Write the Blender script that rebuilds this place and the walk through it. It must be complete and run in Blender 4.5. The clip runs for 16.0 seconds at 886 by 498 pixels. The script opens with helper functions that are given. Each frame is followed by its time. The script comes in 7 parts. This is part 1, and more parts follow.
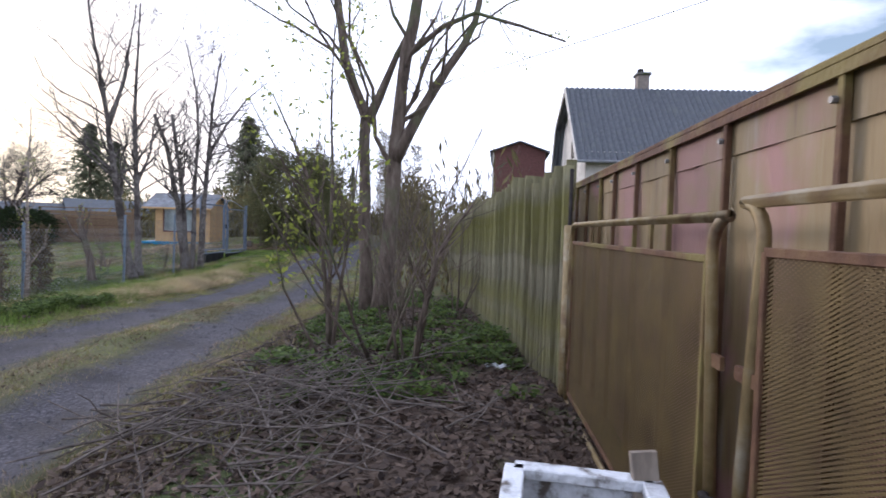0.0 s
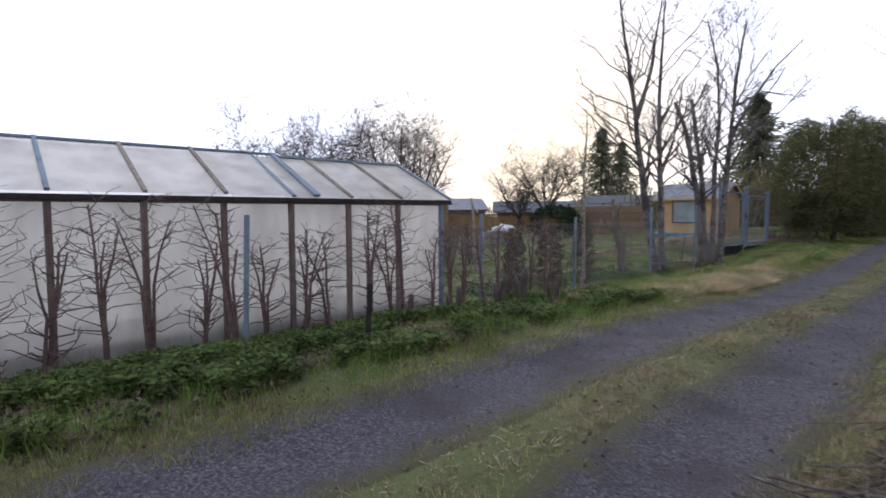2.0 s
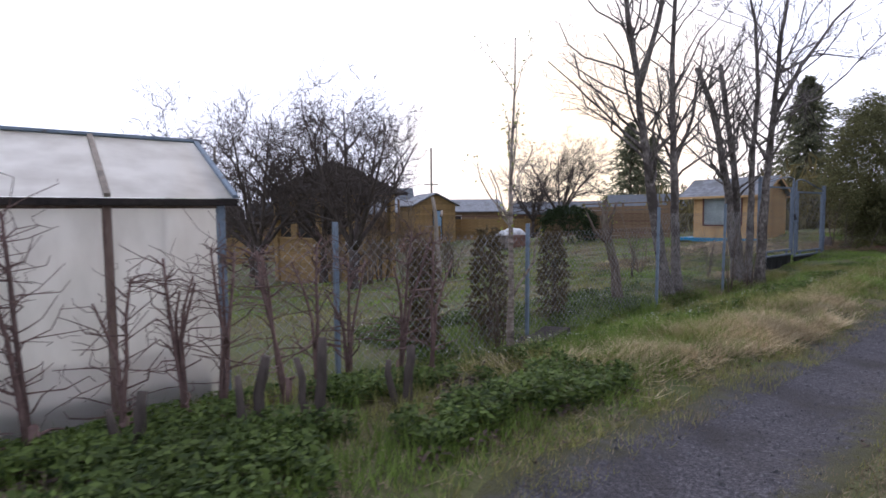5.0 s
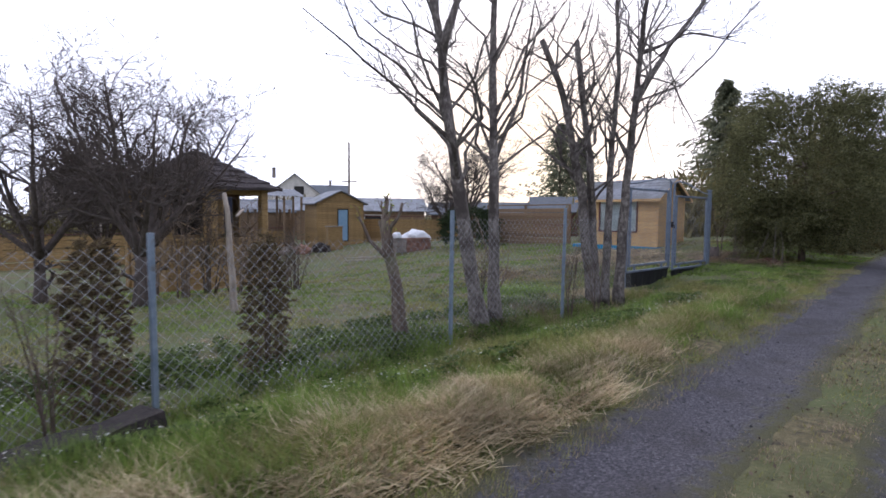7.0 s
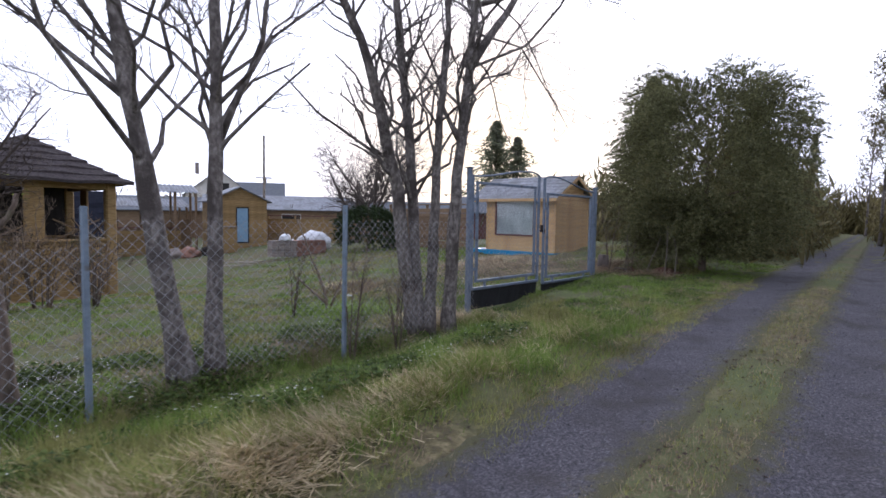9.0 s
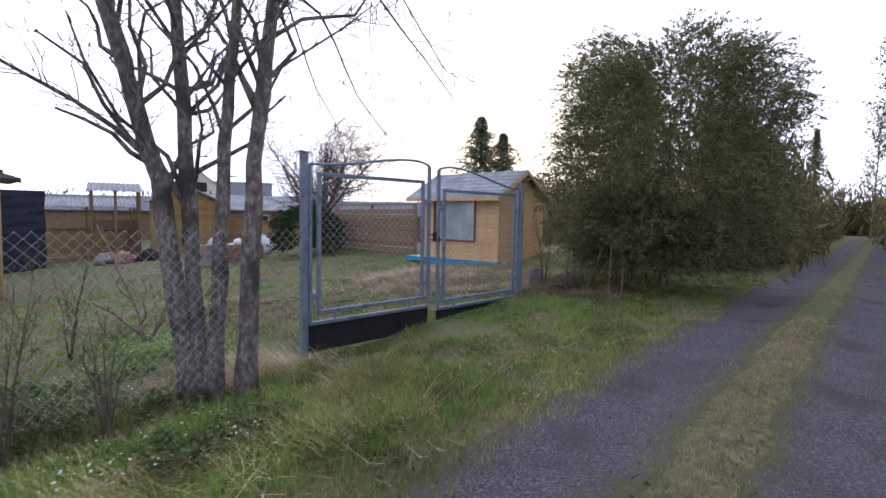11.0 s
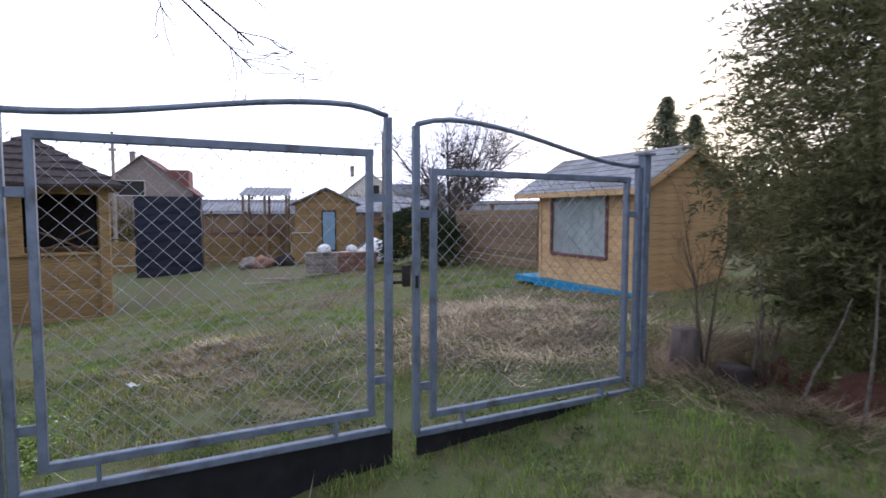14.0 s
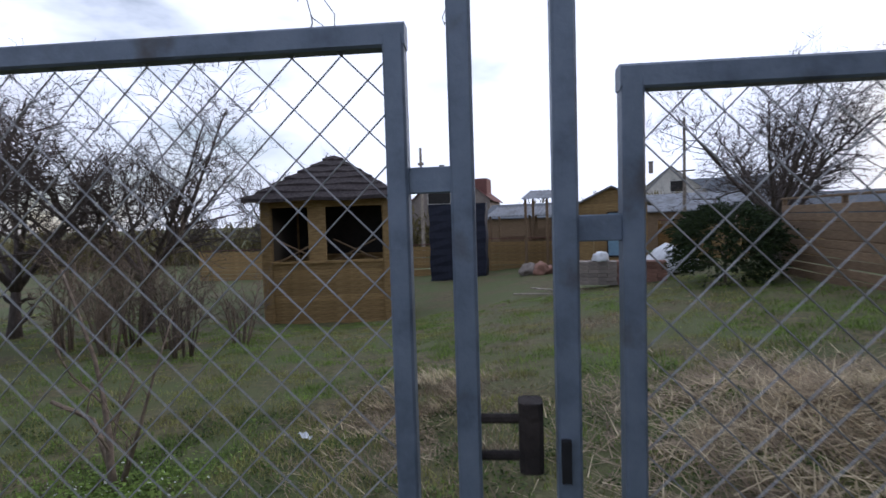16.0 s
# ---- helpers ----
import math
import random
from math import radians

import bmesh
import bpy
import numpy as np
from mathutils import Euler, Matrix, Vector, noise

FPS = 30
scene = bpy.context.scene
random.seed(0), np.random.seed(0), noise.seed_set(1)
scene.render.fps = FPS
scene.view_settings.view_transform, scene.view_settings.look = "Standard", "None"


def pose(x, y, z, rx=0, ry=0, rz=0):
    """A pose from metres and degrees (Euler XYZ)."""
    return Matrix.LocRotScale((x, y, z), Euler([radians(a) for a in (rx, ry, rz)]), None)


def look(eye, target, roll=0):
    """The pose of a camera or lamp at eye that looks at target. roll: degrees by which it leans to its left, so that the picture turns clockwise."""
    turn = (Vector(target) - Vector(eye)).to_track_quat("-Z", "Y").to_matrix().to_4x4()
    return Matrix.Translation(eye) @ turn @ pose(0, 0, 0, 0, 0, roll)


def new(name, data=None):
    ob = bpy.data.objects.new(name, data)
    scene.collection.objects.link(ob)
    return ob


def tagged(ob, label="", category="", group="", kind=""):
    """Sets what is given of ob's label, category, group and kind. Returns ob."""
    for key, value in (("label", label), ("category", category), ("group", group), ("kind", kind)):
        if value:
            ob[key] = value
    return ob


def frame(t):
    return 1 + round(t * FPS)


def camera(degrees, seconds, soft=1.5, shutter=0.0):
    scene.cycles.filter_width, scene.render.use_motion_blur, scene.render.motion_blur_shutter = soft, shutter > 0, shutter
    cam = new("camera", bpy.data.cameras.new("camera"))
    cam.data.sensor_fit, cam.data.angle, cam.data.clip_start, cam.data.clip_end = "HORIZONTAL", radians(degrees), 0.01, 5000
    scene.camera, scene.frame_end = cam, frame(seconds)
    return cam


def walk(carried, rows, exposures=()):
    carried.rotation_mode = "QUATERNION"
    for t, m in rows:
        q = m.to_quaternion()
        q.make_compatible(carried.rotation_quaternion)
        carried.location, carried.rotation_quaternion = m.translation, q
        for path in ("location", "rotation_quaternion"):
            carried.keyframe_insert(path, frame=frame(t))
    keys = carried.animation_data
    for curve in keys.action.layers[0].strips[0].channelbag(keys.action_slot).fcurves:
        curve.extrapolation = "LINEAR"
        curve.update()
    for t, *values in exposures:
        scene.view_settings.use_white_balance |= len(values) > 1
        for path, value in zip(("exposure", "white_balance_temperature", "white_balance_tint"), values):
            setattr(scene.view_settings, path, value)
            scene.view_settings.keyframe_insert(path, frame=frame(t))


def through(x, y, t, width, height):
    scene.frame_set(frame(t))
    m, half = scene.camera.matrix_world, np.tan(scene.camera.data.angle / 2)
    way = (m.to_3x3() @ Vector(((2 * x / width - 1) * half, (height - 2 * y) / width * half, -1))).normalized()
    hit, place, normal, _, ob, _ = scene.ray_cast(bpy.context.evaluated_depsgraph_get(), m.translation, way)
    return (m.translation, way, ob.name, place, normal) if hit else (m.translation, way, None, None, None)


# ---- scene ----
cam = camera(79.4, 16.0, 1.6, 0.2)
PATH = [
    (0.0, (0.000, 0.000, 1.492), (87.93, -1.84, 0.01)),
    (0.5, (-0.161, 0.017, 1.473), (87.57, -1.63, 7.91)),
    (1.0, (-0.479, 0.139, 1.474), (86.94, -1.63, 17.91)),
    (1.5, (-0.810, 0.424, 1.501), (86.35, -0.56, 34.09)),
    (2.0, (-1.327, 0.797, 1.456), (86.23, 0.22, 49.36)),
    (2.5, (-1.781, 1.216, 1.493), (86.13, 0.50, 53.75)),
    (3.0, (-2.174, 1.769, 1.531), (86.27, 0.76, 57.25)),
    (3.5, (-2.495, 2.482, 1.486), (86.27, 0.87, 57.64)),
    (4.0, (-2.664, 3.202, 1.505), (86.38, 0.93, 56.54)),
    (4.5, (-2.803, 4.010, 1.496), (86.42, 0.84, 54.64)),
    (7.0, (-2.953, 9.175, 1.554), (86.35, -0.40, 48.12)),
    (7.5, (-2.996, 10.220, 1.537), (86.34, -0.60, 46.42)),
    (8.0, (-3.021, 11.165, 1.568), (86.44, -0.69, 44.72)),
    (8.5, (-3.041, 12.189, 1.567), (86.34, -0.79, 44.22)),
    (9.0, (-3.010, 13.148, 1.583), (86.44, -0.89, 43.52)),
    (9.5, (-3.038, 14.138, 1.598), (86.44, -0.89, 43.62)),
    (10.0, (-3.072, 15.025, 1.630), (86.44, -0.89, 43.52)),
    (12.5, (-4.135, 19.247, 1.802), (86.38, -0.70, 49.49)),
    (13.0, (-4.545, 19.990, 1.858), (86.29, -0.44, 54.57)),
    (13.5, (-5.133, 20.687, 1.778), (86.18, -0.22, 59.37)),
    (14.0, (-5.773, 21.303, 1.784), (86.19, -0.13, 63.55)),
    (14.5, (-6.448, 21.734, 1.778), (86.22, 0.34, 73.16)),
    (15.0, (-7.076, 22.192, 1.757), (86.41, 0.63, 78.85)),
    (15.5, (-7.577, 22.497, 1.748), (86.70, 1.17, 86.78)),
    (16.0, (-8.124, 22.663, 1.807), (86.82, 1.76, 94.92)),
]
walk(cam, [(t, pose(*e, *r)) for t, e, r in PATH], [
    (0.0, 0.38, 5600, 16), (1.0, 0.25, 5600, 16), (2.0, 0.0, 5750, 16), (3.0, -0.1, 5750, 16), (4.5, -0.03, 5800, 18), (7.0, 0.28, 5750, 18), (10.0, 0.3, 5700, 18),
    (12.5, 0.62, 5700, 18), (13.5, 0.55, 5650, 18), (14.5, 0.2, 5700, 18), (15.5, -0.15, 5650, 16), (16.0, -0.3, 5600, 14)])

# ---------------------------------------------------------------- world and sun
SUN_YAW, SUN_UP = 39.0, 8.0
world = bpy.data.worlds.new("evening_sky")
scene.world = world
world.use_nodes = True
wn = world.node_tree.nodes
wl = world.node_tree.links
wn.clear()
sky = wn.new("ShaderNodeTexSky")
sky.sky_type = "NISHITA"
sky.sun_disc = False
sky.sun_elevation = radians(SUN_UP)
sky.sun_rotation = radians(-SUN_YAW)
sky.dust_density = 0.6
bg_clear = wn.new("ShaderNodeBackground")
bg_clear.inputs["Strength"].default_value = 0.15
wl.new(sky.outputs[0], bg_clear.inputs["Color"])
tc = wn.new("ShaderNodeTexCoord")
mp = wn.new("ShaderNodeMapping")
mp.inputs["Scale"].default_value = (1.0, 1.0, 2.6)
wl.new(tc.outputs["Generated"], mp.inputs["Vector"])
cn = wn.new("ShaderNodeTexNoise")
cn.inputs["Scale"].default_value = 2.2
cn.inputs["Detail"].default_value = 7.0
cn.inputs["Roughness"].default_value = 0.55
wl.new(mp.outputs[0], cn.inputs["Vector"])
cr = wn.new("ShaderNodeValToRGB")
cr.color_ramp.elements[0].position = 0.37
cr.color_ramp.elements[0].color = (0.12, 0.12, 0.12, 1)
cr.color_ramp.elements[1].position = 0.58
cr.color_ramp.elements[1].color = (1, 1, 1, 1)
dots = wn.new("ShaderNodeVectorMath")
dots.operation = "DOT_PRODUCT"
wl.new(tc.outputs["Generated"], dots.inputs[0])
dots.inputs[1].default_value = (-math.sin(radians(SUN_YAW)) * 0.997, math.cos(radians(SUN_YAW)) * 0.997, 0.07)
near_sun = wn.new("ShaderNodeMapRange")
near_sun.inputs["From Min"].default_value = 0.1
near_sun.inputs["From Max"].default_value = 0.75
near_sun.inputs["To Min"].default_value = 0.0
near_sun.inputs["To Max"].default_value = 0.2
wl.new(dots.outputs["Value"], near_sun.inputs["Value"])
cover = wn.new("ShaderNodeMath")
cover.operation = "ADD"
wl.new(cn.outputs["Fac"], cover.inputs[0])
wl.new(near_sun.outputs[0], cover.inputs[1])
wl.new(cover.outputs[0], cr.inputs["Fac"])
bg_cloud = wn.new("ShaderNodeBackground")
bg_cloud.inputs["Strength"].default_value = 1.5
tint = wn.new("ShaderNodeValToRGB")
tint.color_ramp.elements[0].position = 0.93
tint.color_ramp.elements[0].color = (0.95, 0.95, 1.0, 1)
tint.color_ramp.elements[1].position = 1.0
tint.color_ramp.elements[1].color = (1.0, 0.82, 0.55, 1)
wl.new(dots.outputs["Value"], tint.inputs["Fac"])
wl.new(tint.outputs[0], bg_cloud.inputs["Color"])
mixw = wn.new("ShaderNodeMixShader")
wl.new(cr.outputs[0], mixw.inputs[0])
wl.new(bg_clear.outputs[0], mixw.inputs[1])
wl.new(bg_cloud.outputs[0], mixw.inputs[2])
wout = wn.new("ShaderNodeOutputWorld")
wl.new(mixw.outputs[0], wout.inputs[0])

sun = new("sun", bpy.data.lights.new("sun", "SUN"))
sun.data.energy = 1.2
sun.data.angle = radians(10)
sun.data.color = (1.0, 0.80, 0.58)
_a, _e = radians(SUN_YAW), radians(SUN_UP)
sun.matrix_world = look((0, 0, 30), (30 * math.sin(_a) * math.cos(_e), -30 * math.cos(_a) * math.cos(_e), 30 - 30 * math.sin(_e)))


# ---------------------------------------------------------------- materials
def material(name, colours, scale=8.0, detail=6.0, rough=0.85, metal=0.0, bump=0.2, bump_scale=None, spread=(0.3, 0.7),
             vary=0.0, island=False, stretch=(1, 1, 1), coarse=None, coarse_scale=0.8, coarse_at=(0.5, 0.65), spec=0.3):
    """A surface of two or three colours in grain, with wear in coarse patches and fine relief."""
    m = bpy.data.materials.new(name)
    m.use_nodes = True
    n, l = m.node_tree.nodes, m.node_tree.links
    b = n["Principled BSDF"]
    b.inputs["Metallic"].default_value = metal
    b.inputs["Specular IOR Level"].default_value = spec
    c = n.new("ShaderNodeTexCoord")
    mpp = n.new("ShaderNodeMapping")
    mpp.inputs["Scale"].default_value = stretch
    l.new(c.outputs["Object"], mpp.inputs["Vector"])
    t = n.new("ShaderNodeTexNoise")
    t.inputs["Scale"].default_value = scale
    t.inputs["Detail"].default_value = detail
    t.inputs["Roughness"].default_value = 0.62
    l.new(mpp.outputs[0], t.inputs["Vector"])
    r = n.new("ShaderNodeValToRGB")
    els = r.color_ramp.elements
    while len(els) < len(colours):
        els.new(0.5)
    for i, col in enumerate(colours):
        els[i].position = spread[0] + (spread[1] - spread[0]) * i / max(1, len(colours) - 1)
        els[i].color = (*col, 1)
    l.new(t.outputs["Fac"], r.inputs["Fac"])
    col = r.outputs["Color"]
    if coarse:
        t2 = n.new("ShaderNodeTexNoise")
        t2.inputs["Scale"].default_value = coarse_scale
        t2.inputs["Detail"].default_value = 5.0
        l.new(c.outputs["Object"], t2.inputs["Vector"])
        r2 = n.new("ShaderNodeValToRGB")
        r2.color_ramp.elements[0].position = coarse_at[0]
        r2.color_ramp.elements[1].position = coarse_at[1]
        l.new(t2.outputs["Fac"], r2.inputs["Fac"])
        mx = n.new("ShaderNodeMix")
        mx.data_type = "RGBA"
        l.new(r2.outputs["Color"], mx.inputs["Factor"])
        l.new(col, mx.inputs["A"])
        mx.inputs["B"].default_value = (*coarse, 1)
        col = mx.outputs["Result"]
    if vary:
        hs = n.new("ShaderNodeHueSaturation")
        src = n.new("ShaderNodeNewGeometry").outputs["Random Per Island"] if island else n.new("ShaderNodeObjectInfo").outputs["Random"]
        mr = n.new("ShaderNodeMapRange")
        mr.inputs["To Min"].default_value = 1 - vary
        mr.inputs["To Max"].default_value = 1 + vary
        l.new(src, mr.inputs["Value"])
        l.new(mr.outputs[0], hs.inputs["Value"])
        l.new(col, hs.inputs["Color"])
        col = hs.outputs[0]
    l.new(col, b.inputs["Base Color"])
    mr2 = n.new("ShaderNodeMapRange")
    mr2.inputs["To Min"].default_value = max(0.02, rough - 0.12)
    mr2.inputs["To Max"].default_value = min(1, rough + 0.12)
    l.new(t.outputs["Fac"], mr2.inputs["Value"])
    l.new(mr2.outputs[0], b.inputs["Roughness"])
    if bump:
        tb = n.new("ShaderNodeTexNoise")
        tb.inputs["Scale"].default_value = bump_scale or scale * 3
        tb.inputs["Detail"].default_value = 8.0
        l.new(mpp.outputs[0], tb.inputs["Vector"])
        bp = n.new("ShaderNodeBump")
        bp.inputs["Strength"].default_value = bump
        bp.inputs["Distance"].default_value = 0.02
        l.new(tb.outputs["Fac"], bp.inputs["Height"])
        l.new(bp.outputs[0], b.inputs["Normal"])
    return m


def blade_material(name, low, high, through=0.35):
    """Thin leaves and stalks, each a little different, which let some light through."""
    m = bpy.data.materials.new(name)
    m.use_nodes = True
    n, l = m.node_tree.nodes, m.node_tree.links
    b = n["Principled BSDF"]
    b.inputs["Roughness"].default_value = 0.7
    b.inputs["Specular IOR Level"].default_value = 0.2
    g = n.new("ShaderNodeNewGeometry")
    r = n.new("ShaderNodeValToRGB")
    r.color_ramp.elements[0].color = (*low, 1)
    r.color_ramp.elements[1].color = (*high, 1)
    l.new(g.outputs["Random Per Island"], r.inputs["Fac"])
    c = n.new("ShaderNodeTexCoord")
    t = n.new("ShaderNodeTexNoise")
    t.inputs["Scale"].default_value = 1.3
    t.inputs["Detail"].default_value = 4.0
    l.new(c.outputs["Object"], t.inputs["Vector"])
    hs = n.new("ShaderNodeHueSaturation")
    mr = n.new("ShaderNodeMapRange")
    mr.inputs["From Min"].default_value = 0.3
    mr.inputs["From Max"].default_value = 0.7
    mr.inputs["To Min"].default_value = 0.7
    mr.inputs["To Max"].default_value = 1.3
    l.new(t.outputs["Fac"], mr.inputs["Value"])
    l.new(mr.outputs[0], hs.inputs["Value"])
    l.new(r.outputs[0], hs.inputs["Color"])
    l.new(hs.outputs[0], b.inputs["Base Color"])
    tr = n.new("ShaderNodeBsdfTranslucent")
    l.new(hs.outputs[0], tr.inputs["Color"])
    mx = n.new("ShaderNodeMixShader")
    mx.inputs[0].default_value = through
    l.new(b.outputs[0], mx.inputs[1])
    l.new(tr.outputs[0], mx.inputs[2])
    l.new(mx.outputs[0], n["Material Output"].inputs["Surface"])
    return m


GROUND = material("turf_soil", [(0.03, 0.024, 0.017), (0.1, 0.085, 0.04), (0.21, 0.175, 0.095)], 11.0, 10, 0.95, 0, 0.9, 40,
                  coarse=(0.085, 0.1, 0.035), coarse_scale=0.6, coarse_at=(0.36, 0.58))
LITTER = material("leaf_litter", [(0.035, 0.024, 0.018), (0.085, 0.06, 0.045), (0.15, 0.115, 0.085)], 22, 8, 0.95, 0, 1.0, 60,
                  coarse=(0.06, 0.075, 0.025), coarse_scale=1.1, coarse_at=(0.5, 0.62))
GRAVEL = material("lane_gravel", [(0.022, 0.0205, 0.025), (0.068, 0.064, 0.075), (0.19, 0.18, 0.2)], 48, 10, 0.92, 0, 1.0, 90,
                  coarse=(0.048, 0.043, 0.045), coarse_scale=1.5, coarse_at=(0.48, 0.7))
STONE = material("stones", [(0.05, 0.049, 0.055), (0.16, 0.157, 0.168)], 30, 5, 0.85, 0, 0.3, vary=0.5, island=True)


def soften_edge(m, colour):
    """Lets soil and moss creep in from the ragged sides of a wheel track."""
    n, l = m.node_tree.nodes, m.node_tree.links
    b = n["Principled BSDF"]
    old = b.inputs["Base Color"].links[0].from_socket
    at = n.new("ShaderNodeAttribute")
    at.attribute_name = "edge"
    c = n.new("ShaderNodeTexCoord")
    t = n.new("ShaderNodeTexNoise")
    t.inputs["Scale"].default_value = 9.0
    t.inputs["Detail"].default_value = 6.0
    l.new(c.outputs["Object"], t.inputs["Vector"])
    ad = n.new("ShaderNodeMath")
    ad.operation = "ADD"
    l.new(at.outputs["Fac"], ad.inputs[0])
    l.new(t.outputs["Fac"], ad.inputs[1])
    mr = n.new("ShaderNodeMapRange")
    mr.inputs["From Min"].default_value = 0.8
    mr.inputs["From Max"].default_value = 1.25
    l.new(ad.outputs[0], mr.inputs["Value"])
    mx = n.new("ShaderNodeMix")
    mx.data_type = "RGBA"
    l.new(mr.outputs[0], mx.inputs["Factor"])
    l.new(old, mx.inputs["A"])
    mx.inputs["B"].default_value = (*colour, 1)
    l.new(mx.outputs["Result"], b.inputs["Base Color"])


soften_edge(GRAVEL, (0.078, 0.076, 0.036))
BARK = material("bark", [(0.05, 0.038, 0.03), (0.12, 0.09, 0.07), (0.19, 0.155, 0.125)], 14, 8, 0.95, 0, 1.0, 50, stretch=(1, 1, 0.25),
                coarse=(0.1, 0.11, 0.055), coarse_scale=2.0, coarse_at=(0.52, 0.66))
BARK_DARK = material("bark_dark", [(0.045, 0.036, 0.032), (0.12, 0.097, 0.085)], 14, 6, 0.95, 0, 0.6, 50, stretch=(1, 1, 0.3))
BARK_GREY = material("bark_grey", [(0.045, 0.038, 0.034), (0.15, 0.13, 0.118), (0.3, 0.275, 0.255)], 22, 9, 0.95, 0, 1.0, 60, stretch=(1, 1, 0.55),
                     coarse=(0.06, 0.05, 0.045), coarse_scale=2.5, coarse_at=(0.5, 0.62))
BIRCH = material("birch_bark", [(0.05, 0.04, 0.035), (0.22, 0.18, 0.15), (0.38, 0.34, 0.3)], 10, 5, 0.8, 0, 0.4, stretch=(1, 1, 2.5))
DRY_STICK = material("dry_stick", [(0.045, 0.037, 0.033), (0.19, 0.16, 0.14)], 18, 5, 0.9, 0, 0.0, vary=0.5, island=True)
WOOD_YELLOW = material("ochre_boards", [(0.15, 0.092, 0.04), (0.27, 0.175, 0.07), (0.34, 0.235, 0.11)], 7, 8, 0.7, 0, 0.25, 40, stretch=(0.5, 0.5, 3),
                       vary=0.14, coarse=(0.24, 0.15, 0.06), coarse_scale=1.4, coarse_at=(0.5, 0.75))
WOOD_FRESH = material("fresh_pine_boards", [(0.4, 0.24, 0.105), (0.55, 0.36, 0.17), (0.6, 0.42, 0.22)], 6, 8, 0.6, 0, 0.2, 40, stretch=(0.5, 0.5, 4),
                      vary=0.1, coarse=(0.42, 0.26, 0.12), coarse_scale=1.6, coarse_at=(0.5, 0.75))
WOOD_GREY = material("weathered_boards", [(0.12, 0.1, 0.085), (0.23, 0.195, 0.16), (0.32, 0.28, 0.24)], 9, 8, 0.85, 0, 0.4, 45, stretch=(1, 1, 0.3), vary=0.2)
WOOD_BROWN = material("brown_boards", [(0.13, 0.085, 0.05), (0.24, 0.165, 0.1)], 9, 8, 0.8, 0, 0.3, 45, stretch=(0.5, 0.5, 3), vary=0.18)
PICKET = material("mossy_pickets", [(0.11, 0.1, 0.075), (0.22, 0.2, 0.13), (0.34, 0.31, 0.22)], 10, 8, 0.9, 0, 0.5, 50, stretch=(3, 3, 0.35), vary=0.22,
                  coarse=(0.2, 0.19, 0.045), coarse_scale=1.6, coarse_at=(0.42, 0.6))
POST_BROWN = material("dull_brown_posts", [(0.075, 0.048, 0.04), (0.15, 0.105, 0.085), (0.2, 0.16, 0.14)], 9, 8, 0.85, 0, 0.35, 45, stretch=(3, 3, 0.4), vary=0.2)
SHOOT = material("red_brown_shoots", [(0.085, 0.052, 0.047), (0.2, 0.135, 0.12)], 18, 5, 0.85, 0, 0.0, vary=0.2)
SHOOT_PALE = material("pale_dry_shoots", [(0.1, 0.075, 0.055), (0.26, 0.2, 0.15)], 18, 5, 0.9, 0, 0.0, vary=0.2)
WHITE_PEEL = material("peeling_white_paint", [(0.12, 0.1, 0.085), (0.55, 0.57, 0.6), (0.68, 0.7, 0.74)], 9, 8, 0.75, 0, 0.5, 40, spread=(0.38, 0.55))
BLUE_PAINT = material("bright_blue_paint", [(0.01, 0.17, 0.36), (0.02, 0.28, 0.5)], 8, 5, 0.45, 0, 0.08, coarse=(0.03, 0.2, 0.35), coarse_scale=2)
DOOR_BLUE = material("pale_blue_paint", [(0.16, 0.27, 0.38), (0.24, 0.37, 0.48)], 8, 5, 0.6, 0, 0.1, vary=0.08)
GATE_STEEL = material("blue_grey_gate_paint", [(0.095, 0.12, 0.165), (0.15, 0.185, 0.245), (0.19, 0.228, 0.295)], 9, 8, 0.5, 0.25, 0.12, 60, vary=0.06,
                      coarse=(0.075, 0.07, 0.07), coarse_scale=5, coarse_at=(0.6, 0.72), spec=0.5)
GALV = material("galvanised_wire", [(0.18, 0.18, 0.185), (0.34, 0.34, 0.345)], 20, 3, 0.5, 0.6, 0.0, spec=0.5)
BLUE_POST = material("faded_blue_post", [(0.13, 0.17, 0.22), (0.22, 0.27, 0.33)], 12, 7, 0.65, 0.1, 0.2, coarse=(0.1, 0.08, 0.065), coarse_scale=6, coarse_at=(0.58, 0.7))
RUST_PANEL = material("rusty_painted_sheet", [(0.13, 0.07, 0.052), (0.21, 0.15, 0.07), (0.235, 0.18, 0.1), (0.29, 0.235, 0.2)], 4.2, 9, 0.55, 0.15, 0.15, 30, stretch=(3.2, 3.2, 0.3),
                      coarse=(0.29, 0.16, 0.145), coarse_scale=2.2, coarse_at=(0.47, 0.58), vary=0.2, spec=0.5)
RUST_FRAME = material("rust_brown_steel", [(0.07, 0.036, 0.024), (0.13, 0.07, 0.042), (0.19, 0.12, 0.06)], 9, 8, 0.65, 0.3, 0.25, 50,
                      coarse=(0.2, 0.16, 0.06), coarse_scale=3, coarse_at=(0.5, 0.62))
PIPE = material("ochre_painted_pipe", [(0.16, 0.11, 0.05), (0.25, 0.185, 0.085), (0.36, 0.32, 0.24)], 7, 8, 0.5, 0.35, 0.15, 50,
                coarse=(0.13, 0.07, 0.04), coarse_scale=5, coarse_at=(0.55, 0.66), spec=0.5)
MESH_RUST = material("rusty_expanded_mesh", [(0.075, 0.05, 0.025), (0.16, 0.115, 0.046)], 6, 6, 0.6, 0.35, 0.0)
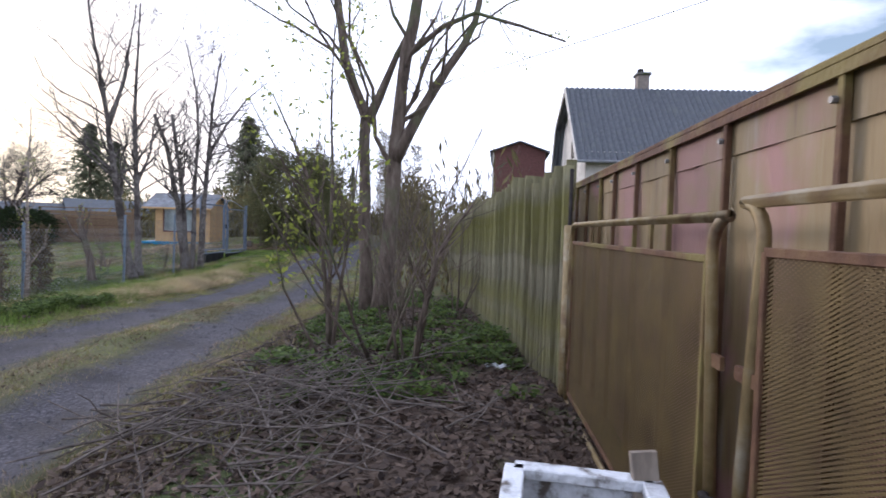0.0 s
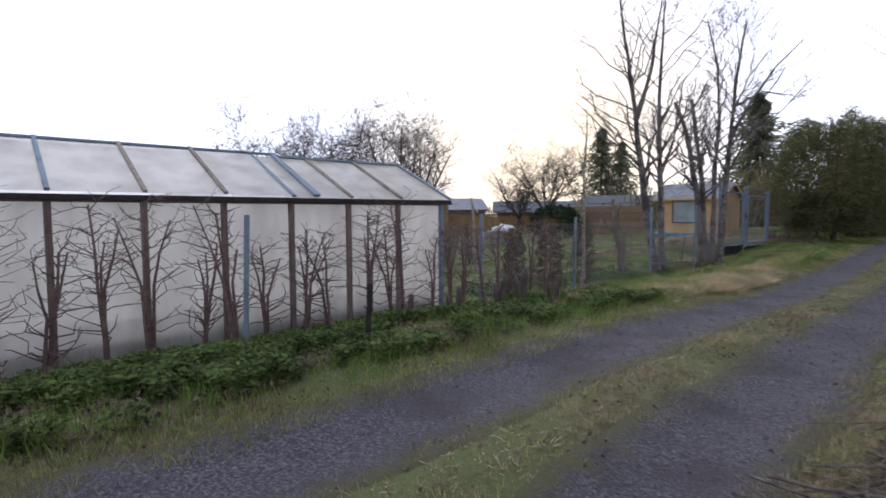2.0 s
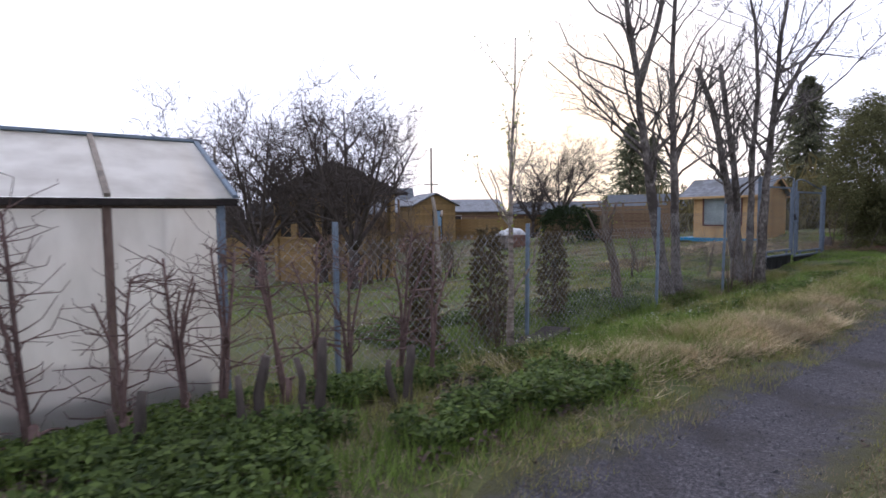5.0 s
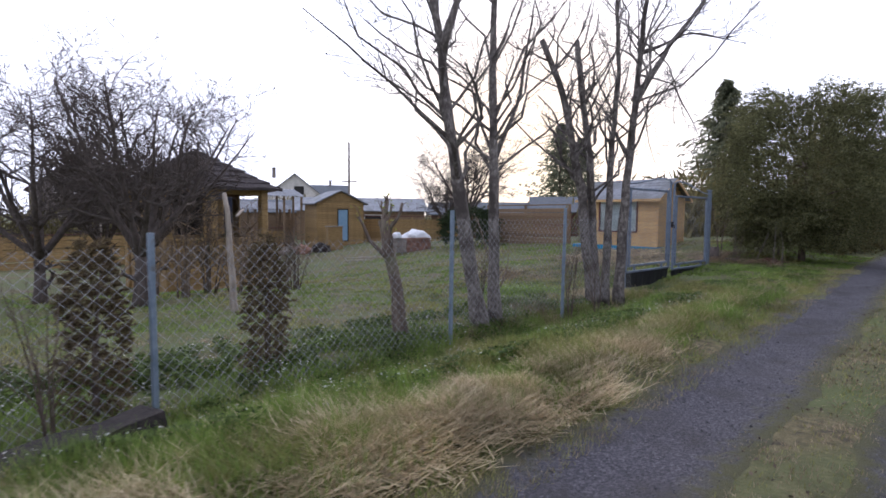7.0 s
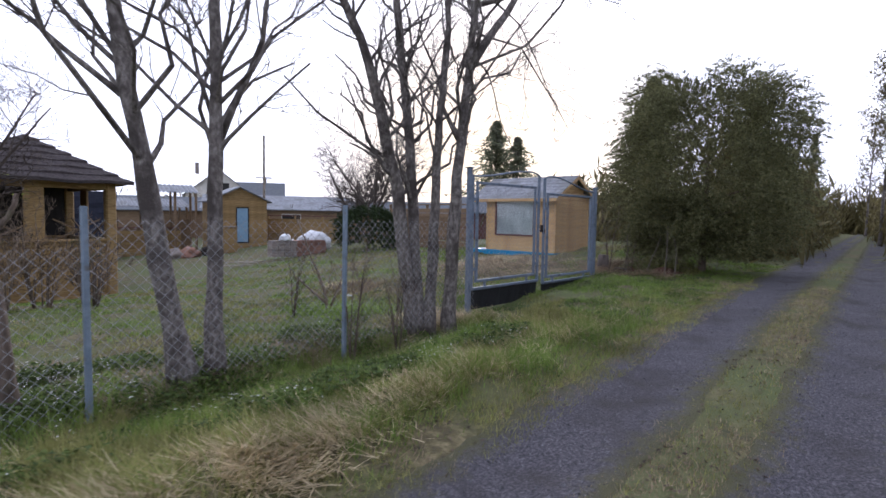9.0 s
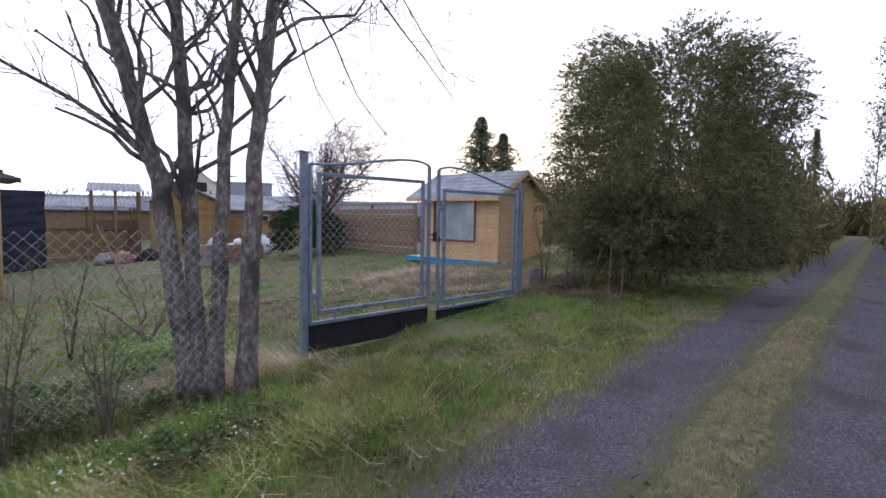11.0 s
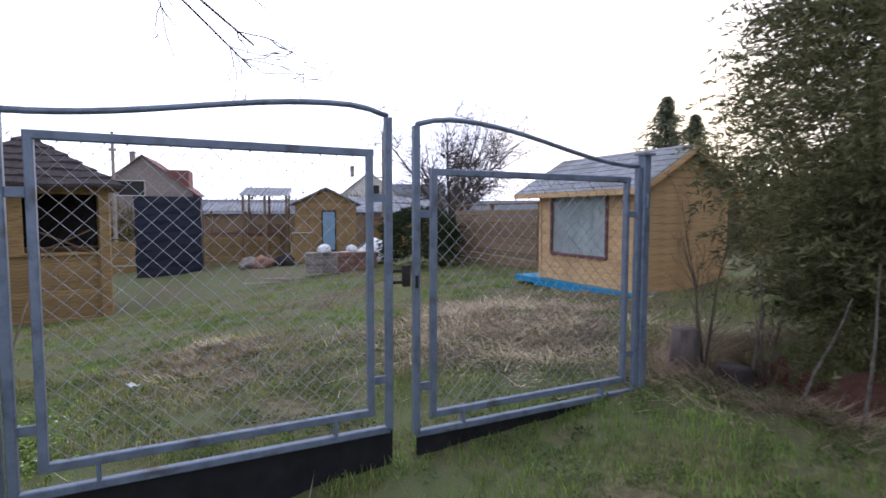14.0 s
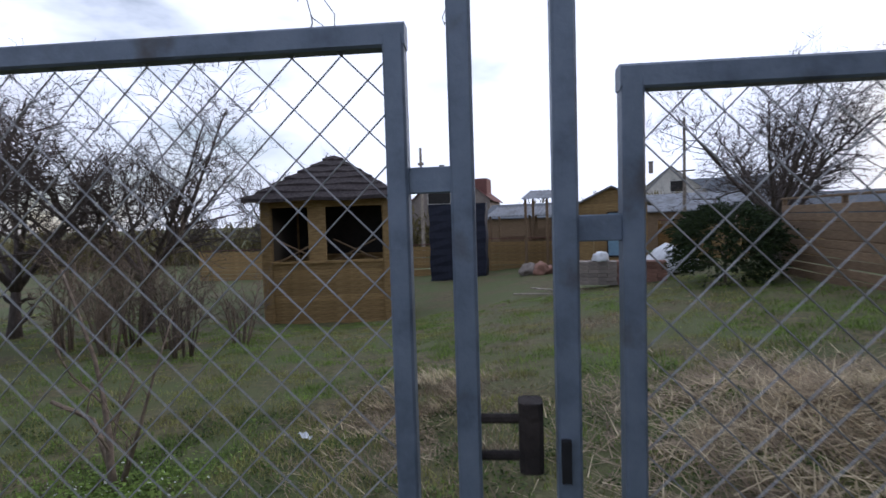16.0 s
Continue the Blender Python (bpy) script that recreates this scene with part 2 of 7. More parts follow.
BLACK_RUBBER = material("black_rubber_belt", [(0.008, 0.008, 0.01), (0.02, 0.02, 0.023)], 10, 6, 0.6, 0, 0.2)
ROOF_GREY = material("grey_roofing", [(0.13, 0.135, 0.15), (0.22, 0.23, 0.25), (0.3, 0.31, 0.34)], 5, 8, 0.75, 0, 0.3, 30, coarse=(0.16, 0.165, 0.17), coarse_scale=1.2)
ROOF_BROWN = material("thatch_brown_roofing", [(0.02, 0.016, 0.017), (0.046, 0.037, 0.037), (0.08, 0.065, 0.063)], 10, 9, 0.95, 0, 0.9, 40)
ROOF_SLATE = material("dark_corrugated_roofing", [(0.075, 0.083, 0.096), (0.14, 0.15, 0.168)], 6, 8, 0.8, 0, 0.3, 30, coarse=(0.13, 0.14, 0.14), coarse_scale=2, coarse_at=(0.55, 0.75))
PLASTER = material("pale_plaster", [(0.5, 0.47, 0.43), (0.66, 0.63, 0.58)], 4, 7, 0.9, 0, 0.15, coarse=(0.42, 0.4, 0.37), coarse_scale=0.8)
BRICK_DARK = material("dark_red_brick", [(0.1, 0.045, 0.04), (0.18, 0.085, 0.075)], 9, 7, 0.9, 0, 0.3, vary=0.15)
BRICK_GREY = material("grey_brown_blocks", [(0.16, 0.135, 0.12), (0.28, 0.24, 0.21)], 9, 7, 0.9, 0, 0.4, vary=0.2)
BRICK_RED = material("stacked_red_bricks", [(0.17, 0.09, 0.065), (0.28, 0.16, 0.12)], 9, 7, 0.9, 0, 0.4, vary=0.25)
TARP = material("dark_navy_sheet", [(0.009, 0.011, 0.022), (0.02, 0.023, 0.042)], 5, 6, 0.7, 0, 0.25)
BAG_WHITE = material("white_plastic_bag", [(0.5, 0.51, 0.53), (0.72, 0.73, 0.75)], 6, 7, 0.45, 0, 0.6, 14)
PAPER = material("pale_litter", [(0.5, 0.52, 0.55), (0.7, 0.72, 0.75)], 12, 4, 0.6, 0, 0.1)
CONCRETE = material("mossy_concrete", [(0.08, 0.078, 0.07), (0.17, 0.165, 0.155)], 10, 8, 0.92, 0, 0.6, coarse=(0.06, 0.075, 0.03), coarse_scale=3, coarse_at=(0.5, 0.62))
CHAR = material("burnt_wood", [(0.012, 0.01, 0.01), (0.045, 0.036, 0.032)], 12, 6, 0.95, 0, 0.6)
RUST_SOIL = material("rust_red_soil", [(0.06, 0.03, 0.02), (0.13, 0.06, 0.04)], 14, 8, 0.95, 0, 0.8)
# near-black in place of inner shade: gazebo openings and far windows
DARK_INSIDE = material("dark_interior", [(0.012, 0.011, 0.011), (0.03, 0.027, 0.025)], 4, 4, 0.7, 0, 0.0)

GRASS = blade_material("grass_blade", (0.13, 0.132, 0.042), (0.36, 0.355, 0.125))
GRASS_LUSH = blade_material("lush_grass_blade", (0.09, 0.14, 0.028), (0.25, 0.35, 0.08))
STRAW = blade_material("dry_straw", (0.32, 0.25, 0.145), (0.74, 0.63, 0.42), 0.3)
STRAW_BROWN = blade_material("matted_dead_grass", (0.13, 0.098, 0.068), (0.46, 0.365, 0.25), 0.25)
WEED = blade_material("weed_leaf", (0.026, 0.046, 0.013), (0.125, 0.175, 0.042), 0.3)
DEAD_LEAF = blade_material("dead_leaf", (0.032, 0.023, 0.021), (0.15, 0.108, 0.082), 0.15)
CONIFER = blade_material("conifer_spray", (0.06, 0.066, 0.034), (0.22, 0.215, 0.098), 0.38)
SPRUCE = blade_material("spruce_needles", (0.1, 0.108, 0.075), (0.26, 0.27, 0.165), 0.6)
YEW = blade_material("dark_yew", (0.012, 0.022, 0.01), (0.045, 0.065, 0.022), 0.15)
JUNIPER = blade_material("brown_juniper", (0.08, 0.055, 0.04), (0.19, 0.15, 0.075), 0.3)
SPRING_LEAF = blade_material("spring_leaf", (0.16, 0.2, 0.03), (0.36, 0.4, 0.08), 0.45)
FAR_LEAF = blade_material("far_shrub", (0.07, 0.06, 0.03), (0.2, 0.17, 0.07), 0.3)
PETAL = blade_material("pale_petal", (0.55, 0.55, 0.5), (0.75, 0.75, 0.7), 0.3)


def glass_pane(name, tint=(0.9, 0.95, 0.97), rough=0.03):
    m = bpy.data.materials.new(name)
    m.use_nodes = True
    n, l = m.node_tree.nodes, m.node_tree.links
    b = n["Principled BSDF"]
    b.inputs["Base Color"].default_value = (*tint, 1)
    b.inputs["Transmission Weight"].default_value = 1.0
    b.inputs["Roughness"].default_value = rough
    b.inputs["IOR"].default_value = 1.45
    return m


def film_material():
    """Milky greenhouse film: thin, scattering light through it, dirtier in patches."""
    m = bpy.data.materials.new("milky_greenhouse_film")
    m.use_nodes = True
    n, l = m.node_tree.nodes, m.node_tree.links
    b = n["Principled BSDF"]
    b.inputs["Roughness"].default_value = 0.28
    c = n.new("ShaderNodeTexCoord")
    mpp = n.new("ShaderNodeMapping")
    mpp.inputs["Scale"].default_value = (1, 1, 0.4)
    l.new(c.outputs["Object"], mpp.inputs["Vector"])
    t = n.new("ShaderNodeTexNoise")
    t.inputs["Scale"].default_value = 3.0
    t.inputs["Detail"].default_value = 7.0
    l.new(mpp.outputs[0], t.inputs["Vector"])
    r = n.new("ShaderNodeValToRGB")
    r.color_ramp.elements[0].position = 0.3
    r.color_ramp.elements[0].color = (0.74, 0.715, 0.67, 1)
    r.color_ramp.elements[1].position = 0.62
    r.color_ramp.elements[1].color = (0.96, 0.94, 0.9, 1)
    l.new(t.outputs["Fac"], r.inputs["Fac"])
    l.new(r.outputs[0], b.inputs["Base Color"])
    bp = n.new("ShaderNodeBump")
    bp.inputs["Strength"].default_value = 0.15
    l.new(t.outputs["Fac"], bp.inputs["Height"])
    l.new(bp.outputs[0], b.inputs["Normal"])
    tr = n.new("ShaderNodeBsdfTranslucent")
    l.new(r.outputs[0], tr.inputs["Color"])
    rf = n.new("ShaderNodeBsdfRefraction")
    rf.inputs["IOR"].default_value = 1.02
    rf.inputs["Roughness"].default_value = 0.6
    l.new(r.outputs[0], rf.inputs["Color"])
    haze = n.new("ShaderNodeMixShader")
    haze.inputs[0].default_value = 0.5
    l.new(tr.outputs[0], haze.inputs[1])
    l.new(rf.outputs[0], haze.inputs[2])
    mx = n.new("ShaderNodeMixShader")
    mx.inputs[0].default_value = 0.76
    l.new(b.outputs[0], mx.inputs[1])
    l.new(haze.outputs[0], mx.inputs[2])
    l.new(mx.outputs[0], n["Material Output"].inputs["Surface"])
    return m


FILM = film_material()
PANE = glass_pane("window_glass")
CURTAIN = material("pale_curtain", [(0.34, 0.36, 0.35), (0.62, 0.65, 0.63)], 1.6, 4, 0.8, 0, 0.1, stretch=(1.5, 1.5, 0.8))


# ---------------------------------------------------------------- mesh helpers
class Build:
    """Collects vertices and faces for one mesh."""

    def __init__(self):
        self.v, self.f = [], []

    def add(self, verts, faces):
        o = len(self.v)
        self.v += [tuple(p) for p in verts]
        self.f += [tuple(i + o for i in fc) for fc in faces]
        return self

    def box(self, centre, size, m=None, taper=0.0):
        x, y, z = size[0] / 2, size[1] / 2, size[2] / 2
        k = 1 - taper
        pts = [(-x, -y, -z), (x, -y, -z), (x, y, -z), (-x, y, -z), (-x * k, -y * k, z), (x * k, -y * k, z), (x * k, y * k, z), (-x * k, y * k, z)]
        pts = [Vector(p) for p in pts]
        if m is not None:
            pts = [m.to_3x3() @ p for p in pts]
        c = Vector(centre)
        return self.add([p + c for p in pts], [(0, 3, 2, 1), (4, 5, 6, 7), (0, 1, 5, 4), (1, 2, 6, 5), (2, 3, 7, 6), (3, 0, 4, 7)])

    def beam(self, a, b, w, h, up=(0, 0, 1), bevel=0.12):
        """A bar from a to b of the given section, its long edges bevelled."""
        a, b = Vector(a), Vector(b)
        d = (b - a).normalized()
        u = Vector(up)
        if abs(d.dot(u)) > 0.95:
            u = Vector((0, 1, 0)) if abs(d.y) < 0.9 else Vector((1, 0, 0))
        s = d.cross(u).normalized()
        u = s.cross(d).normalized()
        c = bevel * min(w, h)
        x, y = w / 2, h / 2
        ring = [(x - c, -y), (x, -y + c), (x, y - c), (x - c, y), (-x + c, y), (-x, y - c), (-x, -y + c), (-x + c, -y)]
        vs = [p + s * i + u * j for p in (a, b) for i, j in ring]
        fs = [(i, (i + 1) % 8, 8 + (i + 1) % 8, 8 + i) for i in range(8)] + [tuple(range(7, -1, -1)), tuple(range(8, 16))]
        return self.add(vs, fs)

    def tube(self, pts, radii, n=6, cap=True):
        pts = [Vector(p) for p in pts]
        if not hasattr(radii, "__len__"):
            radii = [radii] * len(pts)
        base = len(self.v)
        ref = Vector((0.31, 0.77, 0.2))
        for i, p in enumerate(pts):
            d = (pts[min(i + 1, len(pts) - 1)] - pts[max(i - 1, 0)])
            d = d.normalized() if d.length > 1e-6 else Vector((0, 0, 1))
            s = d.cross(ref)
            s = s.normalized() if s.length > 0.05 else d.cross(Vector((1, 0, 0))).normalized()
            u = d.cross(s)
            for k in range(n):
                t = 2 * math.pi * k / n
                self.v.append(tuple(p + (s * math.cos(t) + u * math.sin(t)) * radii[i]))
        for i in range(len(pts) - 1):
            for k in range(n):
                a, b = base + i * n + k, base + i * n + (k + 1) % n
                self.f.append((a, b, b + n, a + n))
        if cap:
            self.f.append(tuple(base + k for k in range(n - 1, -1, -1)))
            self.f.append(tuple(base + (len(pts) - 1) * n + k for k in range(n)))
        return self

    def mesh(self, name, mat, smooth=False):
        me = bpy.data.meshes.new(name)
        me.from_pydata(self.v, [], self.f)
        me.materials.append(mat)
        if smooth:
            me.polygons.foreach_set("use_smooth", [True] * len(me.polygons))
        me.update()
        return me


def empty(name, at=(0, 0, 0), rz=0.0):
    ob = new(name)
    ob.matrix_world = pose(*at, 0, 0, rz)
    return ob


def part(name, build, mat, parent=None, label="", smooth=False, m=None):
    """Links a mesh as one part under a thing (in the thing's own axes), or as a thing of its own."""
    ob = new(name, build.mesh(name, mat, smooth) if isinstance(build, Build) else build)
    if parent is not None:
        ob.parent = parent
    if m is not None:
        ob.matrix_basis = m
    if label:
        ob["label"] = label
    return ob


def soup(name, verts, faces_n, mat, smooth=False):
    """A mesh of many loose triangles or quads from an array (count * faces_n, 3)."""
    me = bpy.data.meshes.new(name)
    nv = len(verts)
    nf = nv // faces_n
    me.vertices.add(nv)
    me.vertices.foreach_set("co", np.ascontiguousarray(verts, dtype=np.float32).ravel())
    me.loops.add(nv)
    me.loops.foreach_set("vertex_index", np.arange(nv, dtype=np.int32))
    me.polygons.add(nf)
    me.polygons.foreach_set("loop_start", np.arange(0, nv, faces_n, dtype=np.int32))
    me.materials.append(mat)
    me.update(calc_edges=True)
    return me


# ---------------------------------------------------------------- lie of the land
def smooth01(a, b, v):
    t = np.clip((np.asarray(v, dtype=float) - a) / (b - a), 0, 1)
    return t * t * (3 - 2 * t)


def lane_left(y):
    return -4.25 - 0.071 * np.asarray(y, dtype=float)


def wob(x, y, s, seed=0.0):
    x, y = np.asarray(x, dtype=float), np.asarray(y, dtype=float)
    return (np.sin(x * s * 1.7 + 1.3 + seed) * np.cos(y * s * 1.3 - 0.7 + seed * 2) + np.sin(x * s * 0.6 - y * s * 1.1 + 2.1 + seed)
            + 0.6 * np.sin(x * s * 3.1 + y * s * 2.3 + seed * 3)) / 2.6


def vnoise(x, y, cell, seed):
    """Smooth random field between 0 and 1 with features about one cell wide."""
    g = np.random.RandomState(seed).uniform(0, 1, (256, 256))
    fx_, fy_ = np.asarray(x) / cell, np.asarray(y) / cell
    ix, iy = np.floor(fx_).astype(int), np.floor(fy_).astype(int)
    tx, ty = fx_ - ix, fy_ - iy
    tx, ty = tx * tx * (3 - 2 * tx), ty * ty * (3 - 2 * ty)
    a, b_ = g[ix % 256, iy % 256], g[(ix + 1) % 256, iy % 256]
    c, d = g[ix % 256, (iy + 1) % 256], g[(ix + 1) % 256, (iy + 1) % 256]
    return (a * (1 - tx) + b_ * tx) * (1 - ty) + (c * (1 - tx) + d * tx) * ty


def clumps(x, y, seed):
    return 0.5 * vnoise(x, y, 0.42, seed) + 0.3 * vnoise(x, y, 0.16, seed + 1) + 0.2 * vnoise(x, y, 1.3, seed + 2)


def land(x, y):
    """Height of the ground."""
    x, y = np.asarray(x, dtype=float), np.asarray(y, dtype=float)
    lane = 0.2 - 0.24 * smooth01(4, 13, y) + 0.24 * smooth01(15, 25, y)
    yard = 0.15 + 0.045 * (np.maximum(x, -45) + 14) + 0.09 * (np.clip(y, 20, 31) - 27)
    yard = yard - 0.72 * np.exp(-((x + 28) ** 2 + (y - 17) ** 2) / 45)
    u = x - lane_left(y)
    k = smooth01(-3.4, -1.2, u)
    z = yard * (1 - k) + lane * k
    z = z + 0.10 * np.exp(-((u + 0.75) / 0.5) ** 2) * smooth01(8, 11, y) * (1 - smooth01(17, 21, y))
    z = z - 0.30 * np.exp(-((u + 2.75) / 0.55) ** 2) * smooth01(6.5, 9, y) * (1 - smooth01(18, 20.5, y))
    z = z + 0.06 * np.exp(-((u + 0.5) / 0.5) ** 2) * (1 - smooth01(8, 11, y))
    z = z - 0.5 * np.exp(-(((x + 8.5) / 0.62) ** 4 + ((y - 26.4) / 0.5) ** 4))
    z = z + 0.06 * np.exp(-((u - 1.35) / 0.35) ** 2)
    z = z - 0.035 * (np.exp(-((u - 0.55) / 0.28) ** 2) + np.exp(-((u - 2.0) / 0.28) ** 2))
    z = z + 0.15 * smooth01(2.3, 4.6, u) * (1 - smooth01(8, 20, y))
    z = z + 0.16 * np.exp(-(((x + 12.6) / 1.3) ** 2 + ((y - 25.6) / 1.2) ** 2))
    rough = 0.02 + 0.03 * (np.abs(u - 1.2) > 1.6)
    return z + rough * wob(x, y, 2.3) + 0.012 * wob(x, y, 7.0, 2.0)


def spaced(lo, hi, step, far, grow=1.28):
    a = list(np.arange(lo, hi + 1e-6, step))
    s = step
    while a[-1] < far:
        s *= grow
        a.append(a[-1] + s)
    s = step
    b = []
    v = lo
    while v > -far:
        s *= grow
        v -= s
        b.append(v)
    return np.array(b[::-1] + a)


xs = spaced(-14, 2.4, 0.16, 900)
ys = spaced(-4, 31, 0.18, 900)
gx, gy = np.meshgrid(xs, ys)
gz = land(gx, gy)
gm = bpy.data.meshes.new("ground")
nx, ny = len(xs), len(ys)
idx = np.arange(nx * ny).reshape(ny, nx)
quads = np.stack([idx[:-1, :-1], idx[:-1, 1:], idx[1:, 1:], idx[1:, :-1]], -1).reshape(-1, 4)
gm.from_pydata(np.stack([gx, gy, gz], -1).reshape(-1, 3).tolist(), [], quads.tolist())
gm.materials.append(GROUND)
gm.polygons.foreach_set("use_smooth", [True] * len(gm.polygons))
ground = tagged(new("ground", gm), "uneven spring turf with moss, dead grass and bare soil", "ground", kind="structure")


def strip(name, u0, u1, y0, y1, mat, lift, seed, edge=0.08, cols=13):
    """A ribbon along the lane with ragged edges, lying on the ground."""
    yy = np.arange(y0, y1, 0.14)
    b = Build()
    for y in yy:
        a = u0 + edge * float(wob(0.0, y, 2.2, seed)) + 0.03 * float(wob(1.0, y, 5.0, seed)) + 0.02 * float(wob(3.0, y, 13.0, seed))
        c = u1 + edge * float(wob(4.0, y, 2.0, seed + 1)) + 0.03 * float(wob(2.0, y, 5.5, seed)) + 0.02 * float(wob(5.0, y, 12.0, seed))
        for i in range(cols):
            x = float(lane_left(y)) + a + (c - a) * i / (cols - 1)
            e = abs(2 * i / (cols - 1) - 1)
            b.v.append((x, float(y), float(land(x, y)) + lift - (0.05 if e > 0.99 else 0)))
    n = len(yy)
    b.f = [(j * cols + i, j * cols + i + 1, (j + 1) * cols + i + 1, (j + 1) * cols + i) for j in range(n - 1) for i in range(cols - 1)]
    ob = part(name, b, mat, smooth=True)
    at = ob.data.attributes.new("edge", "FLOAT", "POINT")
    at.data.foreach_set("value", np.tile(np.abs(np.linspace(-1, 1, cols)) ** 1.5, n).astype(np.float32))
    return ob


tagged(strip("road_rut_left", -0.14, 1.16, -5, 90, GRAVEL, 0.016, 0.3, 0.08), "worn grey gravel wheel track of a country lane", "road", kind="structure")
tagged(strip("road_rut_right", 1.48, 2.54, -5, 90, GRAVEL, 0.016, 5.1, 0.08), "worn grey gravel wheel track of a country lane", "road", kind="structure")

# bank of leaf litter between the lane and the timber fence
b = Build()
nxx, nyy = 22, 70
for j in range(nyy):
    for i in range(nxx):
        y = -2.5 + 13.5 * j / (nyy - 1)
        u0 = 2.95 + 0.25 * float(wob(0.0, y, 1.6, 4.0))
        x0 = float(lane_left(y)) + u0
        x = x0 + (1.9 - x0) * i / (nxx - 1)
        b.v.append((x, y, float(land(x, y)) + (0.014 if 0 < i < nxx - 1 and 0 < j < nyy - 1 else -0.04)))
b.f = [(j * nxx + i, j * nxx + i + 1, (j + 1) * nxx + i + 1, (j + 1) * nxx + i) for j in range(nyy - 1) for i in range(nxx - 1)]
tagged(part("litter_bank", b, LITTER, smooth=True), "bank of dark leaf litter and soil under the shrubs", "ground", kind="structure")


# ---------------------------------------------------------------- steel gate of the garden
def chain_link(b, w, h, step=0.108, r=0.0022, m=None):
    """Woven diamond wire over a rectangle (local x to w, z to h)."""
    m = m or Matrix()

    def seg(x0, z0, x1, z1, off):
        k = max(1, int(abs(x1 - x0) / 0.5))
        pts = [m @ Vector((x0 + (x1 - x0) * i / k, off + 0.004 * math.sin(i * 2.1 + x0 * 9), z0 + (z1 - z0) * i / k)) for i in range(k + 1)]
        b.tube(pts, r, 3, False)

    c = -h + step * 0.4
    while c < w:
        x0, x1 = max(0, c), min(w, c + h)
        if x1 - x0 > 0.02:
            seg(x0, x0 - c, x1, x1 - c, 0.003)
            seg(x0, h - (x0 - c), x1, h - (x1 - c), -0.003)
        c += step
    return b


def gate_leaf(name, base, length, bottom, top_hinge, top_free, inner_bottom, inner_top, mirror, label):
    """A leaf hanging along +y: outer frame with a bowed top pipe, inner frame with wire, brackets between them."""
    g = empty(name, base)
    tagged(g, label, "gate", group="leaves of the garden gate")
    y0, y1 = 0.0, length
    s = 0.05

    def ytop(t):
        # rises in a wave from the hinge towards the free end
        t = t if not mirror else 1 - t
        return top_hinge + (top_free - top_hinge) * (0.5 - 0.5 * math.cos(math.pi * min(1, t * 1.16))) - 0.055 * max(0, (t - 0.86) / 0.14) ** 2

    part("hinge_stile", Build().beam((0, y0 if not mirror else y1, bottom), (0, y0 if not mirror else y1, top_hinge - 0.01), s, s), GATE_STEEL, g)
    part("meeting_stile", Build().beam((0, y1 if not mirror else y0, bottom), (0, y1 if not mirror else y0, ytop(1 if not mirror else 0) - 0.01), s, s), GATE_STEEL, g)
    pts = [(0, y0 + (y1 - y0) * i / 16, ytop(i / 16)) for i in range(17)]
    part("top_pipe", Build().tube(pts, 0.019, 8), GATE_STEEL, g, "bowed top pipe", True)
    part("bottom_rail", Build().beam((0, y0, bottom), (0, y1, bottom), s, s), GATE_STEEL, g)
    a, c = y0 + 0.135, y1 - 0.135
    for z in (inner_bottom, inner_top):
        part("inner_rail", Build().beam((0, a - 0.025, z), (0, c + 0.025, z), 0.045, 0.05), GATE_STEEL, g)
    for y in (a, c):
        part("inner_stile", Build().beam((0, y, inner_bottom), (0, y, inner_top), 0.045, 0.05, (1, 0, 0)), GATE_STEEL, g)
    for y, yy in ((y0, a), (c, y1)):
        for z in (inner_bottom + 0.22, inner_top - 0.3):
            part("bracket", Build().beam((0, y, z), (0, yy, z), 0.02, 0.055), GATE_STEEL, g)
    for y in (a + 0.25, c - 0.25):
        part("bracket", Build().beam((0, y, bottom), (0, y, inner_bottom), 0.02, 0.055, (1, 0, 0)), GATE_STEEL, g)
    m = Matrix.Translation((0, a, inner_bottom)) @ pose(0, 0, 0, 0, 0, 90)
    part("wire_mesh", chain_link(Build(), c - a, inner_top - inner_bottom, m=m), GALV, g, "galvanised diamond wire mesh")
    return g


GX = -9.25
left_leaf = gate_leaf("gate_leaf", (GX, 20.485, 0), 2.125, 0.26, 2.31, 2.5, 0.40, 2.19, False,
                      "blue-grey painted steel gate leaf with a bowed pipe top")
right_leaf = gate_leaf("gate_leaf", (GX, 22.82, 0), 2.14, 0.185, 2.2, 2.46, 0.31, 2.08, True,
                       "blue-grey painted steel gate leaf, closed beside its twin")
for y, top in ((20.40, 2.44), (25.03, 2.3)):
    gp = empty("gate_post", (GX, y, float(land(GX, y)) - 0.25))
    tagged(gp, "blue-grey square steel gate post with a flat cap", "post", group="posts of the garden gate")
    h = top - float(land(GX, y)) + 0.25
    part("shaft", Build().beam((0, 0, 0), (0, 0, h), 0.085, 0.085), GATE_STEEL, gp)
    part("cap", Build().box((0, 0, h + 0.008), (0.125, 0.125, 0.018)), GATE_STEEL, gp)
    for z in (0.75, 1.95):
        part("hinge", Build().tube([(0.045, 0, z - 0.06), (0.045, 0, z + 0.06)], 0.017, 8), GATE_STEEL, gp)
lk = empty("gate_lock", (GX + 0.005, 22.815, 1.345))
tagged(lk, "grey steel box lock with a double bolt on the gate", "lock")
part("case", Build().beam((0.0, -0.075, -0.075), (0.0, -0.075, 0.075), 0.05, 0.06, (1, 0, 0), 0.2), CHAR, lk, "dark grey lock case")
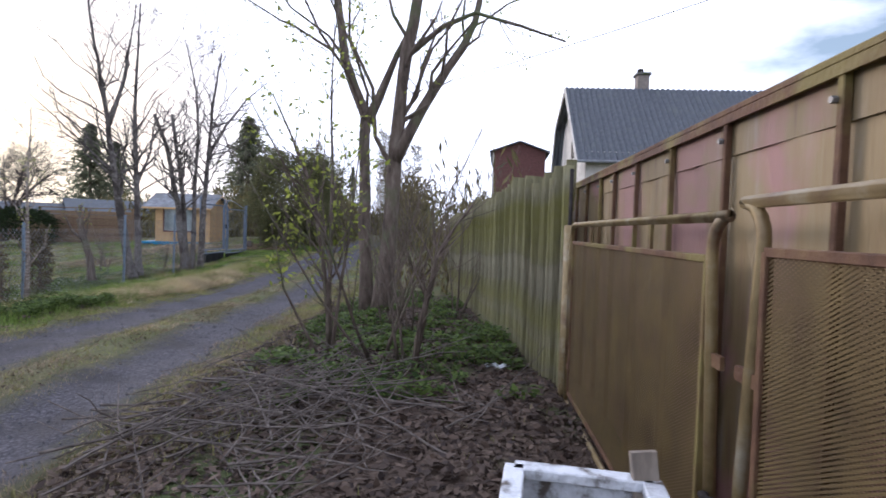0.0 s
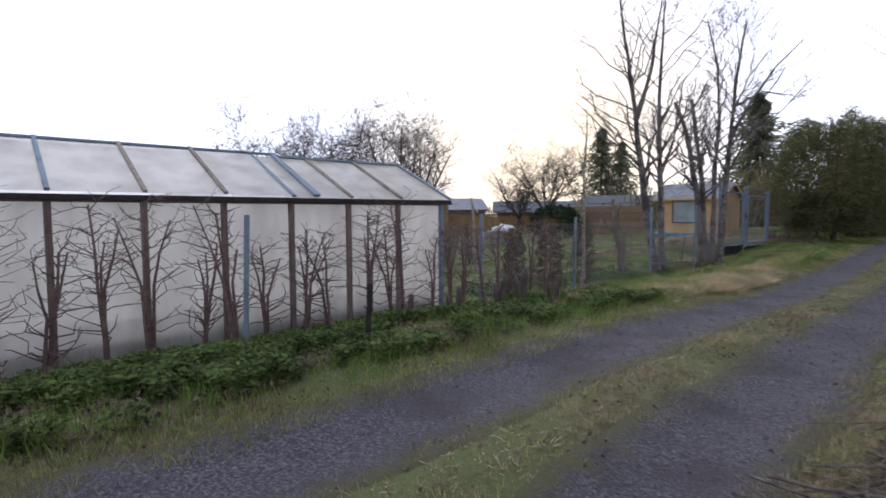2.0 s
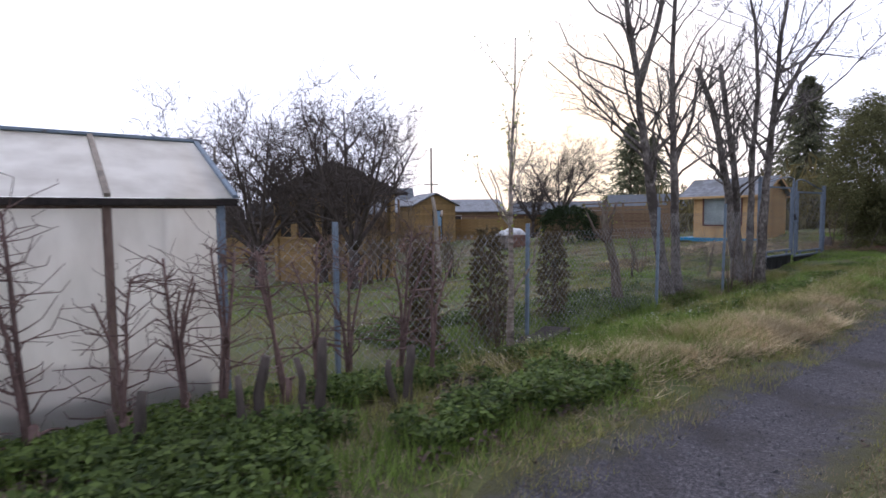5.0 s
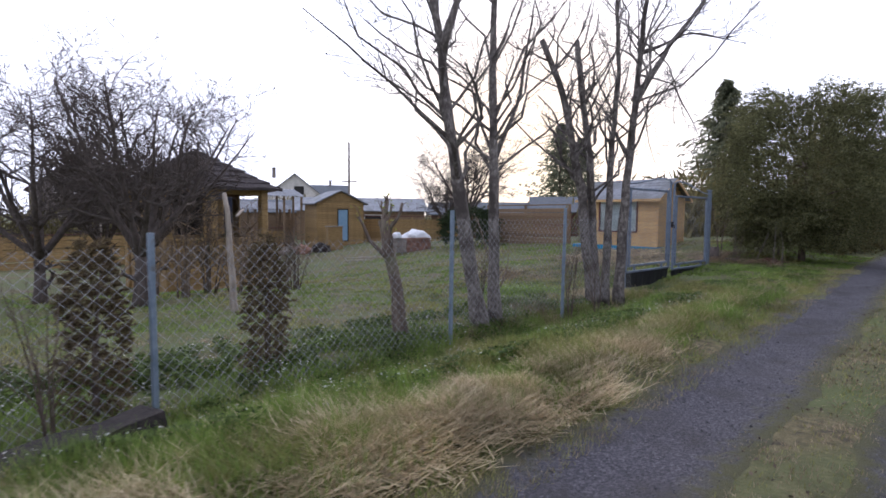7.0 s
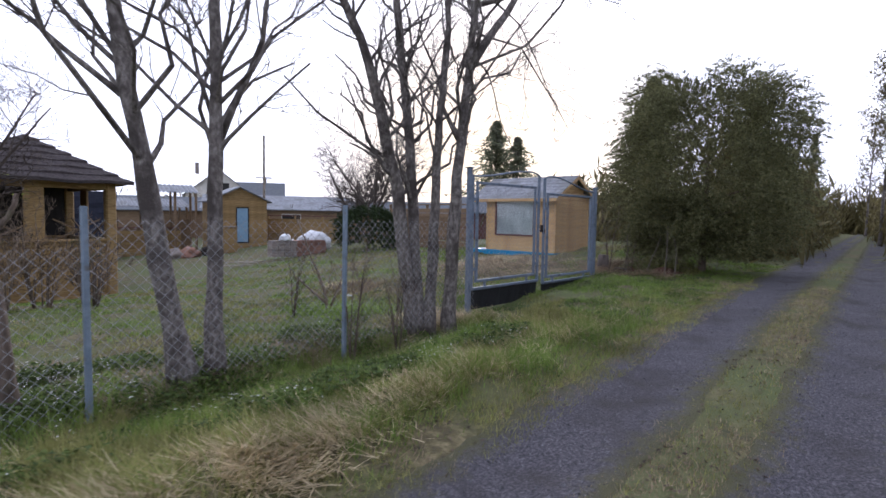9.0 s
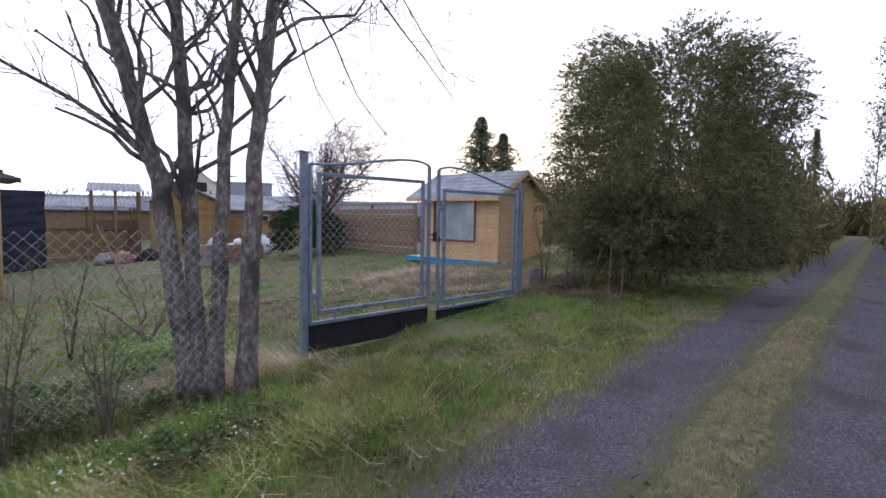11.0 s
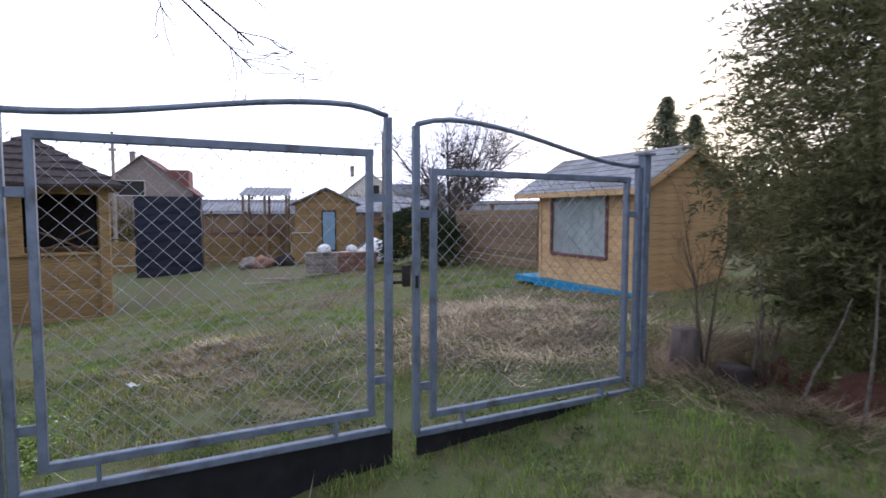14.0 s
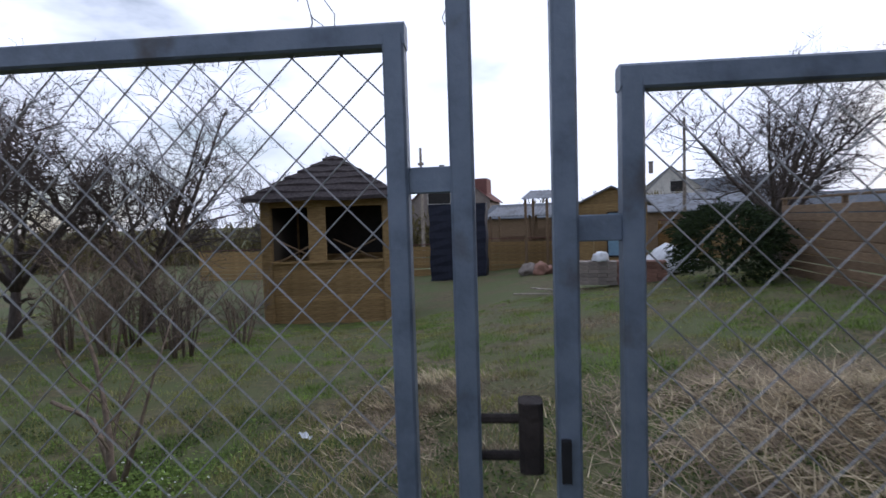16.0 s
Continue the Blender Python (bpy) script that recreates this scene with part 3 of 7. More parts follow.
for z in (-0.045, 0.035):
    part("bolt", Build().tube([(0, -0.2, z), (0, -0.1, z)], 0.011, 8), CHAR, lk)
part("latch", Build().beam((0.03, -0.005, -0.09), (0.03, -0.005, 0.0), 0.014, 0.02), BLACK_RUBBER, lk)
for y0, y1, z in ((20.45, 22.65, 0.235), (22.84, 24.95, 0.16)):
    bl = Build()
    n = 14
    for i in range(n + 1):
        y = y0 + (y1 - y0) * i / n
        x = GX - 0.04
        zz = float(land(x, y)) - 0.02
        for dx in (-0.006, 0.006):
            bl.v += [(x + dx + 0.012 * math.sin(i * 1.7), y, max(zz, z - (0.36 if y0 < 22 else 0.16))), (x + dx, y, z)]
    for i in range(n):
        o = i * 4
        bl.f += [(o, o + 4, o + 5, o + 1), (o + 2, o + 3, o + 7, o + 6), (o + 1, o + 5, o + 7, o + 3)]
    tagged(part("rubber_skirt", bl, BLACK_RUBBER), "black rubber strip hung below the gate leaf", "strip")

# ---------------------------------------------------------------- chain-link fence along the ditch
fence_posts = [(-7.95, 7.35, 1.45), (-8.18, 10.4, 1.38), (-8.6, 14.4, 1.62), (-8.72, 17.3, 1.7)]
for x, y, t in fence_posts:
    z = float(land(x, y))
    fp = part("fence_post", Build().beam((0, 0, -0.3), (0, 0, t - z), 0.05, 0.05), BLUE_POST)
    fp.matrix_world = pose(x, y, z, 0.6, 1.0, 12)
    tagged(fp, "faded blue square steel fence post", "post", group="posts of the wire fence")
line = [(-7.85, 6.3)] + [(p[0], p[1]) for p in fence_posts] + [(-8.95, 20.2)]
for (xa, ya), (xb, yb) in zip(line, line[1:]):
    w = math.hypot(xb - xa, yb - ya)
    z = (float(land(xa, ya)) + float(land(xb, yb))) / 2
    z1 = 1.25 if ya < 12 else 1.5
    h = min(1.62, z1 - z)
    m = Matrix.Translation((xa, ya, z1 - h)) @ Matrix.Rotation(math.atan2(yb - ya, xb - xa), 4, "Z")
    wf = tagged(empty("wire_fence"), "sagging galvanised diamond wire fence along the ditch", "fence", group="wire fence")
    tagged(part("wire_mesh", chain_link(Build(), w, h, 0.115, 0.0024, m), GALV, wf), kind="stuff")

# ---------------------------------------------------------------- greenhouse
GHX, GHZ, GHE = -7.62, -0.28, 1.62
gh = empty("greenhouse", (GHX, 6.14, GHZ))
tagged(gh, "long greenhouse of milky film on brown timber posts", "greenhouse")
LEN, STEP, DEEP, RIDGE = 11.4, 0.815, 2.5, 2.28
E = GHE - GHZ
R = RIDGE - GHZ
nb = int(LEN / STEP)
for i in range(nb + 1):
    y = -i * STEP
    part("wall_post", Build().beam((0.02, y, -0.25), (0.02 + 0.004 * math.sin(i * 3.0), y, E), 0.07, 0.06), POST_BROWN if i else BLUE_POST, gh)
for i in range(nb):
    y = -i * STEP
    bb = Build()
    cols, rows_ = 5, 6
    for j in range(rows_ + 1):
        for k in range(cols + 1):
            bb.v.append((-0.012 - 0.015 * math.sin(math.pi * k / cols) * math.sin(math.pi * j / rows_) + 0.004 * math.sin(j * 2 + k * 3 + i), y - STEP * k / cols, 0.02 + (E - 0.04) * j / rows_))
    bb.f = [(j * 6 + k, j * 6 + k + 1, (j + 1) * 6 + k + 1, (j + 1) * 6 + k) for j in range(rows_) for k in range(cols)]
    part("film_panel", bb, FILM, gh, smooth=True)
    bb = Build()
    step_up = 0.02 if i >= 3 else 0.0
    for j in range(5):
        t = j / 4
        for k in range(4):
            bb.v.append((0.12 + (-DEEP / 2 - 0.12) * t, y - STEP * k / 3 + (0.0 if i else 0.12 * (k == 0)), E + 0.045 + (R - E - 0.045 + step_up) * t - 0.02 * math.sin(math.pi * t) * (k in (1, 2)) + step_up))
    bb.f = [(j * 4 + k, j * 4 + k + 1, (j + 1) * 4 + k + 1, (j + 1) * 4 + k) for j in range(4) for k in range(3)]
    part("roof_film", bb, FILM, gh, smooth=True)
    part("far_roof_film", Build().add([(-DEEP / 2, y, R), (-DEEP / 2, y - STEP, R), (-DEEP - 0.1, y - STEP, E), (-DEEP - 0.1, y, E)], [(0, 1, 2, 3)]), FILM, gh)
    part("far_film_panel", Build().add([(-DEEP, y, 0), (-DEEP, y - STEP, 0), (-DEEP, y - STEP, E), (-DEEP, y, E)], [(0, 1, 2, 3)]), FILM, gh)
for i in range(nb + 1):
    y = -i * STEP + (0.1 if i == 0 else 0)
    su = 0.02 if i > 3 else 0.0
    part("rafter", Build().beam((0.12, y, E + 0.06 + su), (-DEEP / 2, y, R + 0.02 + 2 * su), 0.045, 0.035), WOOD_GREY if i % 3 else BLUE_POST, gh)
part("rafter", Build().beam((0.13, -2.14, E + 0.075), (-DEEP / 2, -2.14, R + 0.05), 0.08, 0.035), BLUE_POST, gh, "faded blue lapped roof edge")
part("eave_batten", Build().beam((0.11, 0.12, E + 0.012), (0.11, -LEN, E + 0.012), 0.035, 0.055), CHAR, gh, "dark eave batten")
part("wall_plate", Build().beam((0.0, 0.05, E - 0.01), (0.0, -LEN, E - 0.01), 0.06, 0.05), POST_BROWN, gh)
part("ridge_board", Build().beam((-DEEP / 2, 0.15, R + 0.02), (-DEEP / 2, -2.12, R + 0.02), 0.09, 0.03), BLUE_POST, gh)
part("ridge_board", Build().beam((-DEEP / 2, -2.12, R + 0.045), (-DEEP / 2, -LEN, R + 0.06), 0.09, 0.03), BLUE_POST, gh)
part("sill_board", Build().beam((0.0, 0.05, 0.0), (0.0, -LEN, 0.0), 0.05, 0.1), POST_BROWN, gh)
part("gable_film", Build().add([(0, 0, 0), (-DEEP, 0, 0), (-DEEP, 0, E), (-DEEP / 2, 0, R), (0, 0, E)], [(0, 1, 2, 3, 4)]), FILM, gh)
part("gable_film", Build().add([(0, -LEN, 0), (-DEEP, -LEN, 0), (-DEEP, -LEN, E), (-DEEP / 2, -LEN, R), (0, -LEN, E)], [(4, 3, 2, 1, 0)]), FILM, gh)
# unseen dark block added behind the wall so the film dims lower down
part("soil_bed", Build().box((-0.62, -LEN / 2, 0.2), (1.1, LEN - 0.2, 0.5)), LITTER, gh, "dark block added inside to darken the lower film")
part("corner_post", Build().beam((-DEEP, 0, -0.2), (-DEEP, 0, E), 0.07, 0.06), POST_BROWN, gh)

# ---------------------------------------------------------------- rusty sheet fence and pipe gates
def fx(y):
    return 0.65 + 0.057 * y


YAW_F = -math.degrees(math.atan(0.057))
sf = empty("sheet_fence", (0.826, 0, 0), -math.degrees(math.atan(0.0653)))
tagged(sf, "rusty ochre and pink painted sheet-metal fence with a brown cap rail", "fence")
TOPZ = 1.912
ystops = [-4.2, -3.3, -2.4, -1.5, -0.6, 0.55, 1.2, 1.76, 2.26, 2.75, 3.2, 3.56, 4.0, 4.4, 4.8]
for a, c in zip(ystops, ystops[1:]):
    bb = Build()
    for j in range(5):
        for k in range(4):
            bb.v.append((0.006 * math.sin(j * 1.9 + k * 2.3 + a), a + (c - a) * k / 3, 0.05 + (TOPZ - 0.14 - 0.05) * j / 4))
    bb.f = [(j * 4 + k, j * 4 + k + 1, (j + 1) * 4 + k + 1, (j + 1) * 4 + k) for j in range(4) for k in range(3)]
    part("metal_sheet", bb, RUST_PANEL, sf)
    part("upper_strip", Build().box((-0.004, (a + c) / 2, TOPZ - 0.09), (0.006, c - a - 0.006, 0.12)), RUST_PANEL, sf)
for y in ystops:
    part("upright", Build().beam((-0.02, y, 0.1), (-0.02, y, TOPZ - 0.02), 0.022, 0.022), RUST_FRAME, sf)
    part("bolt_head", Build().tube([(-0.045, y + 0.01, TOPZ - 0.1), (-0.03, y + 0.01, TOPZ - 0.1)], 0.009, 6), GALV, sf)
part("cap_rail", Build().beam((-0.012, -4.2, TOPZ - 0.008), (-0.012, 4.82, TOPZ - 0.008), 0.045, 0.02), RUST_FRAME, sf, "brown cap rail")
part("cap_flange", Build().beam((-0.03, -4.2, TOPZ - 0.034), (-0.03, 4.82, TOPZ - 0.034), 0.01, 0.03), RUST_FRAME, sf)


def expanded_mesh(b, y0, y1, z0, z1, step=0.0185):
    """Pressed diamond mesh: two crossing families of flat strands."""
    w, h = y1 - y0, z1 - z0
    k = 0.55
    for sgn in (1, -1):
        c = -h / k
        while c < w:
            pa, pb = max(0.0, c), min(w, c + h / k)
            if pb - pa > 0.005:
                za, zb = (pa - c) * k, (pb - c) * k
                if sgn < 0:
                    za, zb = h - za, h - zb
                a, d = Vector((0, y0 + pa, z0 + za)), Vector((0, y0 + pb, z0 + zb))
                n = (d - a).normalized().cross(Vector((1, 0, 0))) * 0.0027
                o = Vector((0.0025 * sgn, 0, 0))
                b.add([a + n + o, a - n + o, d - n + o, d + n + o], [(0, 1, 2, 3)])
            c += step
    return b


def pipe_leaf(y_far, y_near, top, label):
    g = empty("pipe_gate_leaf", (fx(0), 0, 0), YAW_F)
    tagged(g, label, "gate", group="leaves of the pipe gate")
    r = 0.016
    zb = 0.38
    a = 0.09
    pts = [(0, y_far, zb), (0, y_far, top - a)]
    yf, yn = (y_far, y_near)
    sg = 1 if yn > yf else -1
    arc = [(0, yf + sg * a * (1 - math.cos(t)), top - a + a * math.sin(t)) for t in np.linspace(0.2, math.pi / 2, 5)]
    arc2 = [(0, yn - sg * a * math.sin(t), top - a + a * math.cos(t)) for t in np.linspace(0, math.pi / 2, 6)]
    part("pipe_frame", Build().tube(pts + arc + arc2 + [(0, yn, zb)], r, 10), PIPE, g, "bent ochre pipe frame", True)
    part("bottom_pipe", Build().tube([(0, yf, zb), (0, yn, zb)], r, 8), PIPE, g, smooth=True)
    ia, ib = yf + sg * 0.09, yn - sg * 0.11
    it = top - 0.115
    for z in (zb + 0.08, it):
        part("panel_bar", Build().beam((0, ia, z), (0, ib, z), 0.02, 0.022), RUST_FRAME, g)
    for y in (ia, ib):
        part("panel_bar", Build().beam((0, y, zb + 0.08), (0, y, it), 0.02, 0.022, (1, 0, 0)), RUST_FRAME, g)
    for z in (0.62, 1.17):
        part("tab", Build().box((0, (yf + ia) / 2, z), (0.012, abs(ia - yf), 0.035)), RUST_FRAME, g)
        part("tab", Build().box((0, (yn + ib) / 2, z), (0.012, abs(ib - yn), 0.035)), RUST_FRAME, g)
    for t in (0.25, 0.75):
        part("tab", Build().box((0, ia + (ib - ia) * t, (it + top) / 2), (0.012, 0.03, top - it)), RUST_FRAME, g)
    lo, hi = min(ia, ib), max(ia, ib)
    part("expanded_mesh", expanded_mesh(Build(), lo, hi, zb + 0.08, it), MESH_RUST, g, "rusty pressed diamond mesh")
    return g


pipe_leaf(3.52, 1.36, 1.55, "ochre pipe gate leaf filled with rusty diamond mesh")
pipe_leaf(-0.75, 1.285, 1.58, "ochre pipe gate leaf with rusty diamond mesh, shut")
lk = empty("gate_latch", (fx(1.32) - 0.02, 1.32, 0.82), YAW_F)
tagged(lk, "dark rusted latch joining the two pipe gate leaves", "latch")
part("shackle", Build().tube([(0, -0.055, 0), (-0.02, -0.03, 0.012), (-0.02, 0.03, 0.012), (0, 0.055, 0)], 0.011, 7), CHAR, lk)
part("padlock_body", Build().beam((-0.025, -0.02, -0.03), (-0.025, -0.02, 0.025), 0.028, 0.04, (1, 0, 0), 0.25), CHAR, lk)
gp = part("gate_post", Build().tube([(0, 0, -0.3), (0, 0, 1.35)], 0.035, 10), PIPE, smooth=True)
gp.matrix_world = pose(fx(3.6) + 0.0, 3.62, 0.2)
tagged(gp, "mossy ochre round pipe gate post", "post", group="posts of the pipe gate")
gp2 = part("gate_post", Build().tube([(0, 0, -0.3), (0, 0, 1.75)], 0.014, 6), CHAR, smooth=True)
gp2.matrix_world = pose(fx(3.8) + 0.03, 3.78, 0.2)
tagged(gp2, "thin black iron rod beside the fence", "rod")

# ---------------------------------------------------------------- mossy picket fence
pf = empty("picket_fence", (0.90, 3.86, 0))
tagged(pf, "tall mossy green-grey picket fence of upright slats", "fence")
pk = []
for v in range(4):
    h = 1.74 + 0.02 * v
    bb = Build().beam((0, 0, 0), (0.006 * (v - 1.5), 0, h), 0.022, 0.078, (1, 0, 0), 0.25)
    pk.append(bb.mesh("picket", PICKET))
FD = Vector((-0.098, 1.0, 0)).normalized()
d = 0.0
i = 0
while d < 7.6:
    p = FD * d
    z = float(land(0.90 + p.x, 3.86 + p.y)) - 0.12 - 0.03 * d / 7
    part("picket", pk[(i * 7) % 4], None, pf, m=pose(p.x + 0.004 * math.sin(i * 2.7), p.y, z, 0.8 * math.sin(i * 1.3), 0.9 * math.sin(i * 2.1), 5.6))
    d += 0.094 + 0.006 * math.sin(i * 1.9)
    i += 1
for z in (0.62, 1.62):
    a, c = Vector((0.03, 0, z)), FD * 7.6 + Vector((0.03, 0, z - 0.05))
    part("rail", Build().beam(a, c, 0.04, 0.07), WOOD_GREY, pf)

# ---------------------------------------------------------------- cabin with a window
CB = Vector((-15.27, 28.43, 0.0))
CW, CD, CZ, CE, CR = 2.84, 2.12, 0.40, 2.28, 2.96
cabin = empty("cabin", (CB.x, CB.y, 0))
tagged(cabin, "fresh pine cabin with grey roof on a bright blue base", "cabin")
BH = 0.135
nbd = int((CE - CZ) / BH) + 1


def board(length, h=0.132, t=0.028, mat=WOOD_FRESH):
    return Build().beam((0, 0, 0), (length, 0, 0), t, h, (0, 0, 1), 0.22).mesh("board", mat)


WX0, WX1, WZ0, WZ1 = 0.40, 2.02, 0.95, 2.16
full_b, left_b, right_b, side_b = board(CW), board(WX0), board(CW - WX1), board(CD)
for i in range(nbd):
    z = CZ + BH * (i + 0.5)
    if WZ0 - 0.05 < z < WZ1 + 0.02:
        part("board", left_b, None, cabin, m=pose(0, 0, z))
        part("board", right_b, None, cabin, m=pose(WX1, 0, z))
    else:
        part("board", full_b, None, cabin, m=pose(0, 0, z))
    part("board", side_b, None, cabin, m=pose(CW, 0, z, 0, 0, 90))
    part("board", side_b, None, cabin, m=pose(0, 0, z, 0, 0, 90))
    part("board", full_b, None, cabin, m=pose(0, CD, z))
k = 0
z = CZ + BH * nbd + BH / 2
while z < CR - 0.1:
    w = CD * (CR - z) / (CR - CE)
    for x in (0, CW):
        part("board", board(w), None, cabin, m=pose(x, CD / 2 - w / 2, z, 0, 0, 90))
    z += BH
for x, y in ((0, 0), (CW, 0), (CW, CD), (0, CD)):
    part("corner_trim", Build().beam((x, y, CZ), (x, y, CE), 0.07, 0.07), WOOD_FRESH, cabin)
part("base_frame", Build().box((CW / 2, CD / 2 - 0.05, CZ - 0.085), (CW + 0.08, CD + 0.2, 0.17)), BLUE_PAINT, cabin, "bright blue base frame")
part("deck", Build().box((-0.405, CD / 2 - 0.1, CZ - 0.07), (0.73, CD + 0.1, 0.12)), BLUE_PAINT, cabin, "bright blue deck")
for x in (0.1, CW / 2, CW - 0.1):
    for y in (0.1, CD - 0.1):
        part("foundation_block", Build().box((x, y, CZ - 0.32), (0.22, 0.22, 0.3)), CONCRETE, cabin)
for s in (-1, 1):
    bb = Build()
    ye, ze = (CD / 2 + s * (CD / 2 + 0.3)), CE - 0.12
    x0, x1 = -0.6, CW + 0.22
    th = 0.05
    bb.add([(x0, CD / 2, CR + 0.06), (x1, CD / 2, CR + 0.06), (x1, ye, ze + 0.06), (x0, ye, ze + 0.06),
            (x0, CD / 2, CR + 0.06 - th), (x1, CD / 2, CR + 0.06 - th), (x1, ye, ze + 0.06 - th), (x0, ye, ze + 0.06 - th)],
           [(0, 1, 2, 3), (7, 6, 5, 4), (3, 2, 6, 7), (1, 5, 6, 2), (0, 3, 7, 4), (0, 4, 5, 1)])
    part("roof_slope", bb, ROOF_GREY, cabin, "grey felt roof")
    for rr in range(7):
        t = (rr + 0.5) / 7
        part("roof_course", Build().box(((x0 + x1) / 2, CD / 2 + (ye - CD / 2) * t, CR + 0.062 + (ze - CR) * t), (x1 - x0 - 0.01, 0.02, 0.014),
                                        pose(0, 0, 0, s * -35)), ROOF_GREY, cabin)
    part("fascia", Build().beam((x0, ye, ze), (x1, ye, ze), 0.022, 0.1), WOOD_FRESH, cabin)
    for x in (x0, x1):
        part("barge_board", Build().beam((x, CD / 2, CR - 0.02), (x, ye, ze - 0.02), 0.022, 0.1), WOOD_FRESH, cabin)
win = part("window", Build().beam((WX0, -0.03, WZ0), (WX1, -0.03, WZ0), 0.05, 0.06).beam((WX0, -0.03, WZ1), (WX1, -0.03, WZ1), 0.05, 0.06)
           .beam((WX0, -0.03, WZ0), (WX0, -0.03, WZ1), 0.05, 0.06).beam((WX1, -0.03, WZ0), (WX1, -0.03, WZ1), 0.05, 0.06), BRICK_DARK, cabin, "dark red window frame")
part("pane", Build().box(((WX0 + WX1) / 2, -0.012, (WZ0 + WZ1) / 2), (WX1 - WX0, 0.006, WZ1 - WZ0)), PANE, win).visible_shadow = False
cur = Build()
for k in range(25):
    x = WX0 + (WX1 - WX0) * k / 24
    y = 0.012 + 0.004 * math.sin(k * 1.3)
    cur.v += [(x, y, WZ0), (x, y, WZ1)]
cur.f = [(2 * k, 2 * k + 2, 2 * k + 3, 2 * k + 1) for k in range(24)]
part("curtain", cur, CURTAIN, win, "pale translucent curtain")

# ---------------------------------------------------------------- gazebo
GC = Vector((-28.0, 16.9, -1.75))
gz = empty("gazebo", GC, 7)
tagged(gz, "ochre timber gazebo with boarded rails and a brown tent roof", "gazebo")
S = 2.05
RAILZ, EAVZ, APZ = 2.2, 4.35, 6.1
for x in (-S, S):
    for y in (-S, S):
        part("corner_post", Build().beam((x, y, -0.2), (x, y, EAVZ), 0.34, 0.34), WOOD_YELLOW, gz)
gb = board(2 * S, 0.215, 0.05, WOOD_YELLOW)
for i in range(10):
    z = 0.1 + 0.22 * i
    for k, mm in enumerate((pose(-S, -S, z), pose(-S, S, z), pose(-S, -S, z, 0, 0, 90), pose(S, -S, z, 0, 0, 90))):
        part("board", gb, None, gz, m=mm)
for a, c in (((-S, -S), (S, -S)), ((-S, S), (S, S)), ((-S, -S), (-S, S)), ((S, -S), (S, S))):
    part("hand_rail", Build().beam((*a, RAILZ + 0.03), (*c, RAILZ + 0.03), 0.2, 0.09), WOOD_YELLOW, gz)
    part("eave_beam", Build().beam((*a, EAVZ - 0.12), (*c, EAVZ - 0.12), 0.16, 0.24), WOOD_YELLOW, gz)
    mx_, my_ = (a[0] + c[0]) / 2, (a[1] + c[1]) / 2
    dx_, dy_ = (c[0] - a[0]) / (2 * S), (c[1] - a[1]) / (2 * S)
    part("mid_post", Build().beam((mx_ - 0.35 * dx_, my_ - 0.35 * dy_, RAILZ), (mx_ - 0.35 * dx_, my_ - 0.35 * dy_, EAVZ), 0.6, 0.08, (dy_, dx_, 0)), WOOD_YELLOW, gz)
    for sgn in (-1, 1):
        for lo, hi in ((0.2, 1.7), (1.7, 0.2)):
            p0 = (mx_ + sgn * dx_ * lo, my_ + sgn * dy_ * lo, RAILZ + 0.05)
            p1 = (mx_ + sgn * dx_ * hi, my_ + sgn * dy_ * hi, RAILZ + 0.8)
            part("lattice_bar", Build().beam(p0, p1, 0.05, 0.05), WOOD_BROWN, gz)
ev = S + 0.62
nseg = 12
for k, (a, c) in enumerate((((-ev, -ev), (ev, -ev)), ((ev, -ev), (ev, ev)), ((ev, ev), (-ev, ev)), ((-ev, ev), (-ev, -ev)))):
    for r_ in range(7):
        t0, t1 = r_ / 7, (r_ + 1) / 7 + 0.02
        lift0, lift1 = 0.07, 0.0
        q = lambda p, t: (p[0] * (1 - t), p[1] * (1 - t))
        z0, z1 = EAVZ + (APZ - EAVZ) * t0, EAVZ + (APZ - EAVZ) * min(1, t1)
        a0, c0, a1, c1 = q(a, t0), q(c, t0), q(a, min(1, t1)), q(c, min(1, t1))
        rf = Build()
        o = 0
        for s_ in range(nseg + 1):
            f = s_ / nseg
            j = 0.03 * math.sin(s_ * 5.1 + r_ * 2.2 + k)
            rf.v += [(a0[0] + (c0[0] - a0[0]) * f, a0[1] + (c0[1] - a0[1]) * f, z0 + lift0 + j), (a1[0] + (c1[0] - a1[0]) * f, a1[1] + (c1[1] - a1[1]) * f, z1 + lift1),
                     (a0[0] + (c0[0] - a0[0]) * f, a0[1] + (c0[1] - a0[1]) * f, z0 - 0.04 + j)]
        for s_ in range(nseg):
            w = o + 3 * s_
            rf.f += [(w, w + 3, w + 4, w + 1), (w + 2, w + 5, w + 3, w)]
        part("roof_course", rf, ROOF_BROWN, gz, "dark brown shaggy roofing")
# dark sheets added across two far openings to imitate the shaded inside
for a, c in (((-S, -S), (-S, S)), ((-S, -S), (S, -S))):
    part("shade_cloth", Build().beam((a[0] * 0.96, a[1] * 0.96, (RAILZ + EAVZ) / 2), (c[0] * 0.96, c[1] * 0.96, (RAILZ + EAVZ) / 2), 0.03, EAVZ - RAILZ - 0.1), DARK_INSIDE, gz, "dark sheet imitating the gazebo's inner shade")
part("ceiling_boards", Build().add([(-ev, -ev, EAVZ - 0.02), (ev, -ev, EAVZ - 0.02), (ev, ev, EAVZ - 0.02), (-ev, ev, EAVZ - 0.02)], [(0, 1, 2, 3)]), WOOD_BROWN, gz)
part("floor_boards", Build().box((0, 0, 0.05), (2 * S, 2 * S, 0.1)), WOOD_BROWN, gz)
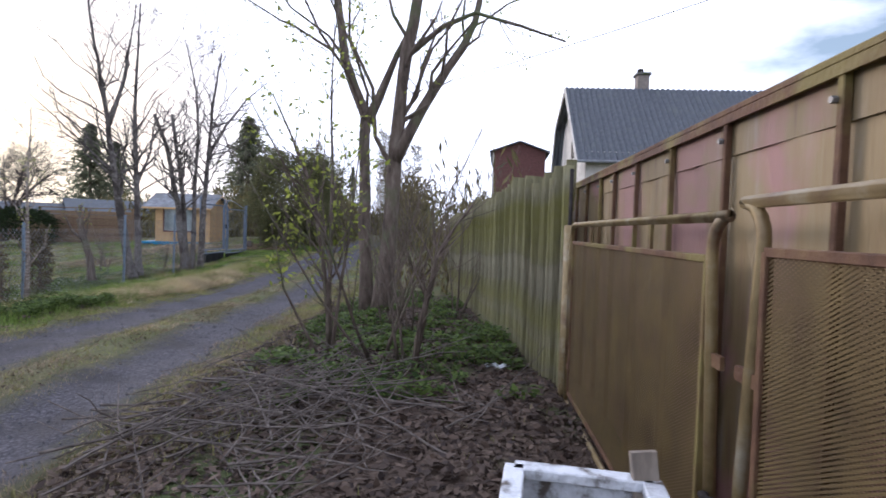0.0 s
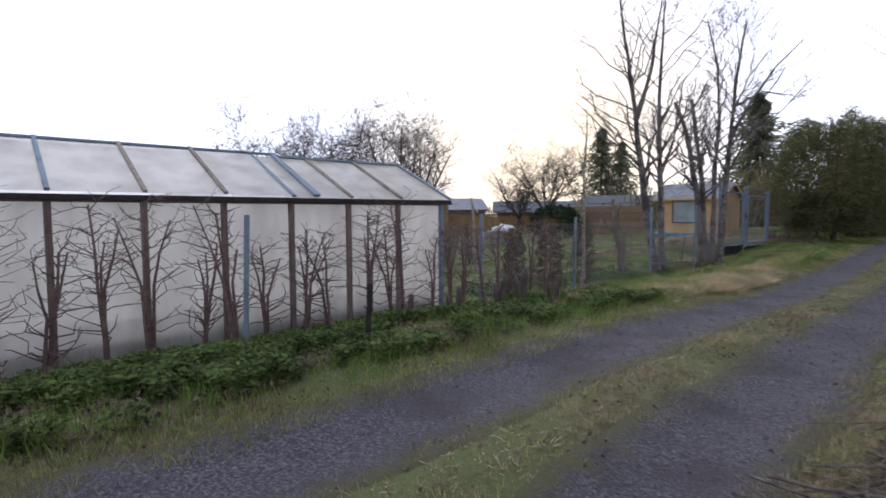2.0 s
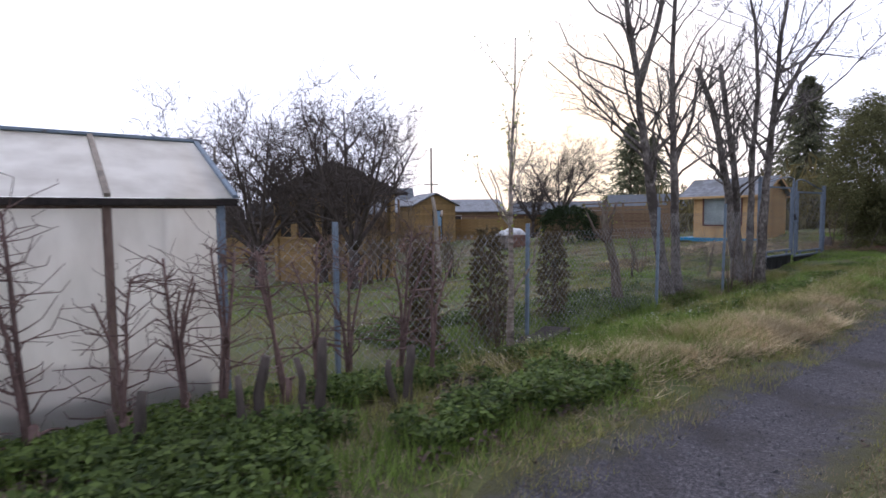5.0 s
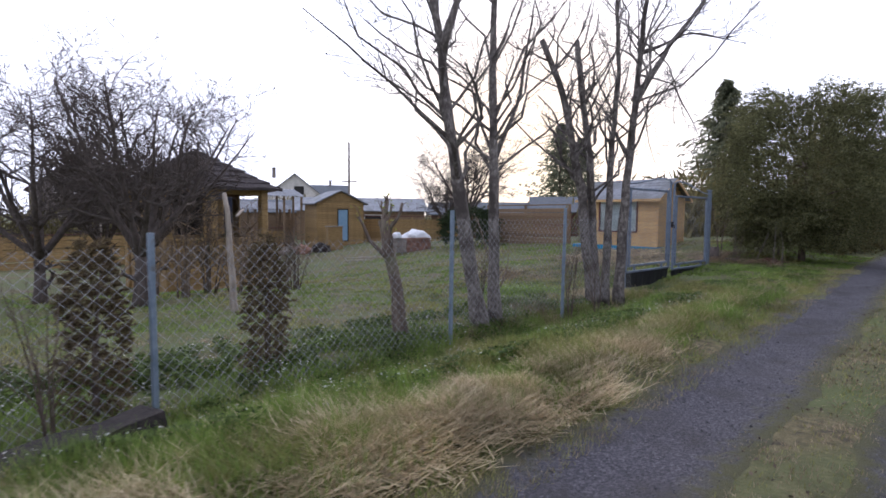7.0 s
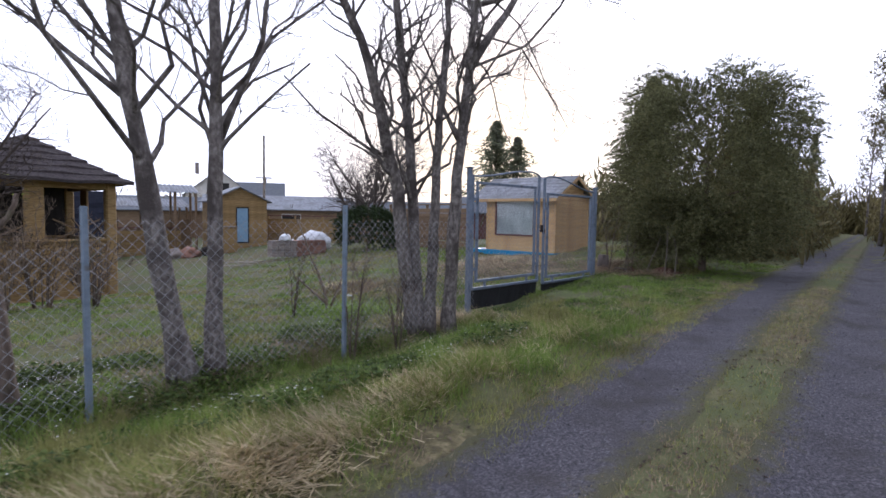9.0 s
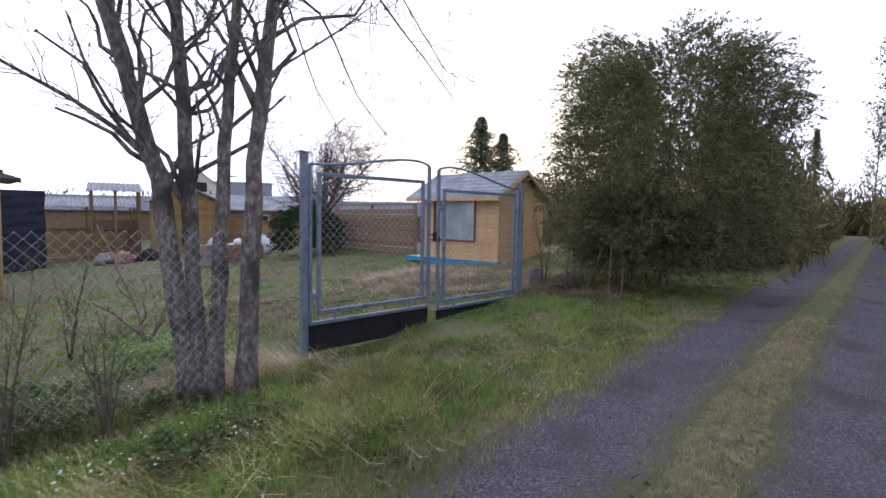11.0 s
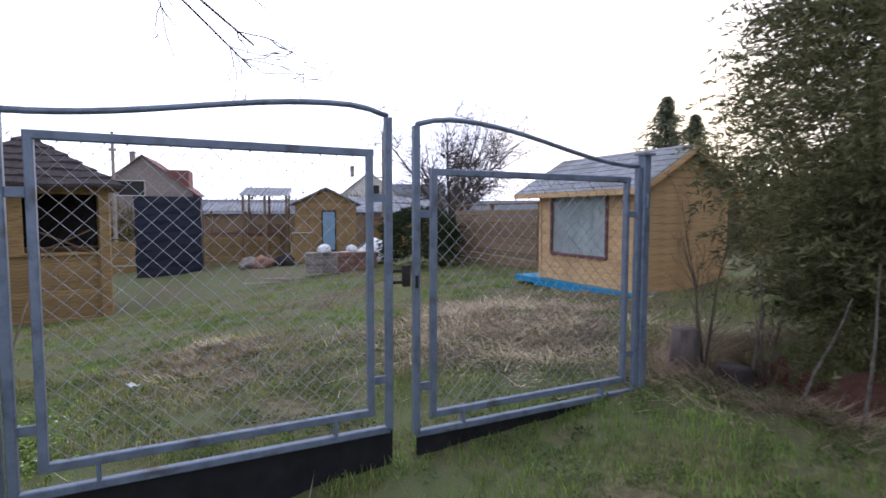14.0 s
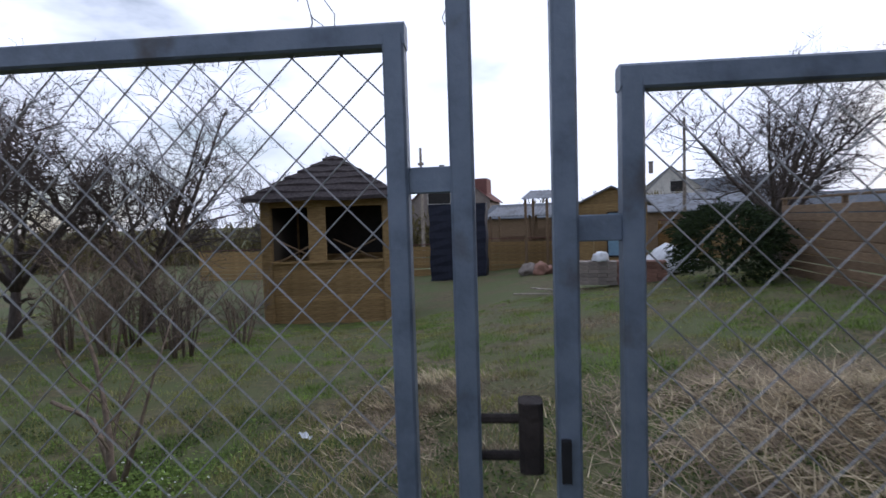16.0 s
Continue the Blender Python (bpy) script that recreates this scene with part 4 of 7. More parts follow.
tb = empty("round_table", (GC.x + 0.2, GC.y - 0.2, GC.z + 0.1))
tagged(tb, "dark round table standing inside the gazebo", "table")
part("tabletop", Build().tube([(0, 0, 1.75), (0, 0, 1.85)], 0.85, 20), WOOD_BROWN, tb)
part("pedestal", Build().tube([(0, 0, 0), (0, 0, 1.75)], 0.12, 10), WOOD_BROWN, tb)


# ---------------------------------------------------------------- timber huts and houses
def gable_house(name, at, rz, w, d, h_eave, h_ridge, wall, roof, label, category, over=0.3, boards=None, axis="x", chimney=None, foot=0.3):
    """A house with its front on local -y; the ridge runs along local x or y. Walls have thickness."""
    g = empty(name, at, rz)
    tagged(g, label, category)
    t = 0.14
    if axis == "x":
        ends, run = d, w
    else:
        ends, run = w, d

    def wallbox(c, s):
        part("wall", Build().box(c, s), wall, g)
    wallbox((0, -d / 2 + t / 2, h_eave / 2 - foot / 2), (w, t, h_eave + foot))
    wallbox((0, d / 2 - t / 2, h_eave / 2 - foot / 2), (w, t, h_eave + foot))
    wallbox((-w / 2 + t / 2, 0, h_eave / 2 - foot / 2), (t, d - 2 * t, h_eave + foot))
    wallbox((w / 2 - t / 2, 0, h_eave / 2 - foot / 2), (t, d - 2 * t, h_eave + foot))
    for s in (-1, 1):
        p = s * (run / 2 - 0.02)
        if axis == "x":
            part("gable", Build().add([(p, -d / 2, h_eave), (p, d / 2, h_eave), (p, 0, h_ridge)], [(0, 1, 2)]), wall, g)
        else:
            part("gable", Build().add([(-w / 2, p, h_eave), (w / 2, p, h_eave), (0, p, h_ridge)], [(0, 1, 2)]), wall, g)
    for s in (-1, 1):
        e = ends / 2 + over
        ze = h_eave - over * (h_ridge - h_eave) / (ends / 2)
        a = run / 2 + over
        q = [(-a, 0, h_ridge), (a, 0, h_ridge), (a, s * e, ze), (-a, s * e, ze)]
        if axis == "y":
            q = [(y, x, z) for x, y, z in q]
        th = Vector((0, 0, 0.09))
        up = [Vector(p) + th for p in q]
        lo = [Vector(p) + Vector((0, 0, 0.01)) for p in q]
        part("roof_slope", Build().add(up + lo, [(0, 1, 2, 3), (7, 6, 5, 4), (3, 2, 6, 7), (0, 3, 7, 4), (1, 5, 6, 2), (0, 4, 5, 1)]), roof, g)
    if boards:
        n = int(h_eave / 0.16)
        fb = board(w, 0.15, 0.03, boards)
        sb = board(d, 0.15, 0.03, boards)
        for i in range(n):
            z = 0.08 + 0.16 * i
            part("board", fb, None, g, m=pose(-w / 2, -d / 2 - 0.012, z))
            part("board", sb, None, g, m=pose(w / 2 + 0.012, -d / 2, z, 0, 0, 90))
            part("board", sb, None, g, m=pose(-w / 2 - 0.012, -d / 2, z, 0, 0, 90))
        if axis == "y":
            z = 0.08 + 0.16 * n
            while z < h_ridge - 0.12:
                ww = w * (h_ridge - z) / (h_ridge - h_eave) - 0.1
                if ww > 0.1:
                    part("board", board(min(w, ww), 0.15, 0.03, boards), None, g, m=pose(-min(w, ww) / 2, -d / 2 - 0.012, z))
                z += 0.16
    if chimney:
        cx, cy, ct = chimney
        ch = part("chimney", Build().box((cx, cy, ct - 0.7), (0.5, 0.5, 1.4)), BRICK_GREY, g)
        part("chimney_cap", Build().box((cx, cy, ct + 0.05), (0.62, 0.62, 0.1)), CONCRETE, ch)
    return g


def opening(g, name, x, y, z, w, h, mat, frame_mat, label=""):
    """A framed window or door on the front (-y) of a house."""
    o = part(name, Build().beam((x - w / 2, y, z), (x + w / 2, y, z), 0.06, 0.08).beam((x - w / 2, y, z + h), (x + w / 2, y, z + h), 0.06, 0.08)
             .beam((x - w / 2, y, z), (x - w / 2, y, z + h), 0.06, 0.08).beam((x + w / 2, y, z), (x + w / 2, y, z + h), 0.06, 0.08), frame_mat, g, label)
    part("panel", Build().box((x, y + 0.015, z + h / 2), (w - 0.02, 0.04, h - 0.02)), mat, o)
    return o


hut = gable_house("garden_hut", (-37.2, 29.2, -0.85), 76, 3.3, 3.4, 3.2, 4.0, WOOD_YELLOW, ROOF_GREY, "ochre boarded garden hut with a pale blue door", "hut", 0.3, WOOD_YELLOW, "y")
opening(hut, "door", 0.15, -1.76, 0.55, 0.72, 2.2, DOOR_BLUE, CHAR, "pale blue door")
# low boarded fence, sheds and houses beyond the yard
def board_fence(name, a, b, z, h, mat, label, bh=0.16):
    a, b = Vector((*a, 0)), Vector((*b, 0))
    L = (b - a).length
    g = empty(name, (a.x, a.y, z), math.degrees(math.atan2(b.y - a.y, b.x - a.x)))
    tagged(g, label, "fence")
    me = board(L, bh - 0.02, 0.03, mat)
    for i in range(int(h / bh)):
        part("board", me, None, g, m=pose(0, 0.01 * (i % 2), bh * (i + 0.5), 0, 0.12 * math.sin(i * 2.2)))
    k = max(2, int(L / 2) + 1)
    for i in range(k):
        part("fence_post", Build().beam((L * i / (k - 1), 0.06, -0.3), (L * i / (k - 1), 0.06, h + 0.05), 0.1, 0.1), mat, g)
    part("top_rail", Build().beam((0, 0.02, h + 0.02), (L, 0.02, h + 0.02), 0.12, 0.05), BRICK_DARK if mat is WOOD_YELLOW else mat, g)
    return g


board_fence("board_fence", (-23.0, 30.4), (-17.4, 29.9), 0.1, 1.95, WOOD_BROWN, "brown horizontal board fence beside the cabin", 0.2)
board_fence("board_fence", (-42.0, 20.5), (-40.5, 27.0), -1.6, 2.1, WOOD_YELLOW, "low ochre board fence at the end of the yard", 0.24)
board_fence("board_fence", (-41.0, 4.0), (-42.0, 19.5), -1.8, 2.0, WOOD_YELLOW, "low ochre board fence behind the fruit trees", 0.24)
board_fence("board_fence", (-37.0, 31.5), (-30.0, 35.5), -0.7, 2.1, WOOD_YELLOW, "ochre board fence beside the garden hut", 0.24)


def shed_roof(at, rz, w, d, h, label):
    """An open lean-to: corrugated roof on posts with a back wall."""
    g = empty("lean_to", at, rz)
    tagged(g, label, "shed")
    for x in (-w / 2, 0, w / 2):
        part("roof_post", Build().beam((x, -d / 2, -0.3), (x, -d / 2, h - 0.1), 0.14, 0.14), WOOD_BROWN, g)
        part("roof_post", Build().beam((x, d / 2, -0.3), (x, d / 2, h + 0.35), 0.14, 0.14), WOOD_BROWN, g)
    part("back_wall", Build().box((0, d / 2, h * 0.27), (w, 0.1, h * 0.54)), WOOD_BROWN, g)
    b = Build()
    n = int(w / 0.22 * 4)
    for i in range(n + 1):
        x = -w / 2 - 0.2 + (w + 0.4) * i / n
        z = 0.045 * math.sin(math.pi * i / 2)
        b.v += [(x, -d / 2 - 0.4, h + z - 0.1), (x, d / 2 + 0.3, h + 0.5 + z), (x, -d / 2 - 0.4, h + z - 0.13)]
    for i in range(n):
        o = 3 * i
        b.f += [(o, o + 3, o + 4, o + 1), (o + 2, o + 5, o + 3, o)]
    part("corrugated_roof", b, ROOF_GREY, g, "pale corrugated roof")
    return g


shed_roof((-43.0, 25.5, -1.2), 78, 5.0, 3.0, 3.2, "lean-to with a pale corrugated roof")
shed_roof((-39.5, 26.2, -1.0), 76, 2.4, 2.6, 3.9, "open porch with a flat pale roof beside the hut")
house_b = gable_house("brown_house", (-72.0, 19.0, -1.5), 82, 9, 9, 5.4, 9.0, BRICK_GREY, BRICK_DARK, "brown house with a chimney and a dark red dormer", "house", 0.4, None, "y", (-1.6, -1.0, 9.6), 1.0)
opening(house_b, "window", -1.2, -4.52, 5.0, 2.6, 1.5, DARK_INSIDE, PLASTER)
part("dormer", Build().box((2.4, -2.2, 6.6), (3.4, 3.6, 2.2)), BRICK_DARK, house_b, "dark red dormer")
house_w = gable_house("white_house", (-78.0, 46.0, -1.0), 68, 8, 10, 5.0, 8.2, PLASTER, ROOF_GREY, "pale house with a rounded white gable", "house", 0.4, None, "y", (-2.6, -1.0, 9.2), 1.0)
opening(house_w, "window", 0.6, -5.02, 5.2, 1.4, 1.3, DARK_INSIDE, PLASTER)
sh1 = gable_house("low_shed", (-48.0, 38.5, -0.8), 62, 12, 5, 2.8, 3.9, WOOD_BROWN, ROOF_GREY, "long low brown shed with a grey roof", "shed", 0.4, None, "x", None, 0.6)
opening(sh1, "window", 1.0, -2.52, 1.2, 1.6, 1.1, DARK_INSIDE, PLASTER)
gable_house("low_shed", (-36.0, 43.0, -0.5), 45, 8, 4, 2.2, 3.1, WOOD_BROWN, ROOF_SLATE, "long low brown shed under a dark roof", "shed", 0.4, None, "x", None, 0.6)
gable_house("low_shed", (-30.0, 48.0, -0.3), 40, 6, 4, 2.3, 3.4, BRICK_DARK, ROOF_SLATE, "dark red shed with a dark roof", "shed", 0.4, None, "x", None, 0.6)
gable_house("low_shed", (-60.0, 30.0, -1.2), 70, 14, 6, 3.0, 4.2, WOOD_BROWN, ROOF_SLATE, "long weathered shed far beyond the yard", "shed", 0.4, None, "x", None, 0.6)
gable_house("far_house", (-95.0, 60.0, -1.0), 60, 10, 9, 5.0, 8.0, PLASTER, ROOF_SLATE, "pale house far behind the gardens", "house", 0.5, None, "x", (2, 0, 8.9), 1.0)
gable_house("far_house", (-60.0, 6.0, -2.0), 95, 9, 8, 3.6, 6.2, BRICK_GREY, ROOF_BROWN, "grey-brown house behind the fruit trees", "house", 0.5, None, "x", (2, 0, 6.9), 1.0)

# dark sheet-covered box
tk = empty("covered_stack", (-38.3, 20.95, -1.75), 84)
tagged(tk, "tall stack covered by a dark navy sheet", "stack")
b = Build()
n, h, w2, d2 = 14, 4.4, 1.58, 0.6
for j in range(n + 1):
    for i, (x, y) in enumerate(((-w2, -d2), (-w2 / 3, -d2 - 0.05), (w2 / 3, -d2 - 0.04), (w2, -d2), (w2, d2), (-w2, d2))):
        b.v.append((x + 0.03 * math.sin(j * 1.3 + i), y + 0.03 * math.sin(j * 2.1 + 2 * i), h * j / n))
b.f = [(j * 6 + i, j * 6 + (i + 1) % 6, (j + 1) * 6 + (i + 1) % 6, (j + 1) * 6 + i) for j in range(n) for i in range(6)] + [tuple(n * 6 + i for i in range(6))]
part("sheet", b, TARP, tk)

# brick stack with white bags
st = empty("brick_stack", (-25.6, 26.85, -0.44), 80)
tagged(st, "low stack of grey and red bricks near the hut", "bricks")
rb = [Build().box((0, 0, 0), (0.288, 0.62, 0.118)).mesh("brick", m_) for m_ in (BRICK_GREY, BRICK_RED)]
for r_ in range(6):
    for i in range(9):
        part("brick", rb[0 if i < 4 else 1], None, st, m=pose(-1.18 + 0.296 * i + 0.01 * math.sin(r_ * 3 + i * 5), 0.02 * math.sin(i * 2 + r_), 0.06 + 0.125 * r_, 0, 0, 1.5 * math.sin(i + r_ * 2)))


def lump(name, at, size, mat, seed, label, category, rough=0.18):
    bm = bmesh.new()
    bmesh.ops.create_icosphere(bm, subdivisions=3, radius=1.0)
    for v in bm.verts:
        nz = noise.noise(v.co * 1.7 + Vector((seed, 0, 0))) * 1.4 + 0.6 * noise.noise(v.co * 4 + Vector((0, seed, 0)))
        v.co = Vector((v.co.x * size[0], v.co.y * size[1], max(v.co.z, -0.35) * size[2])) * (1 + rough * nz)
    me = bpy.data.meshes.new(name)
    bm.to_mesh(me)
    bm.free()
    me.materials.append(mat)
    me.polygons.foreach_set("use_smooth", [True] * len(me.polygons))
    ob = new(name, me)
    ob.matrix_world = pose(*at)
    return tagged(ob, label, category)


for k, (x, y, s) in enumerate(((-27.4, 29.0, 1.0), (-28.2, 28.0, 0.65), (-25.6, 26.2, 0.32), (-25.7, 27.3, 0.26))):
    z = float(land(x, y)) + 0.3 * s if k < 2 else 0.4
    lump("white_bag", (x, y, z), (s, s * 0.8, s * 0.7), BAG_WHITE, 3.1 * k, "crumpled white plastic bag on the builders' heap", "bag")
for k, (x, y) in enumerate(((-34.2, 25.2), (-33.6, 26.2), (-35.0, 24.6))):
    lump("rubble_mound", (x, y, float(land(x, y)) + 0.15), (0.7, 0.5, 0.45), (BRICK_RED, CHAR, BRICK_GREY)[k], 9.3 * k, "low mound of rubble and scrap by the hut", "rubble", 0.35)
cb = empty("yellow_cabinet", (-33.4, 27.0, float(land(-33.4, 27.0))), 76)
tagged(cb, "small orange-yellow wooden cabinet by the hut", "cabinet")
part("carcase", Build().box((0, 0, 0.75), (0.95, 0.6, 1.5)), WOOD_YELLOW, cb)
part("cabinet_top", Build().box((0, 0, 1.53), (1.05, 0.7, 0.06)), WOOD_GREY, cb)
for k, (x, y, a) in enumerate(((-24.0, 24.2, 20), (-24.5, 24.6, -15), (-23.7, 24.9, 5))):
    pl = part("plank", Build().beam((-1.1, 0, 0.03), (1.1, 0, 0.05), 0.16, 0.03), WOOD_GREY)
    pl.matrix_world = pose(x - 2.0, y + 0.3, float(land(x - 2.0, y + 0.3)) + 0.01 * k, 0, 0, a + 60)
    tagged(pl, "grey plank lying in the grass", "plank", group="planks in the yard")
pole = part("utility_pole", Build().tube([(0, 0, -0.5), (0, 0, 9.0)], [0.13, 0.09], 8).beam((-0.7, 0, 5.4), (0.7, 0, 5.4), 0.08, 0.1), WOOD_GREY)
pole.matrix_world = pose(-46.0, 36.0, -0.8, 0, 0, 50)
tagged(pole, "thin grey mast with a crossbar behind the hut", "pole")
pole2 = part("utility_pole", Build().tube([(0, 0, -0.5), (0.1, 0, 9.3)], [0.15, 0.11], 8).tube([(0.1, -0.25, 8.0), (0.1, 0.25, 8.0)], 0.12, 6), WOOD_GREY)
pole2.matrix_world = pose(-52.0, 17.2, -1.6, 0, 0, 0)
tagged(pole2, "wooden power pole behind the gazebo", "pole")

# ---------------------------------------------------------------- houses behind the picket fence
hh = empty("gable_house", (6.6, 25.2, 0.3), -3)
tagged(hh, "white plastered house with a dark corrugated roof and a chimney", "house")
HL, HD, HE, HR = 13.0, 7.2, 5.1, 9.0
part("side_wall", Build().box((HL / 2, 0.1, 2.3), (HL, 0.2, 5.6)), PLASTER, hh)
part("side_wall", Build().box((HL / 2, HD - 0.1, 2.3), (HL, 0.2, 5.6)), PLASTER, hh)
for x in (0.0, HL):
    part("gable_wall", Build().add([(x, 0, -0.5), (x, HD, -0.5), (x, HD, HE), (x, HD - 0.9, 7.3), (x, HD / 2, HR - 0.1), (x, 0, HE)], [(0, 1, 2, 3, 4, 5)]), PLASTER, hh)
prof = [(-0.5, HE - 0.5), (HD / 2, HR), (HD - 0.7, 7.4), (HD + 0.35, HE - 0.4)]
for (ya, za), (yb, zb) in zip(prof, prof[1:]):
    b = Build()
    n = 200
    L = math.hypot(yb - ya, zb - za)
    nyv, nzv = -(zb - za) / L, (yb - ya) / L
    for i in range(n + 1):
        x = -0.5 + (HL + 1.0) * i / n
        o = 0.06 * math.sin(math.pi * i / 2)
        b.v += [(x, ya + nyv * o, za + nzv * o), (x, yb + nyv * o, zb + nzv * o), (x, ya + nyv * (o - 0.05), za + nzv * (o - 0.05)), (x, yb + nyv * (o - 0.05), zb + nzv * (o - 0.05))]
    for i in range(n):
        o = 4 * i
        b.f += [(o, o + 4, o + 5, o + 1), (o + 3, o + 7, o + 6, o + 2), (o, o + 2, o + 6, o + 4)]
    b.f += [(0, 1, 3, 2), (4 * n, 4 * n + 2, 4 * n + 3, 4 * n + 1)]
    part("roof_slope", b, ROOF_SLATE, hh, "dark corrugated roof")
    part("barge_board", Build().beam((-0.52, ya, za - 0.12), (-0.52, yb, zb - 0.12), 0.05, 0.26), PLASTER, hh, "pale barge board")
part("gutter", Build().tube([(-0.5, -0.6, HE - 0.55), (HL + 0.5, -0.6, HE - 0.55)], 0.07, 8), ROOF_GREY, hh)
wn_ = part("window", Build().beam((-0.03, 2.6, 5.1), (-0.03, 3.6, 5.1), 0.08, 0.08).beam((-0.03, 2.6, 6.9), (-0.03, 3.6, 6.9), 0.08, 0.08)
           .beam((-0.03, 2.6, 5.1), (-0.03, 2.6, 6.9), 0.08, 0.08).beam((-0.03, 3.6, 5.1), (-0.03, 3.6, 6.9), 0.08, 0.08), PLASTER, hh)
part("pane", Build().box((-0.01, 3.1, 6.0), (0.04, 0.95, 1.75)), DARK_INSIDE, wn_)
ch = part("chimney", Build().box((3.6, HD / 2 + 0.3, 9.1), (0.6, 0.6, 1.3)), BRICK_GREY, hh)
part("chimney_cap", Build().box((3.6, HD / 2 + 0.3, 9.8), (0.76, 0.76, 0.12)), CONCRETE, ch)
part("chimney_pot", Build().tube([(3.5, HD / 2 + 0.3, 9.8), (3.5, HD / 2 + 0.3, 10.1)], 0.16, 10), CHAR, ch)
h2 = gable_house("far_house", (5.4, 40.0, 0.3), -6, 3.4, 8, 6.6, 7.2, BRICK_DARK, ROOF_SLATE, "narrow dark brown house beyond the picket fence", "house", 0.3, None, "y", None, 0.5)
part("side_cladding", Build().box((-1.75, 0, 3.2), (0.1, 8, 6.6)), PLASTER, h2)

wire = part("overhead_wire", Build().tube([(-6 + 0.9 * i, 34 - 1.05 * i, 8.6 + 0.0042 * (i - 12) ** 2 * 0.6 + 0.03 * i) for i in range(30)], 0.014, 4, False), BLACK_RUBBER)
tagged(wire, "black overhead power wire", "wire")


# ---------------------------------------------------------------- trees
rng = random.Random(5)


def bend(a, b, k, amp):
    """A wavering line from a to b in k steps."""
    a, b = Vector(a), Vector(b)
    pts = []
    off = Vector((0, 0, 0))
    for i in range(k + 1):
        t = i / k
        if 0 < i < k:
            off = off * 0.6 + Vector((rng.uniform(-1, 1), rng.uniform(-1, 1), rng.uniform(-0.5, 0.5))) * amp
        pts.append(a + (b - a) * t + (off if 0 < i < k else Vector((0, 0, 0))))
    return pts


def limbs(wood, twig, pts, r0, r1, depth, spec, tips=None, top=True):
    """A limb along pts with side branches; thin ones go into the twig mesh."""
    n = len(pts)
    radii = [(r0 + (r1 - r0) * i / (n - 1)) * ((1 + 0.09 * rng.uniform(-1, 1) + 0.35 * max(0, 1 - i / 1.5)) if top else 1) for i in range(n)]
    (wood if top else twig).tube(pts, radii, 10 if r0 > 0.07 else (5 if r0 > 0.015 else 3), r0 > 0.01)
    if tips is not None and depth <= 1:
        tips += [(p, (pts[-1] - pts[0]).normalized()) for p in pts[1:]]
    if depth <= 0:
        return
    L = sum((pts[i + 1] - pts[i]).length for i in range(n - 1))
    per = spec["n"][min(depth, len(spec["n"])) - 1]
    count = max(1, int(per * L * (0.75 + 0.5 * rng.random())))
    for _ in range(count):
        t = spec["from"] + (1 - spec["from"]) * rng.random()
        f = t * (n - 1)
        i = min(int(f), n - 2)
        p = pts[i].lerp(pts[i + 1], f - i)
        d = (pts[i + 1] - pts[i]).normalized()
        side = Vector((rng.gauss(0, 1), rng.gauss(0, 1), rng.gauss(0, 0.6)))
        side = (side - d * side.dot(d)).normalized()
        a = radians(rng.uniform(*spec["angle"]))
        nd = (d * math.cos(a) + side * math.sin(a) + Vector((0, 0, spec["lift"]))).normalized()
        ln = min(spec["most"], L * rng.uniform(*spec["ratio"]) * (1.15 - 0.5 * t))
        rr = max(spec["rmin"], (r0 + (r1 - r0) * t) * spec["thick"])
        q = bend(p, p + nd * ln, 4 if depth > 1 else 3, ln * spec["kink"])
        limbs(wood, twig, q, rr, max(spec["rmin"] * 0.6, rr * 0.35), depth - 1, spec, tips, False)


def leaf_cloud(name, tips, per, size, mat, parent, seed, spread=0.08):
    r_ = np.random.RandomState(seed)
    if not tips:
        return None
    base = np.array([tuple(p) for p, _ in tips])
    base = np.repeat(base, per, 0)
    n = len(base)
    c = base + r_.normal(0, spread, (n, 3))
    a = r_.normal(0, 1, (n, 3))
    a /= np.linalg.norm(a, axis=1)[:, None]
    b_ = np.cross(a, r_.normal(0, 1, (n, 3)))
    b_ /= np.linalg.norm(b_, axis=1)[:, None] + 1e-6
    s = size * r_.uniform(0.6, 1.3, (n, 1))
    v = np.stack([c - a * s, c + b_ * s * 0.45, c + a * s, c - b_ * s * 0.45], 1).reshape(-1, 3)
    ob = new(name, soup(name, v, 4, mat))
    ob.parent = parent
    return ob


def bare_tree(name, at, stems, depth, spec, bark, label, category="tree", leaves=None, seed=0):
    """stems: lists of (points, radius at the base, radius at the tip), in world metres."""
    rng.seed(seed)
    g = empty(name, at)
    tagged(g, label, category)
    o = Vector(at)
    tw = Build()
    tips = [] if leaves else None
    for pts, r0, r1, *own in stems:
        wd = Build()
        line_ = []
        pts = [Vector(p) - o for p in pts]
        for a, c in zip(pts, pts[1:]):
            k = max(2, int((c - a).length / 0.35))
            line_ += bend(a, c, k, 0.018)[:-1]
        line_.append(pts[-1])
        limbs(wd, tw, line_, r0, r1, depth, own[0] if own else spec, tips)
        part("trunk", wd, bark, g, smooth=True)
    tagged(part("crown", tw, bark, g), kind="stuff")
    if leaves:
        per, size, mat, spread = leaves
        leaf_cloud("foliage", tips, per, size, mat, g, seed + 1, spread)
    return g


UPRIGHT = dict(n=(6.0, 4.4, 3.4), angle=(28, 66), lift=0.24, ratio=(0.18, 0.42), thick=0.38, kink=0.1, thin=0.012, rmin=0.0046, most=2.7)
UPRIGHT["from"] = 0.28
OVERHANG = dict(n=(6.0, 4.0, 3.2), angle=(25, 60), lift=-0.08, ratio=(0.22, 0.42), thick=0.5, kink=0.12, thin=0.01, rmin=0.0045, most=1.1)
OVERHANG["from"] = 0.25
